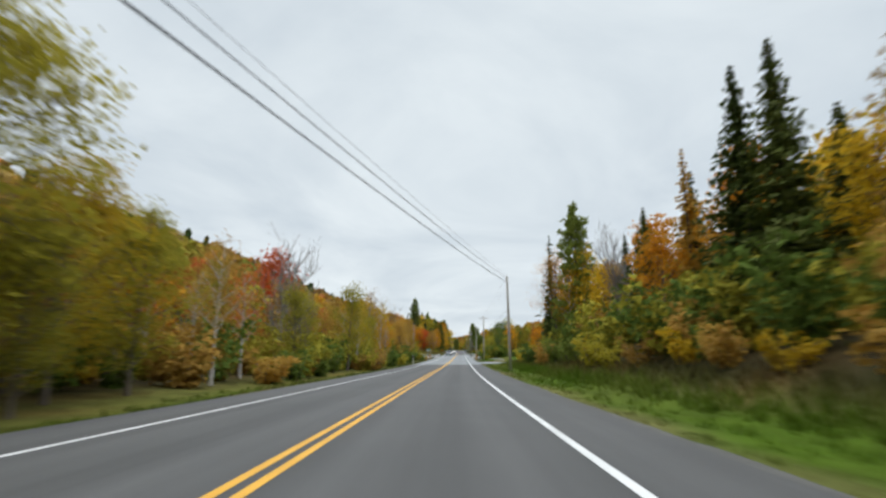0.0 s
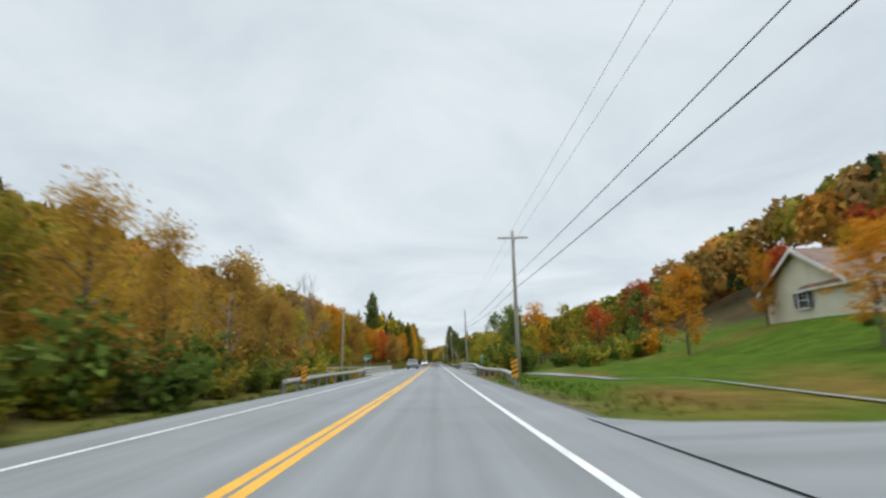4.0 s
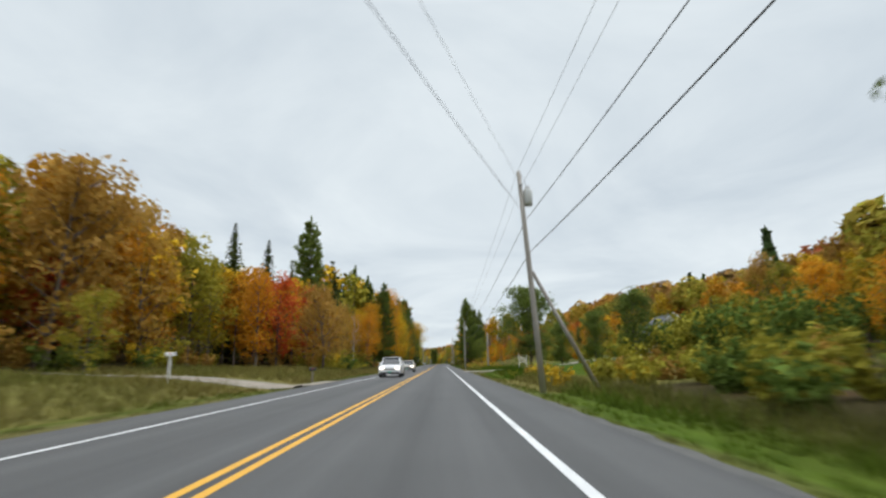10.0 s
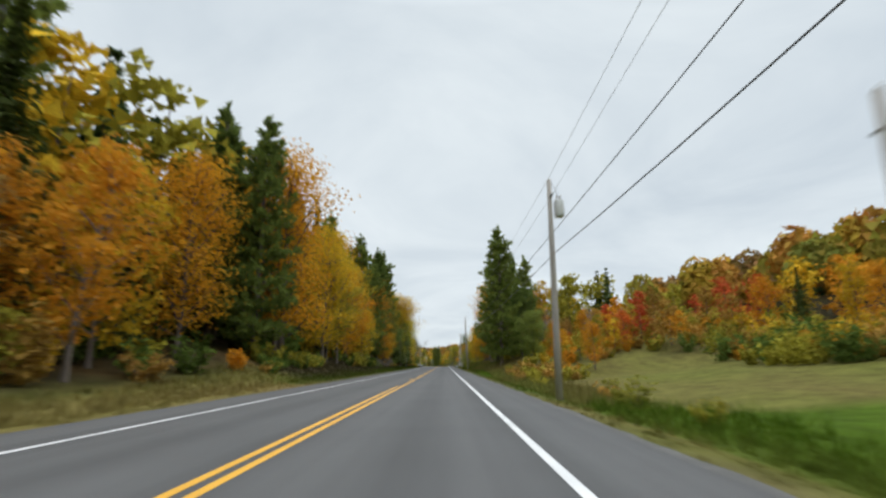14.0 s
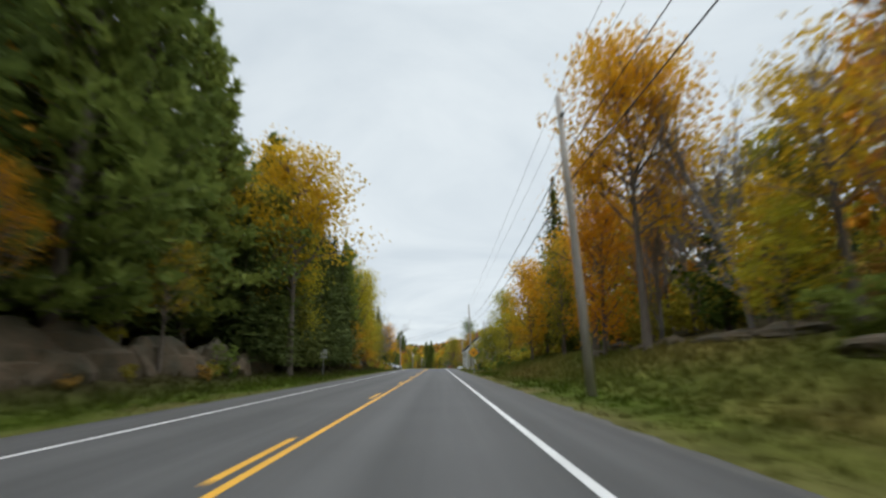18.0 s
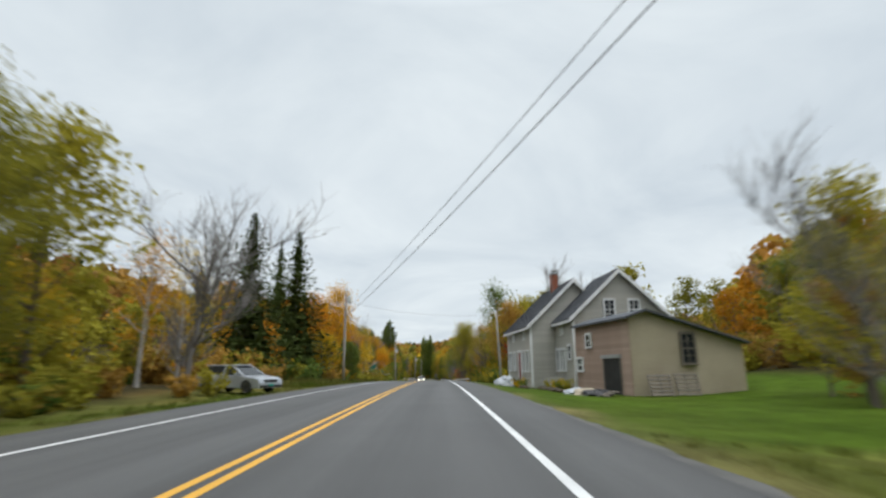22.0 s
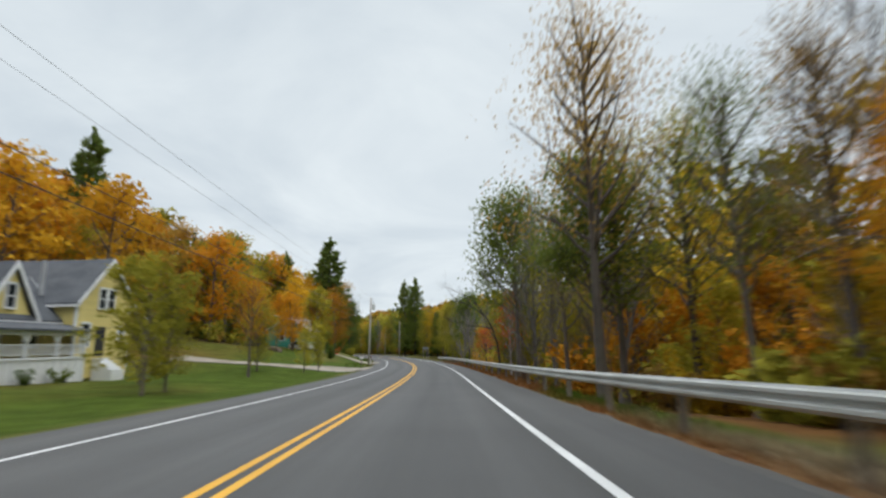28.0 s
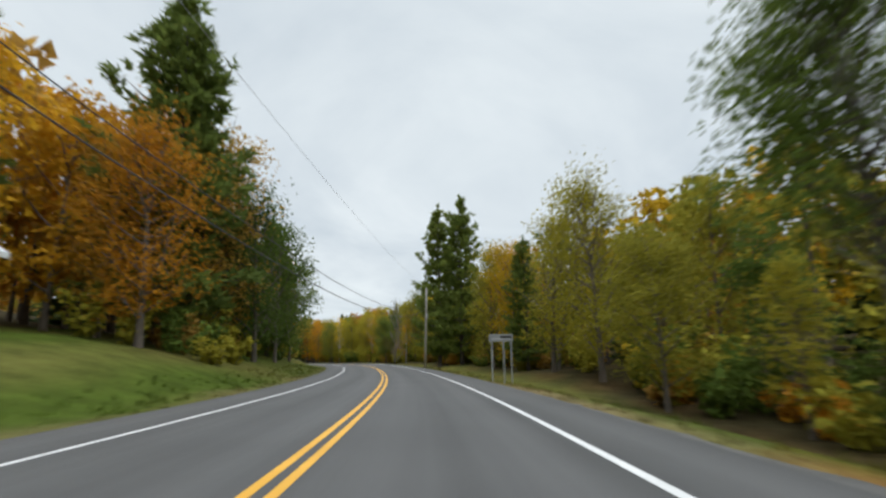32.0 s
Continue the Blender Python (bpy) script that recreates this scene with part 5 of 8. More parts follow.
    ("pine", "needle_pine", 801, 10.4, 24.4), ("pine", "needle_pine", 797, 12.6, 24.4), ("maple", Y, 776, 13, 13), ("slim", V, 781, 12, 15), ("bare", G, 768, 14, 16), ("slim", V, 765, 12.5, 14), ("maple", V, 759, 13.5, 15),
):
    tree(kind, leaf, s, lat, h, wide=wide[0] if wide else 1.0)
    keep(s, lat, 1.6)



def leaning_tree(s, lat):
    """An old tree that leans out over the guard rail, with long bare limbs; its backlit darkness is in the bark colour.
    """
    rng = np.random.default_rng(77)
    ob = thing("bare_tree", spot(s, lat, -0.1), "dark leaning tree with long bare limbs over the road", "tree", "roadside woods")
    stem, twig = Geo(), Geo()
    trunk = [Vector(p) for p in ((0, 0, 0), (0.1, 0, 2.0), (-0.1, 0, 4.0), (-0.6, -0.1, 5.6), (-1.4, -0.3, 7.0), (-2.4, -0.5, 8.3), (-3.2, -0.6, 9.6))]
    stem.tube(trunk, [0.17, 0.135, 0.12, 0.1, 0.08, 0.055, 0.03], 8, cap=False)
    arms = [(trunk[4], [(-2.6, -0.2, 8.0), (-4.0, 0.0, 8.7), (-5.4, 0.2, 8.9)], 0.085), (trunk[3], [(-1.6, 1.6, 5.9), (-2.9, 2.4, 6.1), (-4.6, 3.0, 6.6), (-6.6, 3.6, 7.4), (-8.4, 4.0, 8.3)], 0.075),
            (trunk[2], [(-1.0, 2.0, 6.2), (-1.5, 2.8, 8.0), (-2.4, 3.4, 9.6)], 0.07), (trunk[4], [(-0.9, 0.8, 9.0), (-0.6, 1.2, 10.6), (-1.0, 1.6, 12.0)], 0.07), (trunk[5], [(-3.4, 0.8, 9.3), (-4.6, 1.6, 10.2), (-6.0, 2.2, 10.8)], 0.05)]
    for p, way, r in arms:
        pts = [p, *[Vector(q) for q in way]]
        stem.tube(pts, [r * (1 - 0.8 * i / (len(pts) - 1)) for i in range(len(pts))], 6, cap=False)
        for i in range(1, len(pts)):
            for _ in range(5):
                a = pts[i - 1].lerp(pts[i], rng.random())
                d = (pts[i] - pts[i - 1]).normalized() * 0.7 + Vector(rng.normal(size=3)) * 0.6 + Vector((0, 0, 0.25))
                q = branch_line(rng, a, d, 0.8 + 1.5 * rng.random(), 4, 0.3, 0.06)
                twig.tube(q, [0.018, 0.014, 0.011, 0.008, 0.004], 3, cap=False)
                for _ in range(4):
                    e = branch_line(rng, q[1 + int(rng.random() * 3.9)], Vector(rng.normal(size=3)) * 0.7 + d, 0.3 + 0.7 * rng.random(), 3, 0.3, 0.05)
                    twig.tube(e, [0.009, 0.007, 0.005, 0.003], 3, cap=False)
    part("trunk", stem, "backlit_bark", ob)
    part("crown", twig, "backlit_bark", ob, "fine bare twigs")


leaning_tree(697.0, 9.6)
keep(697, 9.6, 1.6)
for s, h in ((551.7, 16.5), (568, 19.4)):
    tree("spruce", "needle_dark", s, -16, h, wide=1.5)
    keep(s, -16, 3.0)

# ---- the woods: stations, side, front row, depth, spacing, kinds and colours, heights
mixed = [(("slim", V), 4), (("thin", B), 4), (("slim", B), 5), (("maple", Y), 0.6), (("thin", Y), 2), (BARE, 2), (("maple", O), 1)]
for zone in (
    (-10, 13, -1, 11, 24, 4.6, [(("maple", V), 4), (("maple", Y), 3), (("slim", V), 3), (("slim", B), 2)], 11, 15, 2),
    (13, 62, -1, 11.5, 26, 4.2, [(("thin", B), 4), (("slim", B), 4), (("thin", R), 1.5), (("slim", V), 3), (("thin", O), 2), (BARE, 1.5)], 6.5, 9, 2),
    (62, 150, -1, 11.5, 26, 4.6, mixed, 7, 10.5, 2),
    (150, 184, -1, 25, 26, 5.0, [(("maple", O), 4), (("maple", B), 4), (("slim", Y), 3), (("slim", B), 3), (SP, 1), (BARE, 1)], 8, 12),
    (184, 212, -1, 26, 26, 4.6, [(("maple", O), 4), (("maple", B), 4), (("slim", Y), 2), (("slim", B), 3), (SP, 1), (BARE, 1)], 6, 9.5),
    (212, 300, -1, 28, 24, 5.0, [(("maple", O), 3), (("maple", B), 4), (("slim", Y), 3), (("maple", R), 0.5), (SP, 1.2), (("slim", V), 2)], 12, 18, 1),
    (300, 352, -1, 15.5, 28, 5.0, [(("maple", O), 2.5), (("slim", O), 2), (SP, 4.5), (("maple", B), 3), (("slim", V), 2), (("maple", Y), 1), (("maple", R), 0.3)], 10.5, 14.5, 2),
    (352, 440, -1, 12, 24, 4.8, [(("maple", O), 1.2), (SP, 3), (PI, 4), (("maple", Y), 1), (("maple", V), 1.5)], 15, 21, 2),
    (440, 500, -1, 11.5, 24, 4.8, [(SP, 6), (("maple", V), 1), (("maple", O), 0.6), (("slim", V), 1), (PI, 4)], 14, 19, 2),
    (500, 524, -1, 15, 24, 5.0, [(("slim", V), 3), (("maple", O), 2), (("maple", V), 3), (BARE, 1)], 9, 13),
    (524, 558, -1, 17, 24, 5.0, [(("slim", V), 3), (("low", V), 3), (BARE, 2), (("low", Y), 2)], 4, 7),
    (558, 580, -1, 16, 26, 5.0, [(("maple", O), 5), (("maple", Y), 3), (("slim", V), 2)], 6, 9, 2),
    (580, 634, -1, 16, 26, 5.0, [(("maple", O), 5), (("maple", Y), 3), (("slim", V), 2), (BARE, 1), (SP, 1)], 10, 15, 2),
    (640, 712, -1, 36, 22, 5.2, [(("maple", O), 4), (("maple", B), 4), (("slim", V), 2), (SP, 1), (PI, .7), (BARE, 1)], 13, 19, 2),
    (712, 760, -1, 30, 22, 5.2, [(("maple", O), 4), (("maple", V), 3), (PI, 1), (("maple", B), 2), (BARE, .7)], 14, 21, 2),
    (758, 900, -1, 13, 26, 5.0, [(("maple", O), 3), (("maple", V), 3), (PI, 1), (("maple", G), 2), (SP, 1), (("maple", B), 2)], 13, 20, 2),
    (-10, 78, 1, 17, 24, 4.8, [(SP, 3), (("slim", V), 3), (("maple", O), 2), (BARE, 1), (("slim", B), 2), (("slim", Y), 2)], 8.5, 12.5, 2),
    (80, 150, 1, 48, 20, 5.6, [(("maple", O), 4), (("maple", R), 1.5), (("slim", Y), 2), (("maple", V), 2), (SP, .7)], 7, 11),
    (168, 214, 1, 15, 26, 4.8, [(("maple", V), 5), (("maple", G), 2), (("slim", V), 3), (("maple", B), 1.2)], 6, 9),
    (214, 236, 1, 13, 24, 4.6, [(("low", V), 5), (("maple", V), 3), (("slim", V), 2), (("low", G), 2)], 4, 6),
    (250, 300, 1, 34, 22, 5.2, [(("maple", O), 3), (("maple", V), 4), (("maple", R), 1), (SP, 1.5), (("slim", Y), 2)], 6, 9),
    (284, 384, 1, 42, 24, 5.4, [(("maple", O), 3), (("slim", Y), 3), (("maple", B), 3), (("maple", R), 1), (SP, 1), (("maple", V), 3)], 7, 11),
    (384, 400, 1, 17, 20, 5.0, [(("maple", O), 3), (("maple", Y), 2), (("maple", V), 2)], 2.6, 4.4),
    (400, 417, 1, 14, 9, 4.8, [(("sparse", O), 2), (("maple", V), 3), (("maple", Y), 2), (BARE, 1)], 5, 7.5, 2),
    (384, 420, 1, 25, 26, 4.6, [(("maple", O), 2), (("maple", R), 2), (("maple", B), 3), (("maple", V), 2), (BARE, 1.5)], 4.5, 6.5),
    (417, 470, 1, 14, 24, 4.8, [(SP, 1), (("sparse", O), 2), (("maple", V), 4), (("sparse", Y), 3), (BARE, 2), (("slim", V), 2)], 9, 14, 2),
    (470, 509, 1, 16, 24, 5.0, [(("maple", V), 4), (("slim", V), 3), (("low", V), 3), (BARE, 1), (("maple", B), 1)], 6, 10),
    (520, 570, 1, 32, 20, 5.4, [(("maple", V), 3), (("maple", O), 2), (BARE, 1.5), (("maple", G), 2)], 8, 12),
    (581, 612, 1, 13.5, 26, 4.8, [(("maple", V), 5), (("slim", V), 3), (("maple", B), 2), (BARE, 1.5), (("slim", G), 1), (("slim", Y), 2)], 10, 15, 2),
    (612, 655, 1, 13.5, 26, 4.6, [(BARE, 3), (("sparse", V), 2), (("sparse", B), 2), (("thin", Y), 2.5)], 13, 17, 2),
    (612, 706, 1, 14.5, 22, 5.2, [(("maple", B), 3), (("maple", V), 1.5), (("maple", O), 4), (("slim", Y), 2)], 5, 8.5, 2),
    (706, 752, 1, 13.6, 26, 4.6, [(("slim", V), 4), (("maple", G), 2), (("maple", V), 2), (("slim", L), 1.5), (("thin", B), 1), (BARE, 1.5)], 6.5, 10, 2),
    (655, 706, 1, 11.5, 26, 5.0, [(("sparse", V), 2.5), (("sparse", Y), 1.5), (("thin", Y), 3), (BARE, 3.5), (("sparse", B), 1.5), (("thin", V), 2)], 11, 16, 2),
    (752, 960, 1, 14, 28, 5.2, [(("maple", V), 4), (("slim", V), 4), (("maple", G), 2), (BARE, 1), (("thin", Y), 2), (("maple", O), 1.5), (PI, .5)], 10, 15, 2),
):
    wood_zone(*zone)
for zone in (
    (0, 62, -1, 9.4, 10.8, 5.0, BUSH, 1.2, 2.4), (62, 116, -1, 8.8, 10.8, 2.6, [(V, 4), (G, 3), (B, 3)], 1.5, 3.2), (120, 150, -1, 9.4, 10.8, 5.0, BUSH, 1.2, 2.4), (196, 300, -1, 23, 27, 7, BUSH, 1.5, 3.2), (150, 172, -1, 8.5, 14, 4, BUSH, 1.2, 2.2), (300, 352, -1, 12, 14, 5, BUSH, 1.2, 2.6), (352, 500, -1, 9.2, 11.5, 4.5, [(V, 2), (G, 4), (O, 1)], 1.0, 2.4),
    (500, 545, -1, 10.5, 13, 4.5, BUSH, 1.0, 2.4), (545, 630, -1, 10.8, 12.5, 4.5, [(V, 3), (B, 3), (G, 2)], 1.2, 2.8), (760, 860, -1, 10, 12, 5, BUSH, 1.0, 2.4),
    (-6, 80, 1, 10.8, 12.5, 4, BUSH, 1.4, 2.8), (168, 214, 1, 10, 12, 4, [(V, 2), (G, 4)], 2.0, 3.8), (214, 238, 1, 9.8, 11.5, 3.6, [(V, 4), (G, 3), (B, 1)], 1.6, 3.0),
    (300, 384, 1, 9.5, 12, 7.5, [(V, 3), (B, 2)], 0.8, 1.6), (400, 470, 1, 12, 14, 5, BUSH, 1.4, 3.0), (470, 505, 1, 10.3, 12.5, 4, BUSH, 1.2, 2.6),
    (570, 612, 1, 10.2, 12, 5, [(V, 4), (G, 2), (Y, 1), (B, 2)], 1.2, 2.8), (655, 720, 1, 11, 13, 5, [(V, 3), (B, 3), (O, 1)], 1.2, 2.6), (752, 880, 1, 12.6, 14, 5, BUSH, 1.2, 2.8), (566, 580, 1, 9.6, 10.6, 4, [(G, 1)], 1.8, 2.2),
):
    shrub_zone(*zone)
for s0, s1, side, lat0, lat1, gap, leaves, low, high in (
    (0, 150, -1, 10.5, 17, 0.6, [(V, 4), (G, 3), (B, 4)], 1.8, 4.4), (478, 513, -1, 8.7, 10.5, 0.4, [(B, 3), (V, 3), (G, 2)], 0.7, 1.7), (486, 507, 1, 9.6, 14, 0.35, [(B, 3), (V, 2), (G, 2)], 0.6, 1.6), (484, 508, 1, 12.2, 22, 0.35, [(B, 3), (V, 3), (G, 2)], 1.6, 3.8), (486, 514, -1, 10, 14, 0.35, [(V, 3), (G, 3), (B, 3)], 1.6, 4.2), (150, 215, -1, 21, 32, 1.2, BUSH, 1.5, 3.5), (215, 300, -1, 26, 32, 1.3, BUSH, 1.5, 3.2), (300, 352, -1, 13.5, 22, 1.1, BUSH, 1.5, 3.4), (352, 500, -1, 12.0, 20, 1.1, [(V, 2), (G, 4), (B, 1)], 1.4, 3.4), (354, 414, -1, 9.4, 12, 0.55, [(V, 2), (G, 5), (B, 1)], 0.7, 1.5), (454, 500, -1, 9.4, 12, 0.55, [(V, 2), (G, 5), (B, 1)], 0.7, 1.5),
    (410, 455, -1, 8.9, 9.6, 1.2, [(V, 3), (G, 3), (B, 2)], 0.5, 1.0), (414, 455, -1, 10.8, 12.5, 0.6, [(V, 3), (G, 4), (B, 1)], 0.6, 1.4), (512, 545, -1, 10.8, 17, 0.35, [(V, 3), (B, 3), (G, 2), (O, 1)], 0.8, 1.9), (370, 386, 1, 9.5, 17, 0.4, [(V, 4), (B, 4), (O, 0.6)], 0.8, 1.9), (384, 425, 1, 22, 46, 0.3, [(V, 3), (B, 3), (O, 2), (R, 1)], 1.6, 3.4), (619, 656, 1, 11.5, 15, 0.35, [(V, 4), (B, 4), (O, 1), (G, 1)], 1.0, 2.4), (500, 545, -1, 12, 22, 1.2, BUSH, 1.4, 3.2), (494, 526, -1, 8.8, 12.5, 0.45, [(V, 3), (G, 4), (B, 2)], 0.7, 1.8), (545, 632, -1, 12, 20, 1.0, [(V, 4), (Y, 1), (B, 3), (G, 2)], 1.4, 3.2), (640, 712, -1, 33, 40, 1.3, BUSH, 1.6, 3.4), (712, 760, -1, 26, 34, 1.3, BUSH, 1.6, 3.2), (758, 900, -1, 11, 18, 1.2, BUSH, 1.4, 3.4),
    (-10, 80, 1, 12.5, 19, 0.8, [(V, 4), (G, 3), (B, 2)], 2.2, 4.8), (84, 150, 1, 44, 52, 1.4, BUSH, 2, 4), (168, 214, 1, 11.5, 17, 0.8, [(V, 3), (G, 5)], 2.6, 5.2), (146, 168, 1, 18, 28, 0.5, [(V, 3), (G, 3), (O, 1)], 1.6, 3.2), (214, 238, 1, 11.5, 17, 0.8, [(V, 5), (G, 3), (B, 1)], 2.0, 3.6), (238, 262, 1, 11, 26, 0.45, [(V, 5), (G, 3), (B, 1)], 1.2, 2.6), (258, 284, 1, 9, 26, 0.5, [(V, 5), (B, 2), (Y, 1)], 0.7, 1.5), (262, 300, 1, 26, 40, 0.6, [(V, 5), (G, 3)], 3, 5.5),
    (284, 384, 1, 34, 46, 0.7, BUSH, 1.6, 4.0), (338, 384, 1, 30, 44, 0.4, [(V, 3), (G, 3), (O, 2)], 1.4, 3.0), (384, 402, 1, 11, 26, 0.3, [(V, 3), (O, 3), (Y, 1)], 1.2, 2.6), (402, 470, 1, 13, 19, 1.0, BUSH, 2.0, 4.2), (470, 508, 1, 12, 19, 0.9, BUSH, 1.8, 4.0), (470, 508, 1, 9.2, 13, 0.4, [(V, 3), (G, 4)], 0.7, 1.7), (507, 522, 1, 22, 34, 0.6, BUSH, 2.5, 5), (515, 572, 1, 27, 36, 1.0, BUSH, 2, 4), (570, 616, 1, 11.5, 18, 1.0, [(V, 5), (G, 2), (Y, 1), (B, 2)], 1.8, 4.2), (616, 655, 1, 14, 20, 0.9, [(V, 5), (G, 2), (Y, 1), (B, 2)], 1.8, 4.2),
    (655, 722, 1, 11.5, 18, 0.9, [(V, 4), (Y, 1), (B, 4), (O, 1.5)], 2.0, 4.6), (722, 762, 1, 14.2, 20, 0.7, [(V, 5), (G, 3), (Y, 1), (O, 1)], 1.6, 4.0), (752, 900, 1, 13.4, 19, 0.8, BUSH, 1.8, 4.4),
):
    shrub_zone(s0, s1, side, lat0, lat1, gap, leaves, low, high, False)
join_later()


# ---- woods that clothe the hillsides, too far off to be told apart
def hillside(name, side, s0, s1, lat0, lat1, count, seed, label):
    rng = np.random.default_rng(seed)
    tones = np.array([(.46, .245, .05), (.37, .23, .065), (.48, .32, .045), (.32, .27, .045), (.2, .2, .04), (.4, .155, .06), (.065, .1, .035), (.3, .195, .07)])
    odds = np.array([5, 5, 3, 5, 2.5, 0.7, 2.0, 4])
    vs, cs = [], []
    for _ in range(count):
        s, d = rng.uniform(s0, s1), lat0 + (lat1 - lat0) * rng.random() ** 0.8
        k = rng.choice(len(tones), p=odds / odds.sum())
        p = np.array(at(s, side * d, ground_up(s, side * d)))
        h = rng.uniform(10, 16)
        n = 300 if d < 95 else 70
        if k == 6:
            z = rng.random(n) ** 1.3
            a = rng.random(n) * 2 * np.pi
            r = (1 - z) * h * 0.2
            q = np.stack([np.cos(a) * r, np.sin(a) * r, (0.1 + 0.95 * z) * h * 1.1], 1)
            d3 = np.stack([np.cos(a), np.sin(a), 0 * a + 0.7], 1)
        else:
            d3 = unit(rng.normal(size=(n, 3)))
            d3[:, 2] = np.abs(d3[:, 2]) * 1.1 - 0.25
            q = d3 * np.array([h * 0.3, h * 0.3, h * 0.42]) * (0.75 + 0.35 * rng.random((n, 1))) + np.array([0, 0, h * 0.58])
        vs.append(cards(q + p, unit(d3 + rng.normal(size=(n, 3)) * 0.5), h * (0.072 if n == 300 else 0.152) * (0.6 + 0.8 * rng.random(n)), rng))
        # tone spread kept narrow, which puts the haze of distance into the leaf colours
        cs.append(np.clip(tones[k] * rng.uniform(0.85, 1.15) * (1 + 0.07 * rng.normal(size=(n, 3))), 0.005, 1))
    me = leaf_mesh(name, np.concatenate(vs), "canopy", np.concatenate(cs))
    tagged(new(name, me), label, "forest", kind="stuff")


hillside("hillside_woods", -1, 60, 640, 45, 200, 1700, 3, "mixed autumn woods covering the hillside")
hillside("hillside_woods", 1, 20, 640, 50, 210, 2300, 4, "mixed autumn woods covering the ridge across the fields")
hillside("hillside_woods", 1, 640, 1200, 36, 150, 900, 5, "mixed autumn woods beyond the bend")
hillside("hillside_woods", -1, 640, 1200, 48, 170, 700, 6, "mixed autumn woods beyond the bend")
hillside("hillside_woods", 1, 900, 1250, 8, 40, 220, 7, "far mixed woods beyond the bend")
hillside("hillside_woods", -1, 890, 1250, 9, 50, 240, 8, "far mixed woods beyond the bend")


# ---------------------------------------------------------------- utility poles and wires
def pole_thing(s, lat, h, lean=0.0, top="", label="weathered wooden utility pole"):
    m = spot(s, lat, 0, 0)
    ob = thing("utility_pole", m, label, "utility pole", "utility poles")
    tip = math.tan(radians(lean)) * h
    g = Geo()
    g.tube([(0, 0, -0.3), (tip * 0.33, 0, h / 3), (tip * 0.66, 0, h * 2 / 3), (tip, 0, h)], [0.165, 0.15, 0.13, 0.105], 10)
    part("shaft", g, "pole_wood", ob, smooth=True)
    g = Geo()
    g.lathe([(0.03, 0), (0.045, 0.03), (0.03, 0.06), (0.045, 0.09), (0.02, 0.14)], 8, Matrix.Translation((tip, 0, h)))
    part("insulator", g, "white_sheet", ob, "glazed pin insulator")
    g = Geo()
    g.box((tip - 0.02, -0.35, h - 0.85), (tip + 0.12, 0.35, h - 0.79))
    part("bracket", g, "post_steel", ob, bevel=0.01)
    if "transformer" in top:
        g = Geo()
        g.lathe([(0.02, 0), (0.22, 0.02), (0.24, 0.08), (0.24, 0.78), (0.2, 0.86), (0.05, 0.9)], 16, Matrix.Translation((tip + 0.42, 0, h - 1.9)))
        t = part("transformer", g, "galv", ob, "grey drum transformer", smooth=True)
        for k in (-0.08, 0.08):
            g = Geo()
            g.lathe([(0.03, 0), (0.05, 0.05), (0.03, 0.1), (0.05, 0.15), (0.015, 0.22)], 8, Matrix.Translation((tip + 0.42 + k, 0, h - 1.02)))
            part("bushing", g, "pole_wood", t)
        g = Geo()
        g.tube([(tip + 0.5, 0.0, h - 1.0), (tip + 0.3, 0.1, h - 0.5), (tip + 0.02, 0.02, h + 0.05)], 0.012, 5)
        part("lead", g, "wire", ob)
    if "box" in top:
        g = Geo()
        g.box((0.1, -0.14, h * 0.62), (0.36, 0.14, h * 0.62 + 0.55))
        part("cable_box", g, "galv", ob, bevel=0.03)
    if "arm" in top:
        g = Geo()
        g.box((tip - 1.1, -0.06, h - 0.62), (tip + 1.1, 0.05, h - 0.5))
        part("crossarm", g, "pole_wood", ob, bevel=0.012)
    return m, tip, h


POLES = [(-12, -6.2, 5.8, 0, ""), (56, 7.6, 10.2, -0.8, ""), (127.5, 7.7, 10.6, 0.6, "arm"), (186, 7.6, 11.6, -0.6, "box"), (253.5, 7.2, 11.4, -3.2, "transformer"), (342, 7.4, 10.3, 0.2, "transformer"),
         (427.5, 7.1, 10.6, -2.4, ""), (506.3, 8.2, 12.0, -0.8, "")]
LEFT_POLES = [(565, -9.0, 11.4, -0.2, "transformer"), (634.5, -8.4, 9.6, -2.0, "transformer"), (719.5, -6.4, 10.3, 1.7, "transformerbox")]
LONE = [(186, -15.2, 11.7, 1.0, "box"), (328, 11.2, 7.6, 0, ""), (566, 9.9, 8.8, -2.4, ""), (796, 7.2, 10.6, 1.2, "box"), (116, -25, 9, 0, "")]
hold = [pole_thing(*p) for p in POLES]
hold_left = [pole_thing(*p, label="weathered wooden utility pole with a drum transformer") for p in LEFT_POLES]
lone = [pole_thing(*p) for p in LONE]


def wire(a, b, sag, r, material, label):
    pts = []
    for i in range(15):
        t = i / 14
        pts.append(a.lerp(b, t) - Vector((0, 0, sag * 4 * t * (1 - t))))
    g = Geo()
    g.tube(pts, r, 5, cap=False)
    solid("overhead_wire", g, material, Matrix.Identity(4), label, "wire", "overhead wires")


def hook(p, side, down):
    m, tip, h = p
    return m @ Vector((tip * (1 - down / h) + side, 0, h - down))


# how far under the top the two black cables hang at each pole
CABLES = {-12: (0.25, 0.7), 56: (3.4, 4.2), 127.5: (3.4, 4.2), 186: (2.55, 3.15), 253.5: (2.65, 4.35), 342: (2.6, 3.6), 427.5: (2.2, 3.2), 506.3: (2.6, 3.25), 565: (2.6, 3.3)}


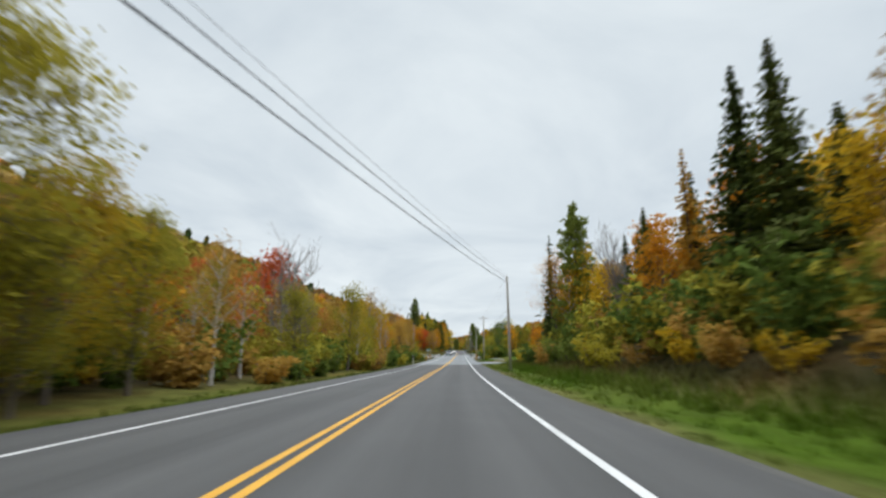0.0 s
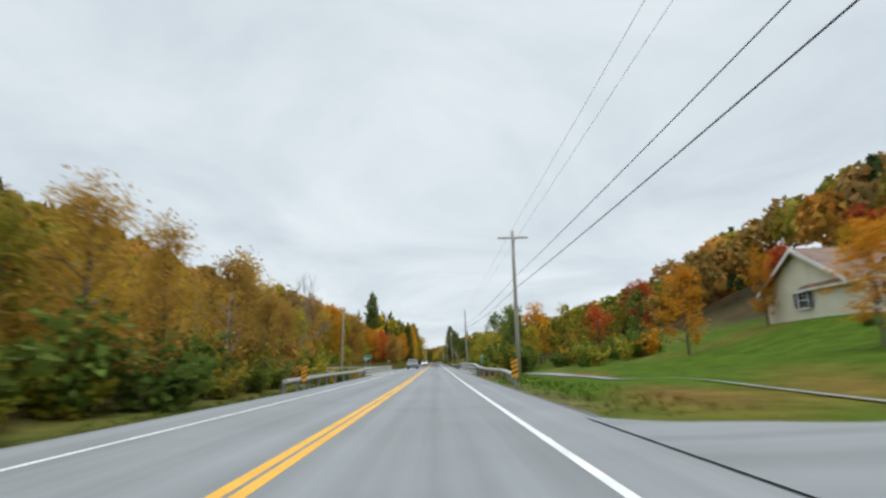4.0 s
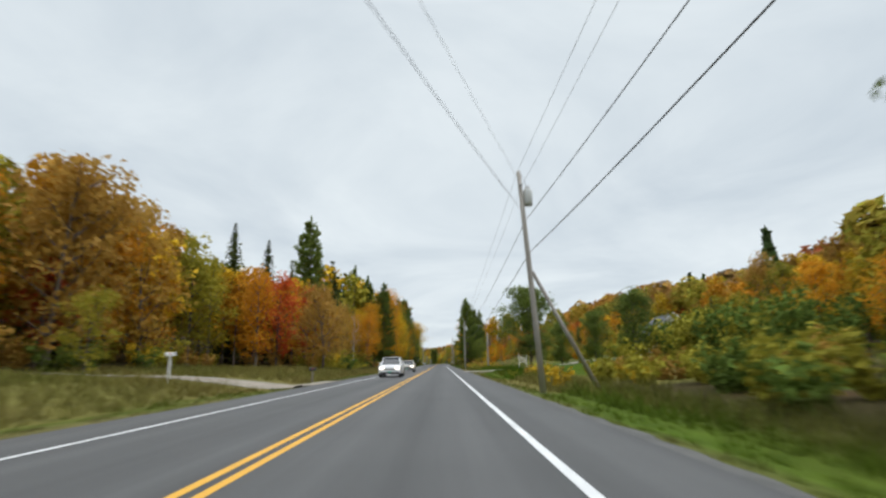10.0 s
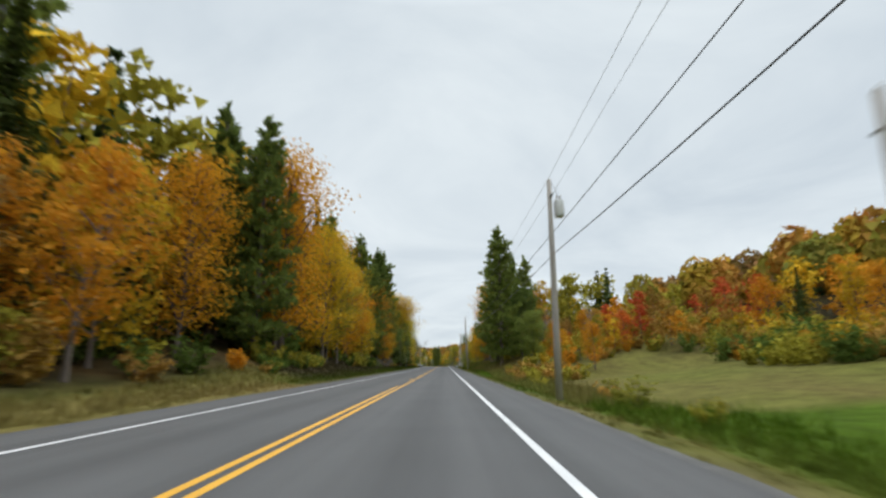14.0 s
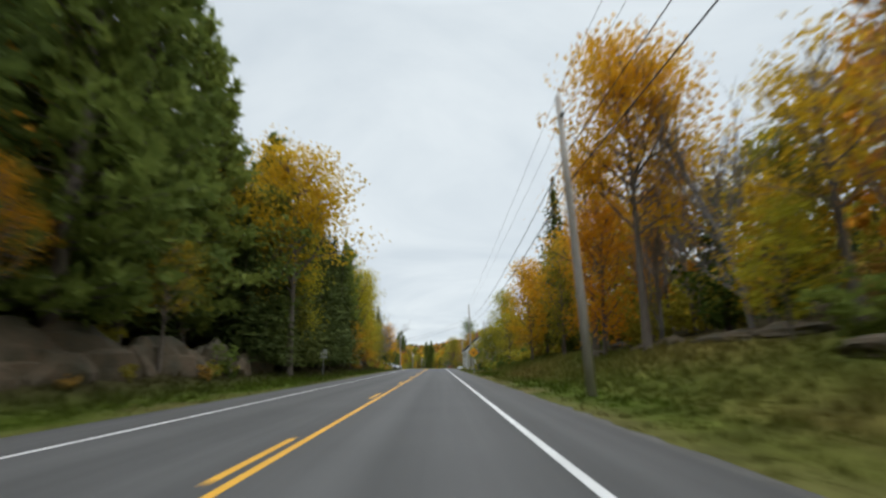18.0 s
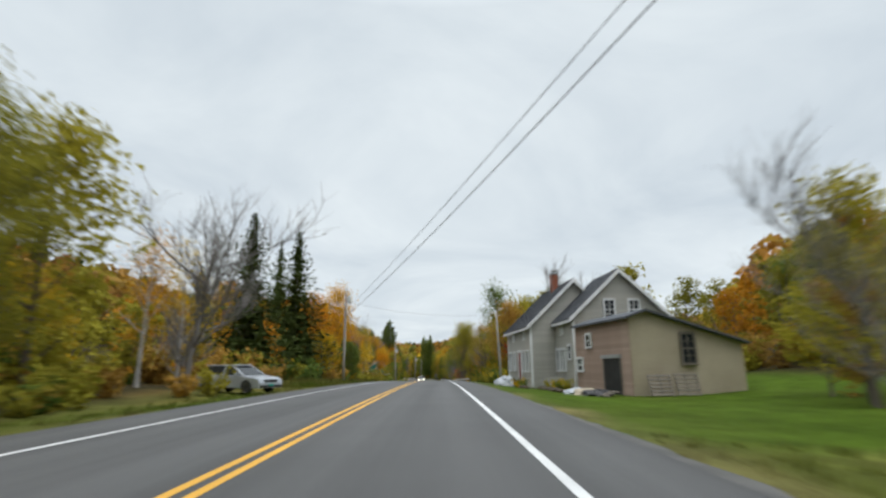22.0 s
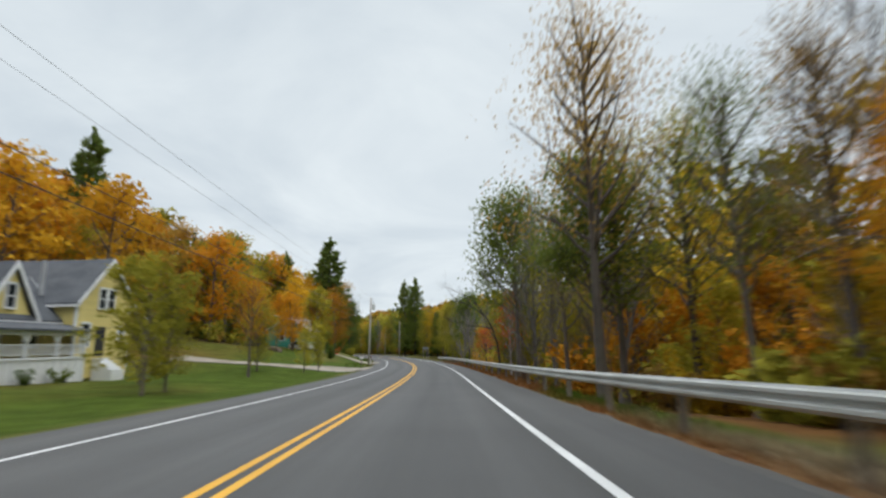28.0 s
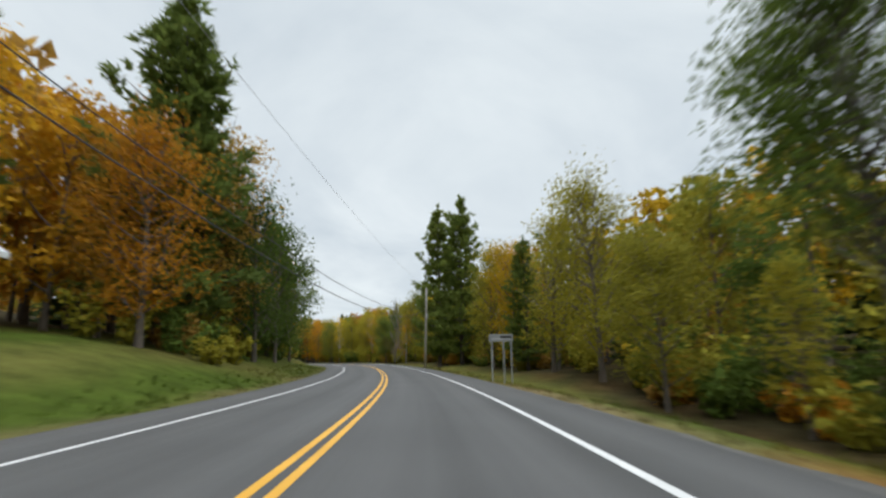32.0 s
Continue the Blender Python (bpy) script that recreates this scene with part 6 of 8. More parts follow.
def span(p, q, at_p, at_q):
    if at_p != 506.3:
        wire(hook(p, 0, -0.12), hook(q, 0, -0.12), 0.3, 0.008, "thin_wire", "thin bare overhead wire between poles")
        wire(hook(p, 0.1, 0.8), hook(q, 0.1, 0.8), 0.3, 0.007, "thin_wire", "thin bare overhead wire between poles")
    (a, b), (c, d) = CABLES.get(at_p, (2.8, 3.5)), CABLES.get(at_q, (2.8, 3.5))
    if at_p == -12:
        c, d = 0.25, 0.7
    wire(hook(p, 0.12, a), hook(q, 0.12, c), {186: 0.8, 253.5: 0.6, 427.5: 1.1}.get(at_p, 0.4), 0.0155, "wire", "black sagging overhead cable between poles")
    wire(hook(p, 0.16, b), hook(q, 0.16, d), {186: 0.9, 253.5: 1.1, 427.5: 1.2}.get(at_p, 0.45), 0.0195, "wire", "thick black overhead cable between poles")


run, feet = hold + hold_left, POLES + LEFT_POLES
for i in range(len(run) - 1):
    span(run[i], run[i + 1], feet[i][0], feet[i + 1][0])
wire(hook(lone[0], 0, 3.7), hook(hold[4], 0, 2.2), 1.2, 0.012, "wire", "black overhead cable across the road")
wire(hook(lone[0], 0, 0.6), hook(hold[4], 0, 0.5), 1.0, 0.008, "thin_wire", "thin overhead wire across the road")
wire(hook(hold_left[2], 0.1, 2.8), hook(lone[3], 0, 2.2), 3.0, 0.0155, "wire", "black sagging overhead cable between poles")
wire(hook(hold_left[2], 0.14, 3.4), hook(lone[3], 0, 2.7), 3.1, 0.0195, "wire", "thick black overhead cable between poles")
wire(hook(hold_left[2], 0, -0.1), hook(lone[3], 0, -0.1), 1.2, 0.008, "thin_wire", "thin bare overhead wire between poles")
wire(hook(hold_left[0], 0, 1.6), hook(lone[2], 0, 0.4), 0.8, 0.01, "wire", "black service cable across the road")


# ---------------------------------------------------------------- guard rails and bridge rails
def along(points, s):
    return float(np.interp(s, [p[0] for p in points], [p[1] for p in points]))


def rail_line(points, h, step=1.0):
    """Points (station, offset) of a rail; h: its height, or heights by station."""
    s0, s1 = points[0][0], points[-1][0]
    n = max(2, round((s1 - s0) / step))
    spots = [s0 + (s1 - s0) * i / n for i in range(n + 1)]
    return [at(s, along(points, s), along(h, s) if isinstance(h, list) else h) for s in spots]


def beam(points, h, outline, side):
    """A rail of constant outline (across, up) that follows the road; side: which way its face looks."""
    line_, rows_ = rail_line(points, h), []
    for i, p in enumerate(line_):
        d = (line_[min(i + 1, len(line_) - 1)] - line_[max(i - 1, 0)]).normalized()
        across = Vector((d.y, -d.x, 0)).normalized() * side
        rows_.append([p + across * a + Vector((0, 0, b)) for a, b in outline])
    g = Geo()
    g.ribbon([[*r, r[0]] for r in rows_])
    n = len(outline) + 1
    g.f += [tuple(range(n - 1)), tuple(len(g.v) - n + k for k in range(n - 2, -1, -1))]
    return g


W_BEAM = [(0.0, -0.155), (0.02, -0.12), (0.08, -0.1), (0.08, -0.055), (0.015, -0.02), (0.015, 0.02), (0.08, 0.055), (0.08, 0.1), (0.02, 0.12), (0.0, 0.155), (-0.008, 0.15), (-0.008, -0.15)]
BOX = [(-0.07, -0.085), (0.07, -0.085), (0.09, -0.065), (0.09, 0.065), (0.07, 0.085), (-0.07, 0.085)]
TUBE = [(-0.08, -0.07), (-0.05, -0.1), (0.05, -0.1), (0.085, -0.065), (0.095, 0.0), (0.085, 0.065), (0.05, 0.1), (-0.05, 0.1), (-0.08, 0.07)]
SMALL = [(-0.05, -0.06), (0.05, -0.06), (0.065, -0.045), (0.065, 0.045), (0.05, 0.06), (-0.05, 0.06)]


def guard_rail(points, side, rails, posts, label, post_top, gap=1.9):
    ob = thing("guard_rail", Matrix.Identity(4), label, "guard rail", "guard rails")
    for h, outline in rails:
        part("rail", beam(points, h, outline, side), "galv", ob)
    s = points[0][0] + 0.4
    shape = Geo()
    shape.prism([(-0.07, -0.05), (0.07, -0.05), (0.07, -0.038), (0.01, -0.038), (0.01, 0.038), (0.07, 0.038), (0.07, 0.05), (-0.07, 0.05), (-0.07, 0.038), (-0.01, 0.038), (-0.01, -0.038), (-0.07, -0.038)], -0.9, post_top, "z")
    mesh_ = shape.mesh("post", posts)
    while s < points[-1][0]:
        p = part("post", mesh_, None, ob)
        p.matrix_basis = Matrix.Translation(at(s, along(points, s) - side * 0.13, 0)) @ Matrix.Rotation(line(s)[3], 4, "Z")
        s += gap
    return ob


BRIDGE_R = [(146, 6.1), (178, 6.0)]
BRIDGE_L = [(146, -5.5), (160, -5.35), (171.8, -5.0)]
three = [(0.9, TUBE), (0.55, TUBE), (0.22, SMALL)]
guard_rail(BRIDGE_R, -1, three, "post_steel", "galvanised three-rail bridge railing on steel posts", 0.95, 2.4)
guard_rail(BRIDGE_L, 1, [(0.78, BOX), (0.5, BOX), (0.24, SMALL)], "post_steel", "galvanised three-rail bridge railing on steel posts", 0.85, 2.4)
guard_rail([(118, 5.9), (130, 6.9), (146, 6.1)], -1, [([(118, 0.52), (138, 0.54), (143, 0.62), (146, 0.86)], TUBE)], "post_steel", "galvanised box-beam guard rail flared beside the bridge approach", 0.56, 3.2)
guard_rail([(178, 6.0), (192, 5.5), (202, 5.15)], -1, [([(178, 0.88), (186, 0.7), (202, 0.6)], BOX)], "post_steel", "galvanised box-beam guard rail leaving the bridge", 0.6, 3.2)
guard_rail([(116, -5.2), (130, -5.9), (146, -5.5)], 1, [([(116, 0.56), (140, 0.62), (146, 0.76)], BOX)], "post_steel", "galvanised box-beam guard rail on the bridge approach", 0.56, 3.2)
guard_rail([(616.5, 9.0), (624, 7.9), (632, 7.0), (642, 6.35), (655, 6.1), (715, 5.95), (729.5, 5.4)], -1, [(0.62, W_BEAM)], "old_wood", "weathered corrugated guard rail above leaf litter", 0.66, 3.81)
g = Geo()
g.ribbon([[at(s, x, u) for x, u in ((5.5, -0.05), (5.82, -0.02), (5.86, 0.07), (6.12, 0.08), (6.16, -1.6))] for s in np.arange(146, 178.5, 1.5)])
g.f += [(0, 1, 2, 3, 4)]
tagged(new("bridge_kerb", g.mesh("bridge_kerb", "concrete")), "pale weathered concrete bridge kerb under the railing", "kerb", kind="structure")
g = Geo()
g.ribbon([[at(s, -x, u) for x, u in ((4.75, -0.03), (4.85, 0.12), (5.6, 0.14), (5.65, -1.6))] for s in np.arange(146, 172.5, 1.5)])
g.f += [(0, 1, 2, 3)]
tagged(new("bridge_kerb", g.mesh("bridge_kerb", "concrete")), "pale weathered concrete bridge kerb under the railing", "kerb", kind="structure")
# the rail along the side road
ob = thing("guard_rail", Matrix.Identity(4), "galvanised box-beam guard rail along the side road", "guard rail", "guard rails")
pts = [at(173.2, -7.5, 0.72), at(172.6, -13, 0.78), at(171.5, -19, 0.85), at(169, -26, 1.0), at(165, -34, 1.6)]
g = Geo()
g.tube(pts, 0.1, 4)
part("rail", g, "galv", ob)
for p in pts:
    g = Geo()
    g.box((p.x - 0.06, p.y - 0.07, p.z - 1.6), (p.x + 0.06, p.y + 0.07, p.z))
    part("post", g, "post_steel", ob)


# ---------------------------------------------------------------- paved and gravel side ways
def side_way(name, material, rows_, label, lift=0.03):
    """rows: offset from the road, station of the middle, width. It follows the ground."""
    xs = np.linspace(0, len(rows_) - 1, (len(rows_) - 1) * 8 + 1)
    lats, mids, wide = [np.interp(xs, range(len(rows_)), [r[i] for r in rows_]) for i in range(3)]
    g, uv = Geo(), []
    rr = []
    for la, mi, w in zip(lats, mids, wide):
        row = []
        for k in range(9):
            s = mi + w * (k / 8 - 0.5) + (0.22 * noise.noise(Vector((la * 0.8, k * 3.0, 0))) if k in (0, 8) else 0)
            d = abs(la)
            z = max(ground_up(s, la), ground_up(s + 0.8, la), ground_up(s - 0.8, la)) + lift if d > 6.2 else 0.012 - 0.01 * (d - 5)
            row.append(at(s, la, z))
            uv.append((s, la))
        rr.append(row)
    g.ribbon(rr)
    me = g.mesh(name, material, smooth=True)
    layer = me.uv_layers.new(name="UVMap")
    layer.data.foreach_set("uv", np.array([uv[l.vertex_index] for l in me.loops]).ravel())
    tagged(new(name, me), label, "driveway", kind="structure")


side_way("driveway", "asphalt_light", [(5.0, 93, 18), (6.5, 93.2, 15), (9, 94.5, 10), (13, 97.0, 6.5), (18, 98.5, 5), (22, 98.6, 4.6), (26, 98, 4.6)], "pale asphalt driveway curving up to the ranch house")
side_way("driveway", "asphalt_light", [(12, 98, 5), (12.4, 104, 6), (12.7, 112, 6), (12.6, 120, 6), (11.5, 128, 6), (9.5, 136, 5)], "pale asphalt loop drive round a strip of lawn", 0.05)
side_way("side_road", "asphalt_light", [(-4.9, 184.5, 24), (-7, 184.5, 20), (-10, 184.5, 15), (-14, 185, 11), (-20, 186, 8), (-30, 188, 7), (-45, 190, 7)], "pale asphalt side road opening off the road")
side_way("driveway", "drive", [(5.0, 293.5, 9), (7, 293.8, 5), (10, 295, 3.4), (16, 297, 3), (24, 301, 3), (34, 306, 3)], "pale gravel driveway across the lawn")
side_way("driveway", "drive", [(-5.0, 262, 8), (-8, 262, 5), (-14, 262, 3.6), (-24, 262.5, 3.4)], "gravel drive across the meadow")
side_way("driveway", "drive", [(-5.0, 697.5, 12), (-7.5, 697, 9.5), (-11, 695.5, 7.5), (-16, 693, 6.5), (-24, 691, 6)], "pale gravel drive between lawns")
side_way("driveway", "drive", [(-4.9, 729, 13), (-7, 729.7, 9.5), (-10, 731.2, 7), (-12.5, 732.5, 6.5), (-15.2, 733.5, 7)], "pale gravel drive up to the teal house")

# seams, sealed cracks and wear in the surface
wear = thing("road_seal", Matrix.Identity(4), "dark tar seals and joints across the asphalt", "road marking", kind="structure")


def seam(s, lat0, lat1, width, bow=0.0, skew=0.0, material="tar"):
    n = 24
    rows_ = []
    for i in range(n + 1):
        x = lat0 + (lat1 - lat0) * i / n
        w = width * (0.8 + 0.5 * noise.noise(Vector((x * 1.3, s, 0))))
        y = s + skew * x + bow * x * x + 0.05 * noise.noise(Vector((x, s, 4)))
        rows_.append([at(y - w / 2, x, 0.0015), at(y + w / 2, x, 0.0015)])
    g_ = Geo()
    g_.ribbon(rows_)
    part("seal", g_, material, wear)


seam(146.3, -5.0, 5.9, 0.6, 0.004, 0.03)
seam(177.5, -5.2, 5.2, 0.22, 0.01, -0.05)
seam(181.5, -6.0, 3.0, 0.1, 0.05, -0.5)
seam(SEAM_A, -5.2, 5.2, 0.12, 0.0, 0.02)
seam(SEAM_B, -5.2, 5.2, 0.35, 0.0, 0.0, "asphalt_dark")
for k, (s0, s1, x0, x1) in enumerate(((196, 210, 0.9, 1.3), (203, 212.5, 1.9, 1.7), (176, 192, 1.0, 0.4), (207, 212.5, 2.9, 2.7), (168, 176, 1.6, 1.9))):
    rows_ = []
    for i in range(20):
        t = i / 19
        s, x = s0 + (s1 - s0) * t, x0 + (x1 - x0) * t + 0.25 * noise.noise(Vector((t * 4, k, 0)))
        w = 0.013 + 0.014 * noise.noise(Vector((t * 9, k, 2)))
        rows_.append([at(s, x - w, 0.0017), at(s, x + w, 0.0017)])
    g = Geo()
    g.ribbon(rows_)
    part("seal", g, "tar", wear)


# ---------------------------------------------------------------- buildings
def window(parent, m, w, h, panes=(2, 2), frame_="trim", trim_w=0.11, sill=True, shutters=""):
    """A window in a wall: m puts x along the wall, y into the house, z up; the origin is the middle of its foot."""
    m = m @ Matrix.Translation((0, -0.055, 0))
    g = Geo()
    for x0, x1, z0, z1 in ((-w / 2 - trim_w, -w / 2, -0.02, h + trim_w), (w / 2, w / 2 + trim_w, -0.02, h + trim_w), (-w / 2, w / 2, h, h + trim_w * 1.3), (-w / 2, w / 2, -0.06, 0.02)):
        g.box((x0, -0.05, z0), (x1, 0.04, z1), m)
    win = part("window", g, frame_, parent)
    g = Geo()
    g.box((-w / 2, 0.02, 0), (w / 2, 0.035, h), m)
    part("pane", g, "glass", win)
    g = Geo()
    for k in range(1, panes[0]):
        x = -w / 2 + w * k / panes[0]
        g.box((x - 0.018, -0.01, 0), (x + 0.018, 0.02, h), m)
    for k in range(1, panes[1]):
        z, t = h * k / panes[1], 0.035 if 2 * k == panes[1] else 0.016
        g.box((-w / 2, -0.016 if 2 * k == panes[1] else -0.008, z - t), (w / 2, 0.019, z + t), m)
    if g.v:
        part("glazing_bar", g, frame_, win)
    if sill:
        g = Geo()
        g.box((-w / 2 - trim_w - 0.04, -0.1, -0.1), (w / 2 + trim_w + 0.04, -0.0, -0.045), m)
        part("sill", g, frame_, win)
    if shutters:
        for side in (-1, 1):
            g = Geo()
            x = side * (w / 2 + trim_w + 0.2)
            g.box((x - 0.18, -0.045, 0), (x + 0.18, -0.003, h), m)
            for k in range(9):
                z = h * (k + 0.5) / 9.0
                g.box((x - 0.14, -0.06, z - 0.03), (x + 0.14, -0.04, z + 0.02), m)
            part("shutter", g, shutters, win)
    return win


def boards(parent, m, length, height, material, course=0.14, gable=None):
    """Lapped boards on a wall, one object a course. gable: (ridge height over the wall's top) to go up into a gable."""
    shared = {}
    n = int(height / course)
    for k in range(n + (int(gable / course) if gable else 0)):
        z = k * course
        half = length / 2 if z <= height else (length / 2) * max(0.0, 1 - (z - height) / gable)
        if half < 0.15:
            break
        key = round(half, 3)
        if key not in shared:
            g = Geo()
            g.add([(-half, -0.028, 0), (half, -0.028, 0), (half, -0.006, course), (-half, -0.006, course), (-half, 0, 0), (half, 0, 0)], [(0, 1, 2, 3), (0, 4, 5, 1)])
            shared[key] = g.mesh("board", material)
        b = part("board", shared[key], None, parent)
        b.matrix_basis = m @ Matrix.Translation((0, 0, z))


def gable_block(parent, x0, x1, y0, y1, eave, ridge, wall, roof, base=-0.6, over=0.35, thick=0.14, axis="y", standing=0.45, fascia="trim"):
    """Walls with two gables and a pitched roof whose ridge runs along the axis."""
    g = Geo()
    if axis == "y":
        xm = (x0 + x1) / 2
        g.prism([(x0, base), (x1, base), (x1, eave), (xm, ridge - 0.12), (x0, eave)], y0, y1, "y")
    else:
        ym = (y0 + y1) / 2
        g.prism([(y0, base), (y1, base), (y1, eave), (ym, ridge - 0.12), (y0, eave)], x0, x1, "x")
    body = part("wall", g, wall, parent)
    for side in (-1, 1):
        g, ribs, edge = Geo(), Geo(), Geo()
        if axis == "y":
            xm, half = (x0 + x1) / 2, (x1 - x0) / 2
            slope = (ridge - eave) / half
            xe, ze = xm + side * (half + over), eave - slope * over
            a, b = y0 - over, y1 + over
            g.prism([(xm, ridge), (xe, ze), (xe, ze + thick), (xm, ridge + thick)][::side], a, b, "y")
            y = a + 0.1
            while y < b and standing:
                ribs.prism([(xm, ridge + thick), (xe, ze + thick), (xe, ze + thick + 0.04), (xm, ridge + thick + 0.04)][::side], y, y + 0.03, "y")
                y += standing
            for yy in (a - 0.03, b - 0.01):
                edge.prism([(xm, ridge - 0.18), (xe, ze - 0.16), (xe, ze + thick + 0.01), (xm, ridge + thick + 0.01)][::side], yy, yy + 0.04, "y")
            edge.box((min(xe, xe + side * 0.03), a, ze - 0.14), (max(xe, xe + side * 0.03), b, ze + 0.03))
        else:
            ym, half = (y0 + y1) / 2, (y1 - y0) / 2
            slope = (ridge - eave) / half
            ye, ze = ym + side * (half + over), eave - slope * over
            a, b = x0 - over, x1 + over
            g.prism([(ym, ridge), (ye, ze), (ye, ze + thick), (ym, ridge + thick)][::side], a, b, "x")
            x = a + 0.1
            while x < b and standing:
                ribs.prism([(ym, ridge + thick), (ye, ze + thick), (ye, ze + thick + 0.04), (ym, ridge + thick + 0.04)][::side], x, x + 0.03, "x")
                x += standing
            for xx in (a - 0.03, b - 0.01):
                edge.prism([(ym, ridge - 0.18), (ye, ze - 0.16), (ye, ze + thick + 0.01), (ym, ridge + thick + 0.01)][::side], xx, xx + 0.04, "x")
            edge.box((a, min(ye, ye + side * 0.03), ze - 0.14), (b, max(ye, ye + side * 0.03), ze + 0.03))
        r = part("roof", g, roof, parent)
        if ribs.v:
            part("seam", ribs, roof, r, "raised metal roof seams")
        part("fascia", edge, fascia, r)
    return body


def facing(x, y, z, turn):
    """A wall pose: turn 0 looks along -y (towards the near end of the road), 90 looks along +x, -90 along -x."""
    return Matrix.Translation((x, y, z)) @ Matrix.Rotation(radians(turn), 4, "Z")


def bricks(parent, x0, x1, y0, y1, z0, z1):
    """Courses of bricks round a chimney."""
    mesh_cache = {}
    z, k = z0, 0
    while z < z1 - 0.05:
        for face in range(4):
            a0, a1 = (x0, x1) if face in (0, 2) else (y0, y1)
            a = a0 + (0.0 if k % 2 else 0.1)
            while a < a1 - 0.06:
                b = min(a + 0.2, a1)
                key = (face, round(b - a, 2))
                if key not in mesh_cache:
                    g = Geo()
                    w = b - a - 0.012
                    g.box((0, -0.012, 0.006), (w, 0.02, 0.066)) if face in (0, 2) else g.box((-0.012, 0, 0.006), (0.02, w, 0.066))
                    mesh_cache[key] = g.mesh("brick", "brick")
                ob_ = part("brick", mesh_cache[key], None, parent)
                ob_.location = {0: (a, y0, z), 1: (x1 - 0.008, a, z), 2: (a, y1 - 0.008, z), 3: (x0, a, z)}[face]
                a += 0.2
        z += 0.072
        k += 1


def grey_farmhouse():
    m = spot(542.7, 9.5, 0, 3.4, grounded=False)
    ob = thing("farmhouse", m, "grey clapboard farmhouse with a black metal roof and brick chimney", "house")
    gz = -0.3
    # front block: x to the right of the road, y ahead
    gable_block(ob, 0, 7.2, 0.0, 9.0, 4.5, 7.95, "grey_board", "metal_roof", base=gz - 0.5)
    gable_block(ob, 2.0, 9.0, -4.4, -0.02, 4.7, 7.95, "grey_board", "metal_roof", base=gz - 0.5)
    # lapped boards on the walls that face the road and the near gables
    boards(ob, facing(-0.004, 4.5, gz, -90), 9.0, 4.7, "grey_board")
    boards(ob, facing(1.996, -2.21, gz, -90), 4.36, 4.95, "grey_board")
    boards(ob, facing(3.6, -0.006, gz, 0), 7.2, 4.8, "grey_board", gable=3.35)
    boards(ob, facing(5.5, -4.406, gz, 0), 7.0, 5.0, "grey_board", gable=3.15)
    g = Geo()
    for x, y in ((-0.05, -0.05), (-0.05, 8.88), (1.95, -4.45)):
        g = Geo()
        g.box((x, y, gz), (x + 0.17, y + 0.17, 4.3))
        part("corner_board", g, "trim", ob)
    # windows of the front block, low row then the row under the eaves
    for y in (0.9, 2.3, 5.9, 7.7):
        window(ob, facing(-0.03, y, 0.9, -90), 0.72, 1.5, (2, 6))
    for y in (1.9, 6.0):
        window(ob, facing(-0.03, y, 3.45, -90), 0.6, 0.55, (2, 2))
    d = Geo()
    d.box((-0.05, 3.45, gz + 0.55), (0.02, 4.35, 2.4))
    door = part("door", d, "door_red", ob, "dull red front door")
    g = Geo()
    for a, b in (((-0.09, 3.3, gz + 0.5), (-0.02, 3.45, 2.4)), ((-0.09, 4.35, gz + 0.5), (-0.02, 4.5, 2.4)), ((-0.11, 3.2, 2.4), (-0.02, 4.6, 2.6))):
        g.box(a, b)
    part("door_frame", g, "trim", door)
    # second block
    window(ob, facing(1.97, -0.6, 0.95, -90), 0.7, 1.5, (2, 6))
    for y in (-1.6, -2.25):
        window(ob, facing(1.97, y, 0.95, -90), 0.52, 1.5, (2, 6))
    window(ob, facing(1.97, -1.9, 3.6, -90), 0.5, 0.6, (2, 2))
    window(ob, facing(1.97, -3.55, 1.75, -90), 0.58, 0.9, (1, 2))
    for x in (4.7, 6.5):
        window(ob, facing(x, -4.43, 4.5, 0), 0.68, 1.3, (2, 4))
    # porch block with a plinth at the inner corner
    g = Geo()
    g.box((0.9, -1.4, gz), (1.99, -0.03, 0.4))
    part("plinth", g, "grey_board", ob)
    # chimney
    g = Geo()
    g.box((3.03, 3.73, 6.9), (3.57, 4.27, 9.12))
    ch = part("chimney", g, "mortar", ob, "red brick chimney with a metal cap")
    bricks(ch, 3.02, 3.58, 3.72, 4.28, 7.4, 9.12)
    g = Geo()
    g.box((2.95, 3.65, 9.12), (3.65, 4.35, 9.24))
    g.box((3.0, 3.7, 9.48), (3.6, 4.3, 9.53))
    for x in (3.05, 3.53):
        for y in (3.75, 4.23):
            g.box((x, y, 9.24), (x + 0.03, y + 0.03, 9.48))
    part("cap", g, "post_steel", ch)
    return ob


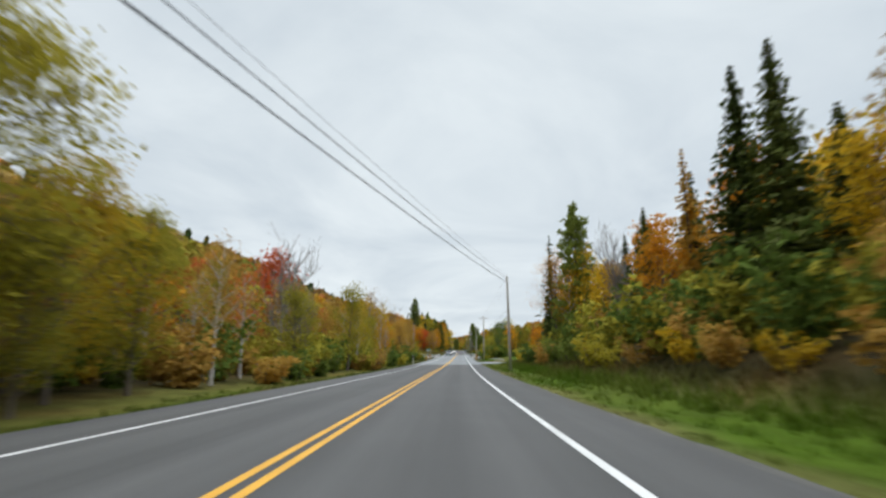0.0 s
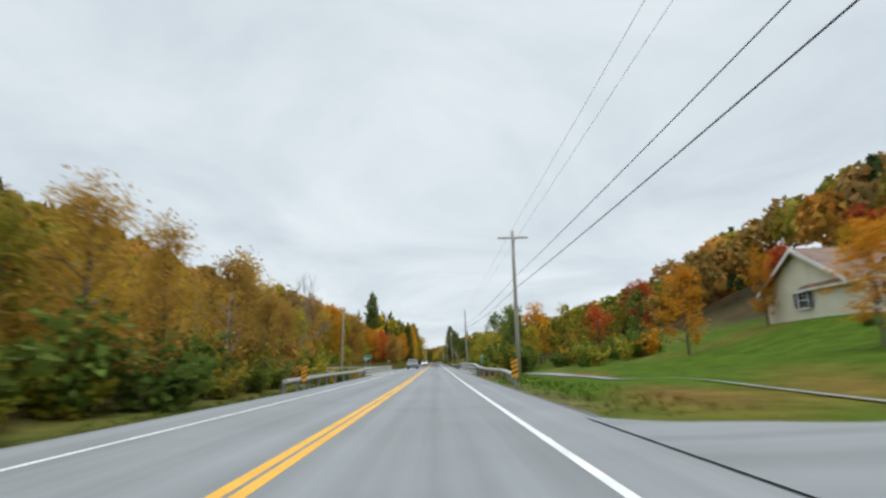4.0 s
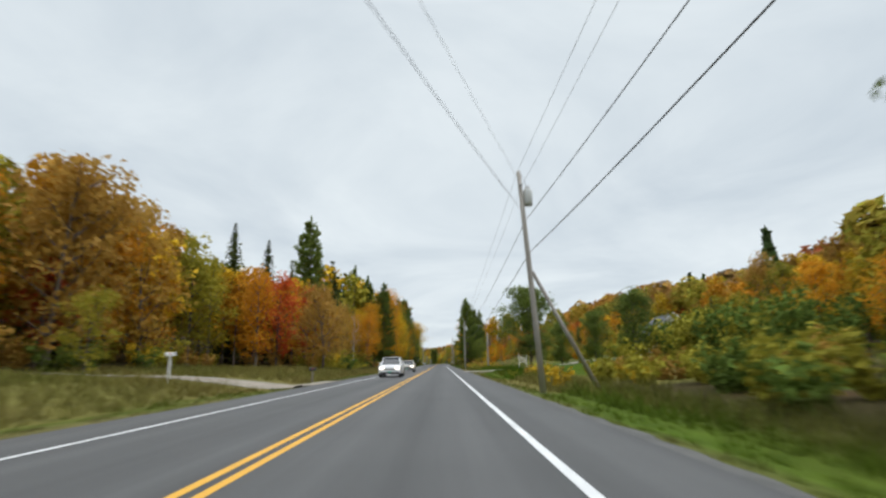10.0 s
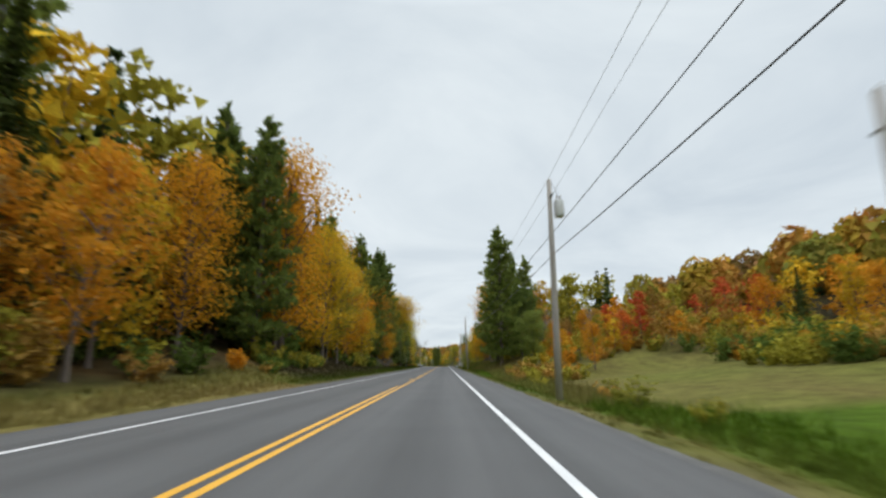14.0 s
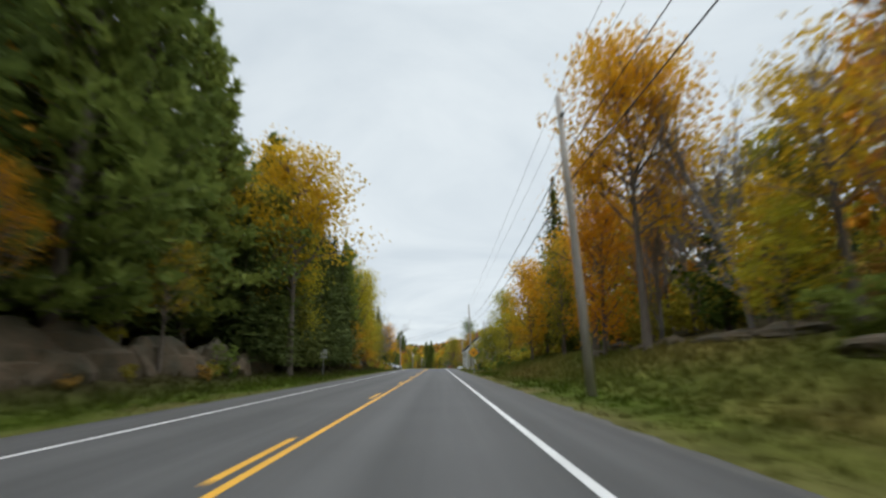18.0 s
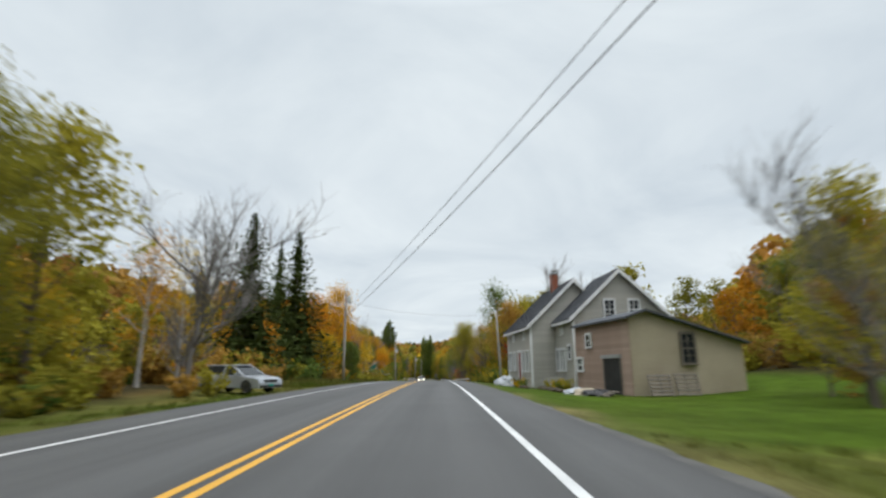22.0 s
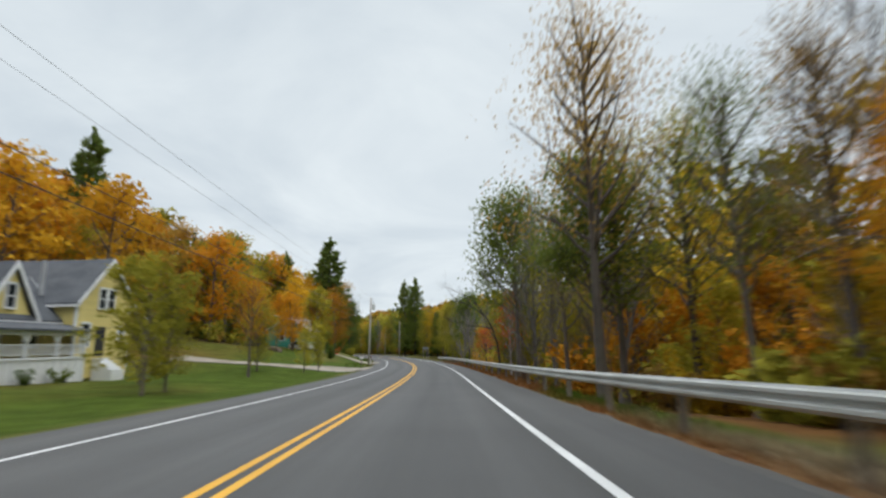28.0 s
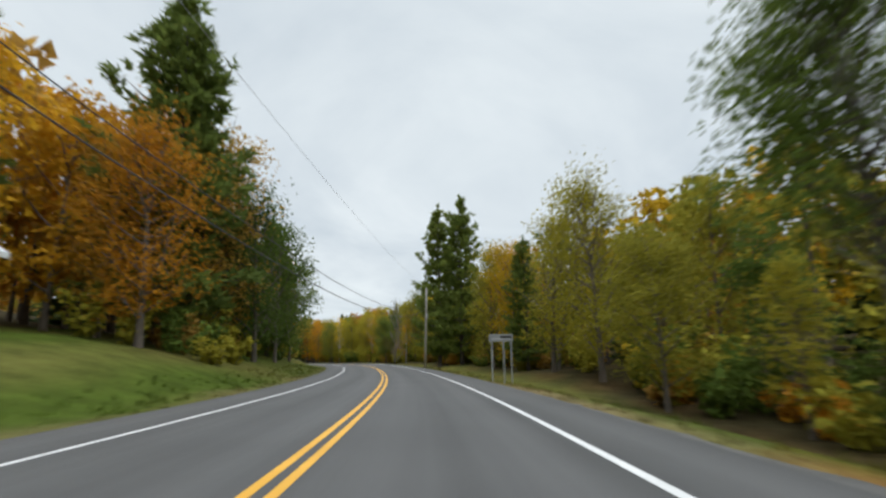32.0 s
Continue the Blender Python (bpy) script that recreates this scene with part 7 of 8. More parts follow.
def red_shed():
    """The long low shed: faded red boards towards the road, stucco on its near end, a lean-to roof."""
    m = spot(529.9, 12.5, 0, 8.5, grounded=False)
    ob = thing("shed", m, "shed with faded red clapboards, a stucco end and a sagging roof", "shed")
    gz = -0.55
    g = Geo()
    g.prism([(0, gz - 0.4), (6.6, gz - 0.4), (6.6, 2.35), (0.9, 4.0), (0, 3.72)], 0.0, 7.1, "y")
    part("wall", g, "stucco", ob)
    g = Geo()
    g.box((-0.012, 0.0, gz - 0.4), (-0.002, 7.0, 3.66))
    part("wall", g, "red_board", ob)
    boards(ob, facing(-0.016, 3.5, gz, -90), 7.0, 4.2, "red_board", 0.12)
    g = Geo()
    g.prism([(-0.35, 3.57), (0.9, 4.01), (6.9, 2.27), (6.9, 2.39), (0.9, 4.13), (-0.35, 3.69)], -0.35, 7.0, "y")
    part("roof", g, "slate", ob, "dark weathered roof edge")
    window(ob, facing(-0.03, 4.9, 2.3, -90), 0.66, 0.72, (2, 2))
    window(ob, facing(-0.03, 6.35, 0.85, -90), 0.7, 0.72, (2, 2))
    window(ob, facing(3.3, -0.03, 1.25, 0), 0.7, 1.55, (2, 4), "old_wood")
    # no hole is cut: a near-black panel paints the shade inside the doorway
    g = Geo()
    g.box((-0.06, 1.2, gz - 0.1), (0.05, 3.1, 1.55))
    door = part("door", g, "dark", ob, "open doorway with a dark panel for its shaded inside")
    g = Geo()
    g.box((-0.13, 1.0, 1.55), (-0.02, 3.3, 1.75))
    part("lintel", g, "sign_back", door)
    for y in (1.05, 3.1):
        g = Geo()
        g.box((-0.08, y, gz), (-0.02, y + 0.1, 1.55))
        part("jamb", g, "old_wood", door)


def yellow_house():
    m = spot(658.4, -24.5, 0, -3, grounded=False)
    ob = thing("farmhouse", m, "pale yellow farmhouse with steep gables and a long white porch", "house")
    b = 0.95
    gable_block(ob, -5.4, 0, 0, 14.55, 3.95, 6.75, "yellow_wall", "slate", base=b - 1.1, standing=0)
    gable_block(ob, -6.6, 1.2, 14.6, 20.2, 5.2, 8.3, "yellow_wall", "slate", base=b - 1.1, standing=0, axis="x")
    boards(ob, facing(-2.7, -0.004, b - 0.4, 0), 5.4, 4.35 - b, "yellow_wall", gable=2.7)
    boards(ob, facing(1.204, 17.4, b - 0.4, 90), 5.6, 5.6 - b, "yellow_wall", gable=3.0)
    g = Geo()
    g.box((-0.01, 0.05, 3.45), (0.03, 14.5, 4.0))
    part("frieze", g, "trim", ob, "white painted frieze board above the porch")
    for x, y, z in ((-5.45, -0.05, 3.9), (-0.1, -0.05, 3.9), (1.1, 14.55, 5.1), (1.1, 20.08, 5.1)):
        g = Geo()
        g.box((x, y, b - 0.5), (x + 0.15, y + 0.15, z))
        part("corner_board", g, "trim", ob)
    for y in (5.2, 10.6):
        gg = Geo()
        gg.prism([(y - 1.75, 3.7), (y + 1.75, 3.7), (y, 7.0)], -2.8, 0.06, "x")
        part("gable", gg, "yellow_wall", ob)
        for side in (-1, 1):
            r = Geo()
            r.prism([(y, 7.1), (y + side * 2.1, 3.55), (y + side * 2.1, 3.7), (y, 7.25)][::side], -3.0, 0.35, "x")
            rr = part("roof", r, "slate", ob)
            f = Geo()
            f.prism([(y, 6.9), (y + side * 2.1, 3.35), (y + side * 2.12, 3.72), (y, 7.28)][::side], 0.33, 0.4, "x")
            part("fascia", f, "trim", rr, "white verge board")
        window(ob, facing(0.09, y, 4.4, 90), 0.6, 1.4, (1, 2))
    window(ob, facing(-2.7, -0.03, 4.5, 0), 0.65, 1.25, (2, 3))
    for y in (16.9, 17.8):
        window(ob, facing(1.23, y, 4.7, 90), 0.62, 1.4, (1, 2))
    window(ob, facing(1.23, 19.2, b + 1.5, 90), 0.6, 0.9, (2, 2))
    window(ob, facing(1.23, 15.5, b + 1.1, 90), 0.7, 1.5, (1, 2))
    g = Geo()
    g.box((1.2, 16.6, b + 0.4), (1.26, 17.5, b + 2.45))
    part("door", g, "dark", ob, "dark side door up the steps")
    g = Geo()
    g.box((-4.9, -0.06, b + 0.1), (-4.1, 0.0, b + 2.2))
    door = part("door", g, "trim", ob, "white side door")
    g = Geo()
    g.box((-4.75, -0.075, b + 0.9), (-4.25, -0.06, b + 2.0))
    part("pane", g, "glass", door)
    for y in (2.0, 4.6, 7.2, 9.8, 12.4):
        window(ob, facing(0.03, y, b + 1.1, 90), 0.8, 1.5, (1, 2))
    # porch
    g = Geo()
    g.box((0.05, 0.6, b + 0.3), (2.3, 14.5, b + 0.45))
    porch = part("porch_floor", g, "trim", ob)
    g = Geo()
    g.box((0.1, 0.62, -0.35), (2.22, 14.48, b + 0.29))
    part("skirting", g, "white_sheet", porch, "white lattice porch skirting")
    lattice = Geo()
    lattice.box((-0.02, -0.04, -0.3), (0.02, 0.04, b + 0.29))
    lm = lattice.mesh("batten", "trim")
    for k in range(24):
        p = part("batten", lm, None, porch)
        p.location = (2.25, 0.9 + k * 0.58, 0)
    g = Geo()
    g.prism([(-0.05, 3.5), (2.65, 2.95), (2.65, 3.07), (-0.05, 3.65)], 0.3, 14.5, "y")
    part("porch_roof", g, "slate", ob)
    g = Geo()
    g.box((2.2, 0.5, 2.7), (2.35, 14.5, 2.95))
    part("beam", g, "trim", ob)
    post = Geo()
    post.box((-0.07, -0.07, b + 0.45), (0.07, 0.07, 2.7))
    post.box((-0.1, -0.1, b + 0.45), (0.1, 0.1, b + 0.65))
    for s_ in (-1, 1):
        post.prism([(0.06 * s_, 2.7), (0.06 * s_, 2.25), (0.4 * s_, 2.7)][::s_], -0.03, 0.03, "x")
    pm = post.mesh("post", "trim")
    rail_ = Geo()
    rail_.box((-0.03, 0.1, b + 1.15), (0.03, 2.2, b + 1.22))
    rail_.box((-0.03, 0.1, b + 0.58), (0.03, 2.2, b + 0.63))
    for k in range(18):
        rail_.box((-0.015, 0.18 + k * 0.116, b + 0.63), (0.015, 0.215 + k * 0.116, b + 1.15))
    rm = rail_.mesh("balustrade", "trim")
    for k in range(7):
        p = part("post", pm, None, ob)
        p.location = (2.2, 0.7 + k * 2.27, 0)
        if k < 6:
            p = part("balustrade", rm, None, ob)
            p.location = (2.2, 0.7 + k * 2.27, 0)
    for k in range(5):
        g = Geo()
        g.box((0.7, 0.5 - 0.3 * (k + 1), -0.4), (1.9, 0.6 - 0.3 * k, b + 0.27 - 0.2 * k))
        part("step", g, "trim", ob)
        g = Geo()
        g.box((1.3 + 0.3 * k, 16.4, -0.35), (1.6 + 0.3 * k, 17.7, b + 0.25 - 0.2 * k))
        part("step", g, "trim", ob)
    g = Geo()
    g.lathe([(0.05, 0), (0.36, 0.02), (0.42, 0.2), (0.42, 1.3), (0.36, 1.45), (0.05, 1.5)], 14, Matrix.Translation((-2.6, -1.0, b + 0.65)) @ Matrix.Rotation(radians(90), 4, "Y") @ Matrix.Translation((0, 0, -0.75)))
    tank = solid("oil_tank", g, "white_sheet", m, "white fuel tank beside the house wall", "tank", smooth=True)
    g = Geo()
    for x in (-2.9, -1.9):
        g.box((x, -1.3, b - 0.5), (x + 0.08, -0.7, b + 0.35))
    part("stand", g, "post_steel", tank)
    g = Geo()
    g.box((-3.0, 11.9, 6.2), (-2.6, 12.3, 7.5))
    part("chimney", g, "brick", ob)
    g = Geo()
    g.tube([(-1.2, 14.3, 5.5), (-1.2, 14.3, 7.9)], 0.14, 8)
    part("flue", g, "sign_back", ob, "bright metal flue pipe")


def teal_house():
    m = spot(738.2, -17.9, 0, -1.7, grounded=False)
    ob = thing("house", m, "teal clapboard house with a white metal roof and dormer", "house")
    b = 3.35
    gable_block(ob, -8.0, 0, 0, 12.6, b + 2.75, b + 5.2, "teal", "white_roof", base=b - 0.9, over=0.4)
    boards(ob, facing(0.004, 6.3, b + 0.1, 90), 12.6, 2.6, "teal", 0.17)
    boards(ob, facing(-4.0, -0.004, b + 0.1, 0), 8.0, 2.6, "teal", 0.17, gable=2.0)
    g = Geo()
    g.box((-6.4, 2.4, b + 3.0), (-1.5, 11.9, b + 5.0))
    dormer = part("dormer", g, "trim", ob, "long white dormer")
    g = Geo()
    g.prism([(-7.0, b + 5.6), (-1.0, b + 4.95), (-1.0, b + 5.07), (-7.0, b + 5.72)], 1.9, 12.4, "y")
    part("roof", g, "white_roof", dormer)
    for y in (4.2, 7.2, 10.2):
        window(ob, facing(-1.47, y, b + 4.0, 90), 0.5, 0.75, (1, 2))
    for y in (7.4, 8.6, 9.7, 10.8, 11.8):
        window(ob, facing(0.03, y, b + 1.05, 90), 0.66, 1.15, (1, 2))
    window(ob, facing(0.03, 3.4, b + 1.15, 90), 0.8, 1.1, (2, 2))
    window(ob, facing(-5.0, -0.03, b + 1.0, 0), 0.7, 1.3, (1, 2))
    g = Geo()
    g.box((-0.02, 5.6, b + 0.2), (0.05, 6.45, b + 2.2))
    door = part("door", g, "trim", ob, "white front door with glass")
    g = Geo()
    g.box((0.05, 5.75, b + 1.0), (0.065, 6.3, b + 2.05))
    part("pane", g, "glass", door)
    g = Geo()
    g.box((-7.95, 0.05, b - 0.9), (0.03, 12.55, b + 0.08))
    part("foundation", g, "concrete", ob)
    for y in (0.0, 4.8, 12.45):
        g = Geo()
        g.box((0.0, y, b + 0.05), (0.05, y + 0.16, b + 2.6))
        part("corner_board", g, "trim", ob)
    for k in range(4):
        g = Geo()
        g.box((0.06, 5.45, b - 0.9), (1.5 - 0.3 * k, 6.6, b - 0.55 + 0.19 * k))
        part("step", g, "trim", ob)
    for y in (5.45, 6.57):
        g = Geo()
        g.tube([(1.45, y, b - 0.6), (1.45, y, b + 0.4), (0.1, y, b + 1.15)], 0.035, 6)
        part("hand_rail", g, "trim", ob)


def cream_house():
    m = spot(126.2, 31.0, 3.85, 0, grounded=False)
    ob = thing("house", m, "cream ranch house with a brown roof and navy shutters", "house")
    gable_block(ob, 0, 25, 0, 9, 2.5, 5.4, "cream", "brown_roof", base=-2.2, axis="x", standing=0, over=0.5)
    gable_block(ob, 0.1, 7.4, -0.9, 4.0, 2.42, 4.9, "cream", "brown_roof", base=-2.2, axis="y", standing=0, over=0.45)
    gable_block(ob, 14.9, 22.6, -3.4, 4.5, 2.7, 6.2, "cream", "brown_roof", base=-2.2, axis="y", standing=0, over=0.45)
    for x in (2.0, 6.0):
        window(ob, facing(x, -0.93, 0.75, 0), 1.1, 1.25, (2, 2), shutters="shutter")
    for x in (8.4, 10.5):
        window(ob, facing(x, -0.03, 0.75, 0), 1.1, 1.25, (2, 2), shutters="shutter")
    window(ob, facing(18.75, -3.43, 3.7, 0), 1.7, 0.7, (2, 1))
    for x in (16.9, 20.6):
        g = Geo()
        g.box((x - 1.3, -3.45, -0.3), (x + 1.3, -3.38, 2.0))
        door = part("garage_door", g, "trim", ob, "white panelled garage door")
        for z in (0.25, 0.8, 1.35):
            g = Geo()
            g.box((x - 1.25, -3.47, z), (x + 1.25, -3.45, z + 0.04))
            part("panel_rail", g, "white_sheet", door)
    g = Geo()
    g.box((12.4, -0.05, 0.0), (13.3, 0.0, 2.05))
    part("door", g, "shutter", ob, "dark front door")
    window(ob, facing(-0.03, 4.5, 0.75, -90), 1.0, 1.2, (2, 2), shutters="shutter")


def blue_house():
    m = spot(209, -34.5, 0, 6)
    ob = thing("house", m, "blue-grey house with a rusty red roof half hidden by trees", "house")
    gable_block(ob, -9.0, 0, 0, 7.0, 2.9, 5.4, "blue_wall", "rust_roof", base=-2.5, axis="x", standing=0.5)
    for x in (-7.4, -5.2, -2.0):
        window(ob, facing(x, -0.03, 0.9, 0), 0.9, 1.2, (2, 2))
    g = Geo()
    g.prism([(-2.2, 2.6), (0.2, 3.0), (0.2, 3.12), (-2.2, 2.72)], -4.2, 0.4, "x")
    porch = part("porch_roof", g, "white_sheet", ob)
    for x in (-4.0, -1.9, 0.2):
        g = Geo()
        g.box((x, -2.1, -2.2), (x + 0.14, -1.96, 2.6))
        part("post", g, "trim", porch)
    g = Geo()
    g.box((-4.2, -2.2, -0.1), (0.4, 0, 0.05))
    part("porch_floor", g, "old_wood", porch)
    g = Geo()
    g.box((-4.1, -2.1, 0.75), (0.3, -2.04, 0.83))
    part("hand_rail", g, "trim", porch)


def white_house():
    m = spot(313, 36.5, 0.2, -6)
    ob = thing("house", m, "pale clapboard house with a porch glimpsed behind pines", "house")
    gable_block(ob, 0, 8.5, 0, 9.0, 2.9, 6.4, "cream", "slate", base=-2.0, axis="y", standing=0)
    boards(ob, facing(4.25, -0.004, 0, 0), 8.5, 2.9, "cream", 0.2, gable=3.3)
    for x in (1.6, 6.6):
        window(ob, facing(x, -0.03, 0.9, 0), 0.9, 1.3, (2, 2))
    window(ob, facing(4.2, -0.03, 3.5, 0), 0.8, 1.2, (2, 2))
    g = Geo()
    g.prism([(-2.4, 2.45), (0.2, 2.85), (0.2, 2.97), (-2.4, 2.57)], -0.3, 8.8, "x")
    porch = part("porch_roof", g, "slate", ob)
    for x in (-0.1, 2.7, 5.6, 8.4):
        g = Geo()
        g.box((x, -2.3, -1.5), (x + 0.14, -2.16, 2.45))
        part("post", g, "old_wood", porch)


def wood_shed():
    m = spot(567, 20.6, 0, 8)
    ob = thing("open_shed", m, "open weathered wood shed with a grey roof", "shed")
    g = Geo()
    g.prism([(-0.6, 2.0), (5.5, 3.4), (5.5, 3.52), (-0.6, 2.12)], -0.6, 7.5, "y")
    part("roof", g, "old_wood", ob, "weathered grey-brown roof")
    for x, h in ((0, 2.1), (5, 3.2)):
        for y in (0, 3.4, 6.9):
            g = Geo()
            g.box((x, y, -0.4), (x + 0.16, y + 0.16, h))
            part("post", g, "old_wood", ob)
    g = Geo()
    g.box((5.0, 0, -0.3), (5.1, 7.0, 3.1))
    part("wall", g, "old_wood", ob)
    for k in range(6):
        g = Geo()
        z = 0.1 + 0.17 * k
        g.box((0.6 + 0.1 * k, 0.4, z), (4.4, 6.6 - 0.2 * k, z + 0.15))
        part("stack_layer", g, "old_wood", ob, "stacked firewood")
    car_like = Geo()
    car_like.box((-0.2, 1.2, 0.2), (1.0, 5.2, 0.95))
    part("covered_load", car_like, "black", ob, "load under a dark cover", bevel=0.12)


grey_farmhouse()
red_shed()
yellow_house()
teal_house()
cream_house()
blue_house()
white_house()
wood_shed()


# ---------------------------------------------------------------- signs, mailboxes, markers
def post_geo(h):
    g = Geo()
    g.prism([(-0.045, -0.02), (0.045, -0.02), (0.045, 0.0), (0.02, 0.0), (0.02, 0.035), (-0.02, 0.035), (-0.02, 0.0), (-0.045, 0.0)], -0.4, h, "z")
    return g


def plate(parent, outline, z, material, back="sign_back", t=0.012, y=-0.03):
    g = Geo()
    g.prism([(u, q + z) for u, q in outline], y, y + t, "y")
    panel_ = part("panel", g, material, parent)
    g = Geo()
    g.prism([(u * 0.985, q * 0.985 + z) for u, q in outline], y + t + 0.001, y + t + 0.004, "y")
    part("back", g, back, panel_)
    return panel_


def bar_on(parent, x0, x1, z0, z1, material, y=-0.034):
    g = Geo()
    g.box((x0, y - 0.001, z0), (x1, y, z1))
    part("lettering", g, material, parent)


def sign_thing(name, s, lat, label, posts=(0,), h=2.0, turn=0.0):
    ob = thing(name, spot(s, lat, 0, turn), label, "road sign", "road signs")
    for x in posts:
        g = post_geo(h)
        p = part("post", g, "post_steel", ob)
        p.location = (x, 0.0, 0)
    return ob


g0 = ground_up(466.3, 5.95)
ob = sign_thing("warning_sign", 466.3, 5.95, "yellow diamond warning sign on a steel post", h=2.4 - g0)
c = 2.16 - g0
pl = plate(ob, [(0, -0.53), (0.53, 0), (0, 0.53), (-0.53, 0)], c, "yellow_sign")
for z, w in ((0.12, 0.4), (-0.02, 0.5), (-0.16, 0.34)):
    bar_on(pl, -w / 2, w / 2, c + z - 0.02, c + z + 0.02, "black")
g0 = ground_up(456.3, -7.9)
ob = sign_thing("road_sign", 456.3, -7.9, "bare grey back of a road sign on a post", h=2.3 - g0)
plate(ob, [(-0.3, -0.38), (0.3, -0.38), (0.3, 0.38), (-0.3, 0.38)], 2.04 - g0, "sign_back")
ob = sign_thing("street_sign", 173.3, -8.7, "green place-name sign on two posts", (-0.3, 0.3), 2.4)
pl = plate(ob, [(-0.48, -0.18), (0.48, -0.18), (0.48, 0.18), (-0.48, 0.18)], 2.4 - ground_up(173.3, -8.7), "green_sign")
bar_on(pl, -0.28, 0.28, 2.36, 2.46, "white_sheet")
ob = sign_thing("stop_sign", 174.2, -9.3, "grey back of an octagonal sign beside the side road", h=2.5)
plate(ob, [(0.36 * math.cos(radians(22.5 + 45 * k)), 0.36 * math.sin(radians(22.5 + 45 * k))) for k in range(8)], 2.3, "sign_back")
ob = sign_thing("marker_post", 152.3, 7.3, "small green and white route marker on a post", h=2.6)
pl = plate(ob, [(-0.13, -0.26), (0.13, -0.26), (0.13, 0.26), (-0.13, 0.26)], 1.5 - ground_up(152.3, 7.3), "green_sign")
bar_on(pl, -0.06, 0.06, 2.7, 2.95, "white_sheet")
for s, lat in ((115.1, 5.55), (119.2, -5.1)):
    ob = sign_thing("object_marker", s, lat, "yellow and black striped marker before the bridge", h=1.3)
    pl = plate(ob, [(-0.16, -0.42), (0.16, -0.42), (0.16, 0.42), (-0.16, 0.42)], 1.0, "yellow_sign")
    for k in range(4):
        g = Geo()
        z = 0.68 + 0.2 * k
        g.add([(-0.155, -0.0345, z), (0.155, -0.0345, z + 0.14), (0.155, -0.0345, z + 0.22), (-0.155, -0.0345, z + 0.08)], [(0, 1, 2, 3)])
        part("stripe", g, "black", pl)
ob = sign_thing("direction_sign", 757.6, 6.8, "weathered grey direction sign with dark lettering on three posts", (-0.55, 0.15, 0.6), 2.75)
pl = plate(ob, [(-0.72, -0.22), (0.72, -0.22), (0.72, 0.22), (-0.72, 0.22)], 2.6, "post_steel")
bar_on(pl, -0.6, 0.6, 2.5, 2.58, "sign_back")
bar_on(pl, -0.05, 0.62, 2.52, 2.7, "black")
ob = sign_thing("notice_board", 297, 13, "white notice board between two white posts beside a drive", (), 0)
for x in (-0.48, 0.48):
    g = Geo()
    g.box((x - 0.05, -0.05, -0.4), (x + 0.05, 0.05, 2.2 if x < 0 else 1.7))
    part("post", g, "trim", ob, bevel=0.01)
plate(ob, [(-0.4, -0.4), (0.4, -0.4), (0.4, 0.4), (-0.4, 0.4)], 1.2, "cream")


def mailbox(s, lat, box, post_mat, label, h=1.05, arm=0.0, turn=0.0):
    ob = thing("mailbox", spot(s, lat, 0, turn), label, "mailbox", "mailboxes")
    g = Geo()
    g.box((-0.06, -0.06, -0.35), (0.06, 0.06, h))
    part("post", g, post_mat, ob, bevel=0.012)
    g = Geo()
    prof = [(-0.1, 0)] + [(0.1 * math.cos(radians(a)) * -1, 0.12 + 0.1 * math.sin(radians(a))) for a in range(0, 181, 20)] + [(0.1, 0)]
    g.prism([(y, z + h) for y, z in prof], -0.26 + arm, 0.26 + arm, "x")
    b = part("box", g, box, ob)
    g = Geo()
    g.box((0.02 + arm, -0.115, h + 0.1), (0.05 + arm, -0.105, h + 0.28))
    part("flag", g, "red_sign", b)
    g = Geo()
    g.box((0.255 + arm, -0.085, h + 0.02), (0.27 + arm, 0.085, h + 0.2))
    part("door", g, box, b)


mailbox(89.7, -6.1, "black", "trim", "black mailbox on a thick white post", 1.2)
mailbox(257.7, -13.2, "white_sheet", "trim", "white mailbox on a white post in the meadow", 1.5)
mailbox(267.2, -7.4, "black", "old_wood", "dark mailbox on a wooden post", 0.9)
mailbox(707.5, -6.8, "galv", "old_wood", "grey metal mailbox on a wooden post", 1.0)
mailbox(723.6, -6.3, "black", "trim", "black mailbox on a pale post", 1.0)


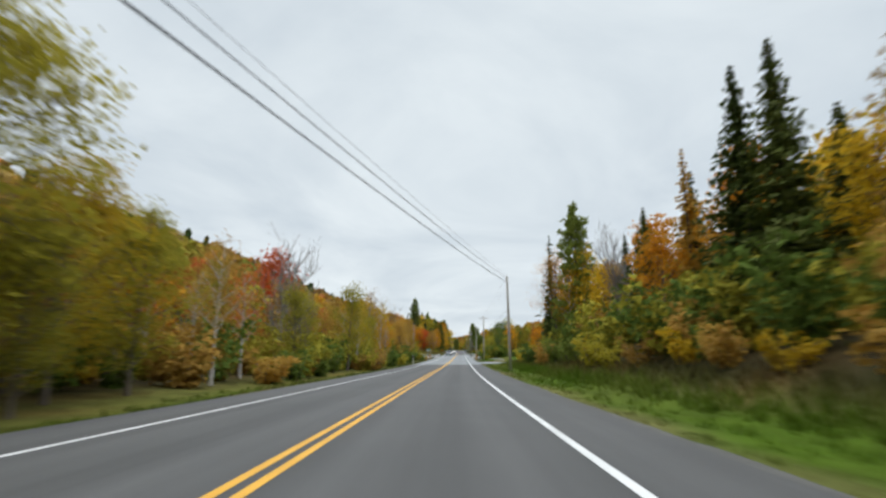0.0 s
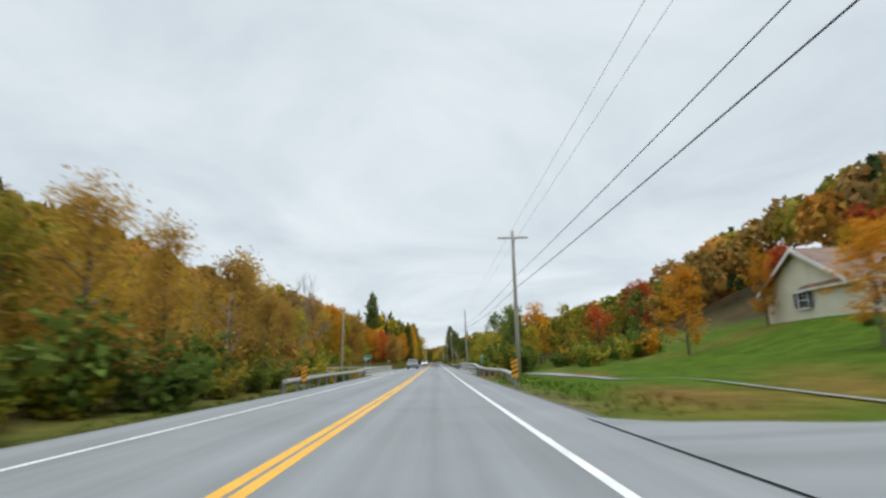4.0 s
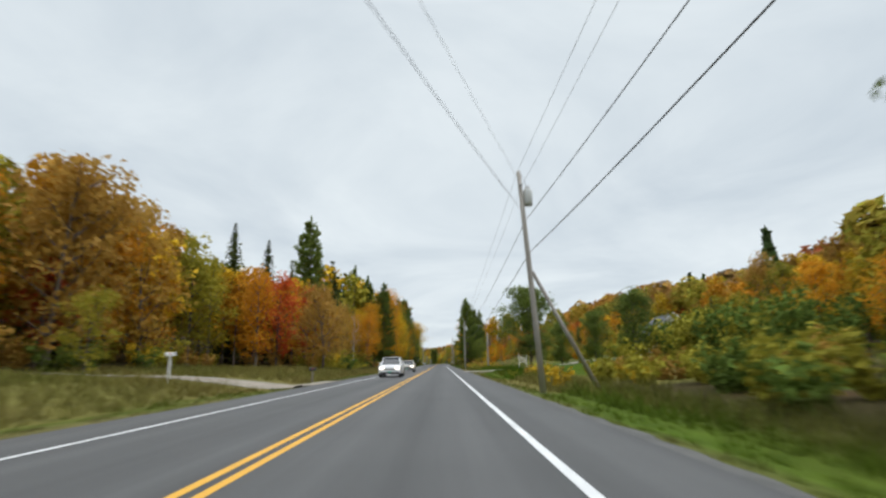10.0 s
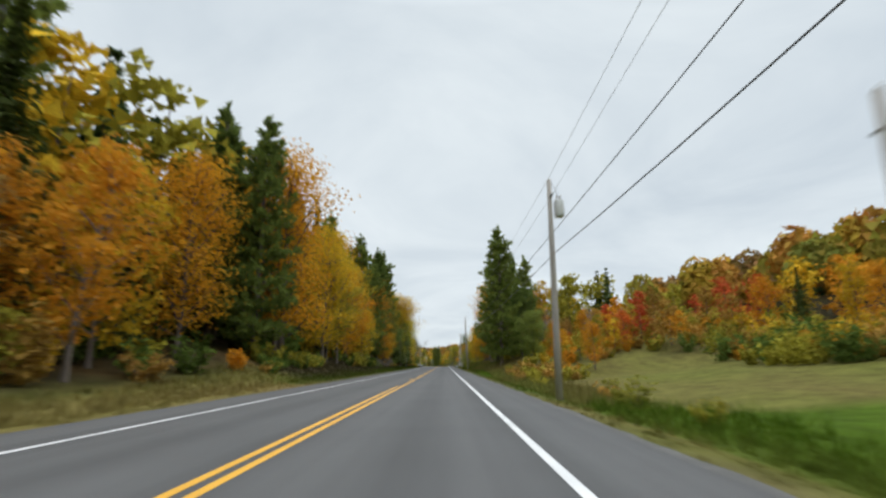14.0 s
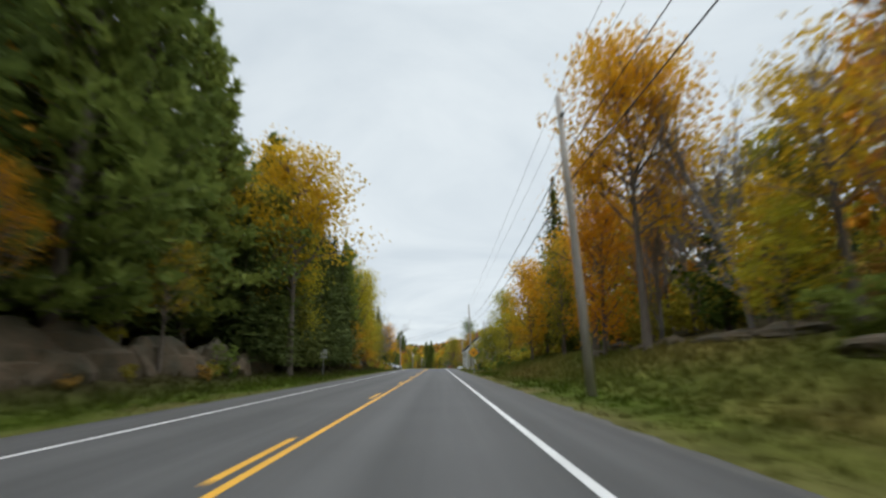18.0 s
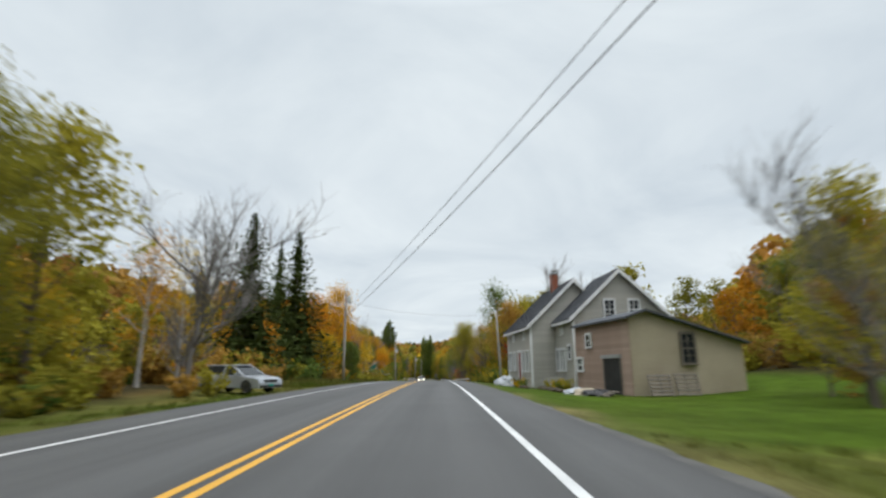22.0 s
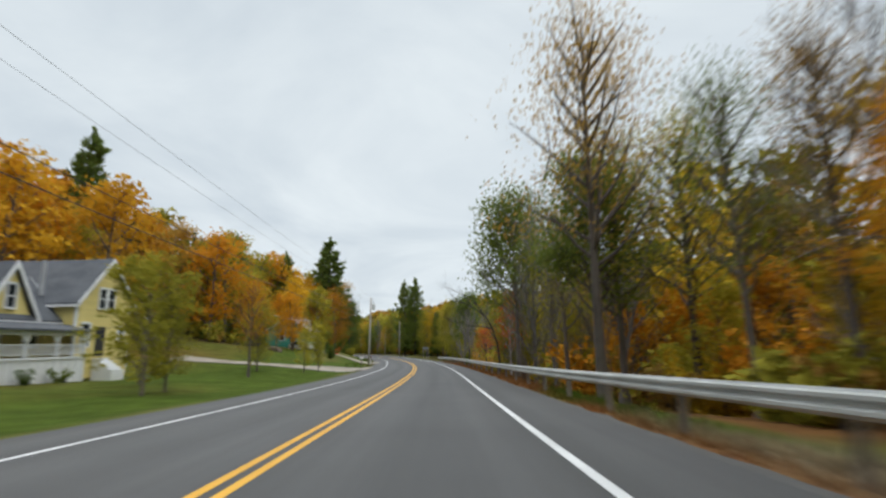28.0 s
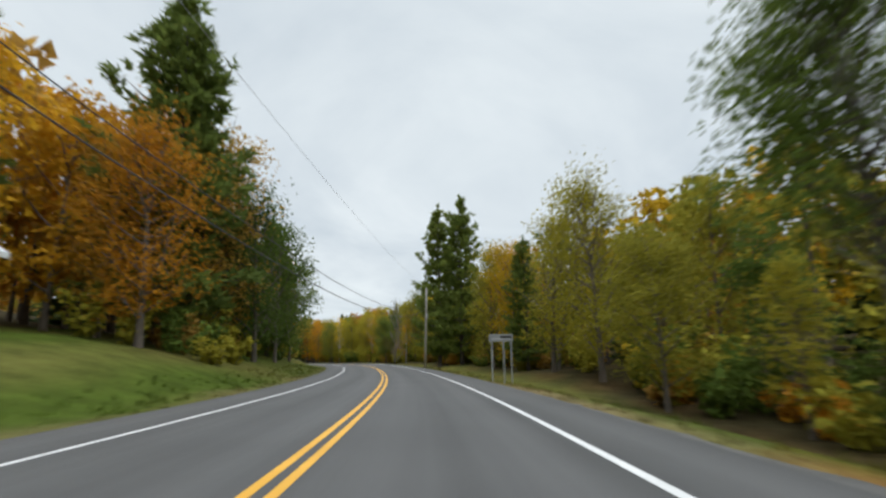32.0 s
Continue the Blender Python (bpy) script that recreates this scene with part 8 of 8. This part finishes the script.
# ---------------------------------------------------------------- vehicles
def vehicle(name, s, lat, turn, paint, label, length, width, height, side, cabin, wheel=0.34, bed=None, lamps=True, wheels_at=(0.19, 0.8)):
    """side: outline of the lower body (y from the front bumper to the back, z); cabin: outline of the glasshouse."""
    ob = thing(name, spot(s, lat, 0.0, turn, grounded=abs(lat) > 5.4), label, "vehicle", "vehicles")
    w = width / 2
    # lower body: sections that draw in at the sills and the shoulders
    g = Geo()
    n = len(side)
    rows_ = []
    for x, dz, inset in ((-w, 0.0, 0.06), (-w + 0.03, 0.0, 0.0), (w - 0.03, 0.0, 0.0), (w, 0.0, 0.06)):
        rows_.append([(x, y + (inset if y < length / 2 else -inset), max(z, 0.2) - (inset * 0.6 if z > 0.5 else -inset * 0.3)) for y, z in side])
    g.ribbon([[*r, r[0]] for r in rows_])
    g.f += [tuple(range(n)), tuple(3 * (n + 1) + k for k in range(n - 1, -1, -1))]
    body = part("body", g, paint, ob)
    g = Geo()
    n = len(cabin)
    top = max(z for _, z in cabin)
    low = min(z for _, z in cabin)
    rows_ = []
    for sgn in (-1, 1):
        rows_.append([(sgn * (w - 0.07 - 0.2 * (z - low) / (top - low)), y, z) for y, z in cabin])
    g.ribbon([[*r, r[0]] for r in rows_])
    g.f += [tuple(range(n)), tuple((n + 1) + k for k in range(n - 1, -1, -1))]
    glass = part("cabin", g, "car_glass", ob, "dark tinted windows")
    g = Geo()
    roof = [(y, z) for y, z in cabin if z > top - 0.12]
    y0, y1 = min(p[0] for p in roof), max(p[0] for p in roof)
    g.box((-w + 0.25, y0 - 0.04, top - 0.03), (w - 0.25, y1 + 0.04, top + 0.035))
    part("roof", g, paint, body, bevel=0.025)
    # pillars
    for sgn in (-1, 1):
        for a, b in zip(cabin, cabin[1:]):
            if abs(a[1] - b[1]) > 0.25:
                g = Geo()
                g.tube([(sgn * (w - 0.065 - 0.2 * (p[1] - low) / (top - low)), p[0], p[1]) for p in (a, b)], 0.05, 5)
                part("pillar", g, paint, body)
        for t in (0.42, 0.72):
            y = cabin[0][0] + (cabin[-1][0] - cabin[0][0]) * t
            g = Geo()
            g.tube([(sgn * (w - 0.065), y, low), (sgn * (w - 0.255), y, top)], 0.035, 5)
            part("pillar", g, paint if t < 0.5 else "black", body)
        g = Geo()
        g.box((sgn * (w + 0.02) - 0.09, cabin[0][0] + 0.35, low + 0.02), (sgn * (w + 0.02) + 0.09, cabin[0][0] + 0.5, low + 0.19))
        part("mirror", g, paint, ob, bevel=0.03)
        if lamps:
            g = Geo()
            g.box((sgn * (w - 0.27) - 0.2, side[0][0] - 0.015, 0.66), (sgn * (w - 0.27) + 0.2, side[0][0] + 0.12, 0.84))
            part("headlamp", g, "lamp", ob, bevel=0.03)
        g = Geo()
        g.box((sgn * (w - 0.15) - 0.12, length - 0.06, 0.7), (sgn * (w - 0.15) + 0.12, length + 0.015, 0.98))
        part("tail_lamp", g, "tail", ob, bevel=0.02)
        for t in wheels_at:
            y = length * t
            m = Matrix.Translation((sgn * (w - 0.1), y, wheel)) @ Matrix.Rotation(radians(90 * sgn), 4, "Y")
            g = Geo()
            g.lathe([(wheel * 0.62, -0.11), (wheel * 0.92, -0.12), (wheel, -0.08), (wheel, 0.08), (wheel * 0.92, 0.12), (wheel * 0.62, 0.11)], 22, m)
            wh = part("wheel", g, "rubber", ob, smooth=True)
            g = Geo()
            g.lathe([(wheel * 0.1, 0.09), (wheel * 0.5, 0.1), (wheel * 0.63, 0.115), (wheel * 0.64, 0.06)], 18, m)
            part("rim", g, "chrome", wh)
            g = Geo()
            arch = [(y + (wheel + 0.07) * math.cos(radians(a)), wheel + (wheel + 0.07) * math.sin(radians(a))) for a in range(0, 181, 15)]
            g.prism(arch, sgn * (w - 0.16), sgn * (w + 0.004), "x")
            part("wheel_arch", g, "black", body)
    g = Geo()
    g.box((-w * 0.55, side[0][0] - 0.012, 0.5), (w * 0.55, side[0][0] + 0.1, 0.72))
    part("grille", g, "black", ob, bevel=0.02)
    g = Geo()
    g.box((-w + 0.08, side[0][0] - 0.04, 0.3), (w - 0.08, side[0][0] + 0.12, 0.44))
    part("bumper", g, "black", ob, bevel=0.03)
    g = Geo()
    g.box((-0.16, side[0][0] - 0.05, 0.4), (0.16, side[0][0] - 0.04, 0.5))
    part("plate", g, "green_sign", ob, "plain green number plate")
    if bed:
        g = Geo()
        g.box((-w + 0.1, bed[0], bed[2]), (w - 0.1, bed[1], bed[2] + 0.06))
        part("bed_cover", g, "black", ob)
    return ob


SUV = [(0.02, 0.3), (0.0, 0.62), (0.08, 0.88), (0.35, 0.98), (1.15, 1.06), (4.45, 1.1), (4.58, 0.85), (4.55, 0.35)]
SUV_TOP = [(1.0, 1.04), (1.75, 1.58), (2.1, 1.66), (3.9, 1.64), (4.35, 1.35), (4.5, 1.06)]
WAGON = [(0.02, 0.28), (0.0, 0.55), (0.1, 0.74), (0.4, 0.84), (1.3, 0.93), (4.5, 0.98), (4.68, 0.8), (4.66, 0.34)]
WAGON_TOP = [(1.2, 0.92), (2.05, 1.4), (2.5, 1.47), (4.0, 1.43), (4.45, 1.2), (4.6, 0.95)]
SMALL_CAR = [(0.02, 0.28), (0.0, 0.58), (0.1, 0.8), (0.4, 0.92), (0.95, 1.0), (3.95, 1.04), (4.1, 0.8), (4.06, 0.32)]
SMALL_TOP = [(0.85, 0.98), (1.6, 1.5), (1.95, 1.6), (3.4, 1.58), (3.85, 1.3), (4.0, 1.0)]
PICKUP = [(0.02, 0.42), (0.0, 0.78), (0.06, 1.02), (0.3, 1.12), (1.5, 1.18), (5.6, 1.2), (5.68, 0.9), (5.64, 0.48)]
PICKUP_TOP = [(1.45, 1.16), (2.15, 1.72), (2.5, 1.86), (5.15, 1.84), (5.45, 1.5), (5.55, 1.16)]
vehicle("station_wagon", 530.6, -6.6, 66, "silver", "silver station wagon parked in the grass facing the road", 4.68, 1.78, 1.47, WAGON, WAGON_TOP, 0.32, lamps=False)
vehicle("pickup_truck", 188.0, -2.55, 0, "grey_car", "grey pickup truck with a cap and lit headlamps", 5.68, 1.95, 1.88, PICKUP, PICKUP_TOP, 0.39)
vehicle("suv", 271.8, -2.1, 0, "pearl", "white compact sport utility car with lit headlamps", 4.58, 1.85, 1.68, SUV, SUV_TOP, 0.36)
vehicle("estate_car", 295.4, -2.2, 0, "champagne", "pale champagne estate car on the road", 4.68, 1.78, 1.47, WAGON, WAGON_TOP, 0.33)
vehicle("estate_car", 302.0, 33.0, 100, "pearl", "white estate car parked beside the pale house", 4.68, 1.78, 1.47, WAGON, WAGON_TOP, 0.33, lamps=False)
vehicle("small_car", 731.5, -16.6, 75, "pearl", "pale small car parked beside the teal house", 4.1, 1.72, 1.6, SMALL_CAR, SMALL_TOP, 0.32, lamps=False)
vehicle("small_car", 637.8, -2.15, 2, "champagne", "pale small car with lit headlamps coming round the bend", 4.1, 1.72, 1.6, SMALL_CAR, SMALL_TOP, 0.32)


# ---------------------------------------------------------------- rocks, yard clutter
def rock(seed, sx, sy, sz):
    bm = bmesh.new()
    bmesh.ops.create_icosphere(bm, subdivisions=3, radius=1.0)
    for v in bm.verts:
        p = v.co
        d = 1 + 0.32 * noise.noise(p * 1.1 + Vector((seed * 7.1, 0, 0))) + 0.16 * noise.noise(p * 2.7 + Vector((0, seed * 3.3, 0)))
        q = p * d
        q = Vector((round(q.x * 3.2) / 3.2 * 0.45 + q.x * 0.55, round(q.y * 3.2) / 3.2 * 0.4 + q.y * 0.6, round(q.z * 3.5) / 3.5 * 0.5 + q.z * 0.5))
        v.co = Vector((q.x * sx, q.y * sy, q.z * sz))
    me_ = bpy.data.meshes.new("rock")
    bm.to_mesh(me_)
    bm.free()
    me_.materials.append(M["rock"])
    return me_


dice = random.Random(9)
for k in range(26):
    s = 410 + 1.7 * k + dice.uniform(-0.6, 0.6) if k < 22 else dice.uniform(478, 498)
    lat = -dice.uniform(10.0, 10.7)
    size = (dice.uniform(0.6, 0.9), dice.uniform(1.5, 2.4), dice.uniform(1.2, 1.9))
    solid("rock", rock(k, *size), None, spot(s, lat, -0.35 if k < 22 else -0.75, dice.uniform(-20, 20)), "weathered mossy rock ledge along the foot of the bank", "rock", "rocks on the banks")
for k in range(12):
    s, lat = dice.uniform(418, 446), dice.uniform(12, 15)
    solid("rock", rock(40 + k, dice.uniform(0.5, 1.1), dice.uniform(0.8, 1.8), dice.uniform(0.25, 0.55)), None, spot(s, lat, -0.05, dice.uniform(-25, 25)), "pale grey rock ledge in the grassy bank", "rock", "rocks on the banks")
for s, lat, a, b, c in ((712, -19, 0.9, 1.2, 0.6), (516, -9.5, 0.5, 0.7, 0.35), (105, 22.9, 0.8, 0.9, 0.6), (30, 14, 0.8, 1.1, 0.4), (24, 13.4, 0.6, 0.8, 0.3), (591, -11.5, 0.6, 0.9, 0.4)):
    solid("boulder", rock(int(s), a, b, c), None, spot(s, lat, 0.1, 20), "weathered grey boulder lying in the grass", "rock", "rocks on the banks")

# stone edging and planting along the farmhouse
for k in range(9):
    s = 534.2 + k * 0.95
    solid("stone", rock(70 + k, 0.34, 0.5, 0.16), None, spot(s, 9.7 if s < 540.5 else 8.6, 0.05, dice.uniform(-20, 20)), "flat grey stone edging a flower bed", "stone", "bed edging")
for k, (s, lat) in enumerate(((535.5, 10.5), (537, 10.4), (538.6, 10.5), (540.2, 10.4), (542.5, 8.8), (544, 8.7), (546.5, 8.7), (548.6, 8.7))):
    tree("bush", (V, G, Y)[k % 3], s, lat, 0.75, wide=1.4)
bm = bmesh.new()
bmesh.ops.create_icosphere(bm, subdivisions=4, radius=1.0)
for v in bm.verts:
    k = 1 + 0.3 * noise.noise(v.co * 1.8) + 0.16 * noise.noise(v.co * 4.5)
    v.co = Vector((v.co.x * 0.85 * k, v.co.y * 1.2 * k, max(-0.12, v.co.z * 0.8 * k)))
me_ = bpy.data.meshes.new("tarpaulin")
bm.to_mesh(me_)
bm.free()
me_.materials.append(M["tarp"])
solid("tarpaulin", me_, None, spot(546.5, 7.9, 0, 0), "crumpled pale tarpaulin spread beside the farmhouse door", "tarpaulin")
for k, (s, lat, mat, label) in enumerate(((532.2, 10.2, "tarp", "crumpled white sheet lying on the lawn"), (531, 10.4, "stucco", "crumpled tan rubbish bag beside the shed"), (530.1, 10.6, "black", "dark bag beside the shed"))):
    bm = bmesh.new()
    bmesh.ops.create_icosphere(bm, subdivisions=3, radius=1.0)
    for v in bm.verts:
        v.co = Vector((v.co.x * 0.8, v.co.y * 0.9, max(-0.1, v.co.z * 0.32))) * (1 + 0.35 * noise.noise(v.co * 2.2 + Vector((k * 5, 0, 0))))
    me_ = bpy.data.meshes.new("bag")
    bm.to_mesh(me_)
    bm.free()
    me_.materials.append(M[mat])
    solid("ground_sheet" if k == 0 else "rubbish_bag", me_, None, spot(s, lat, 0.02), label, "sheet" if k == 0 else "bag")
for k in range(2):
    ob = thing("pallet", spot(529.1 - 0.1 * k, 13.7 + 1.3 * k, 0.05, 0) @ Matrix.Rotation(radians(66 + 5 * k), 4, "X"), "weathered wooden pallet leaning on the shed wall", "pallet", "pallets")
    for i in range(6):
        g = Geo()
        g.box((-0.6, i * 0.2, 0), (0.6, i * 0.2 + 0.11, 0.025))
        part("slat", g, "old_wood", ob)
    for x in (-0.58, -0.04, 0.5):
        g = Geo()
        g.box((x, 0, -0.1), (x + 0.08, 1.15, -0.002))
        part("stringer", g, "old_wood", ob)
for k in range(3):
    g = Geo()
    g.box((-0.2, 0, 0), (0.12, 3.2 + 0.4 * k, 0.07))
    solid("plank", g, "old_wood", spot(528.4 + 0.3 * k, 10.6 + 0.35 * k, 0.02 + 0.08 * k, 8 * k - 5), "weathered plank lying by the shed", "plank", "planks", bevel=0.006)

# flowers and clipped shrubs beside the houses
for s, lat, leaf, h in ((733, -12.6, R, 1.4), (745.6, -16.3, O, 0.6), (747, -16.5, Y, 0.6), (748.4, -16.6, R, 0.5), (121, 27.4, G, 1.0), (117.8, 33.5, G, 1.3), (117, 36.8, G, 1.4), (664, -21.2, G, 0.9), (667.5, -21, G, 0.9), (670, -20.9, G, 1.0)):
    tree("bush", leaf, s, lat, h, wide=1.3)

# prop of the leaning utility pole
g = Geo()
g.tube([at(254.4, 10.3, -0.6), at(253.6, 7.0, 5.6)], [0.12, 0.09], 8)
solid("prop_pole", g, "pole_wood", Matrix.Identity(4), "slanting wooden prop against the utility pole", "utility pole", smooth=True)


# ---------------------------------------------------------------- grass along the verges
def verge(name, side, s0, s1, lat0, lat1, count, low, high, seed, label):
    rng = np.random.default_rng(seed)
    vs, cs = [], []
    for _ in range(count):
        s = rng.uniform(s0, s1)
        d = lat0 + (lat1 - lat0) * rng.random() ** 1.25
        if side < 0 and (173 < s < 197 or 258 < s < 266 or 691 < s < 703 or 724 < s < 735):
            continue
        if side > 0 and (84 < s < 102 or 289 < s < 299):
            continue
        if (side > 0 and 512 < s < 572) or (side < 0 and 640 < s < 690):
            continue
        p = np.array(at(s, side * d, ground_up(s, side * d) - 0.02))
        # blades take the ground colour, its painted tree shade included
        base = np.array(cover(s, side * d)) * 1.25
        h = rng.uniform(low, high) * (0.6 if d < lat0 + 0.6 else 1.0)
        for _ in range(5):
            a, lean = rng.uniform(0, 2 * np.pi), rng.normal(size=2) * 0.35 * h
            o = rng.normal(size=2) * 0.09
            w = 0.018 + 0.02 * rng.random()
            q = p + np.array([o[0], o[1], 0])
            vs.append([q + (math.cos(a) * w, math.sin(a) * w, 0), q - (math.cos(a) * w, math.sin(a) * w, 0), q + (lean[0], lean[1], h * rng.uniform(0.6, 1.1))])
            cs.append(base * rng.uniform(0.7, 1.35))
    me_ = leaf_mesh(name, np.array(vs).reshape(-1, 3), "blades", np.array(cs))
    tagged(new(name, me_), label, "grass", kind="stuff")


verge("verge_grass", 1, 0, 800, 5.75, 9.0, 9000, 0.08, 0.26, 1, "short green and straw-coloured verge grass")
verge("verge_grass", -1, 0, 800, 5.75, 9.0, 8000, 0.08, 0.26, 2, "short green and straw-coloured verge grass")
verge("meadow_grass", 1, 616, 730, 5.75, 7.6, 3000, 0.12, 0.4, 13, "dry grass and leaves under the guard rail")
verge("meadow_grass", -1, 352, 500, 6.6, 11, 5000, 0.15, 0.45, 11, "rough dark grass on the rocky bank")
verge("meadow_grass", 1, 384, 470, 6.6, 14, 3500, 0.12, 0.35, 12, "rough dark grass on the rocky bank")
verge("meadow_grass", -1, 196, 300, 8.0, 26, 7000, 0.3, 0.8, 3, "tall dry meadow grass turning brown")
verge("meadow_grass", 1, 300, 384, 8.0, 13, 2500, 0.3, 0.9, 4, "tall weedy grass beside the lawn")
verge("meadow_grass", 1, 384, 470, 8.0, 13, 2500, 0.2, 0.6, 5, "rough grass on the bank")
verge("meadow_grass", -1, 540, 645, 8.0, 12, 2500, 0.3, 0.9, 6, "tall straw-coloured weeds at the wood's edge")
verge("meadow_grass", 1, 0, 82, 8.5, 12, 2500, 0.3, 0.9, 7, "tall straw-coloured weeds at the wood's edge")
verge("meadow_grass", 1, 204, 290, 8.6, 11.5, 2600, 0.3, 1.0, 8, "tall olive weeds at the edge of the scrub")
verge("meadow_grass", -1, 300, 352, 7.5, 12, 1600, 0.2, 0.6, 9, "dry grass at the wood's edge")
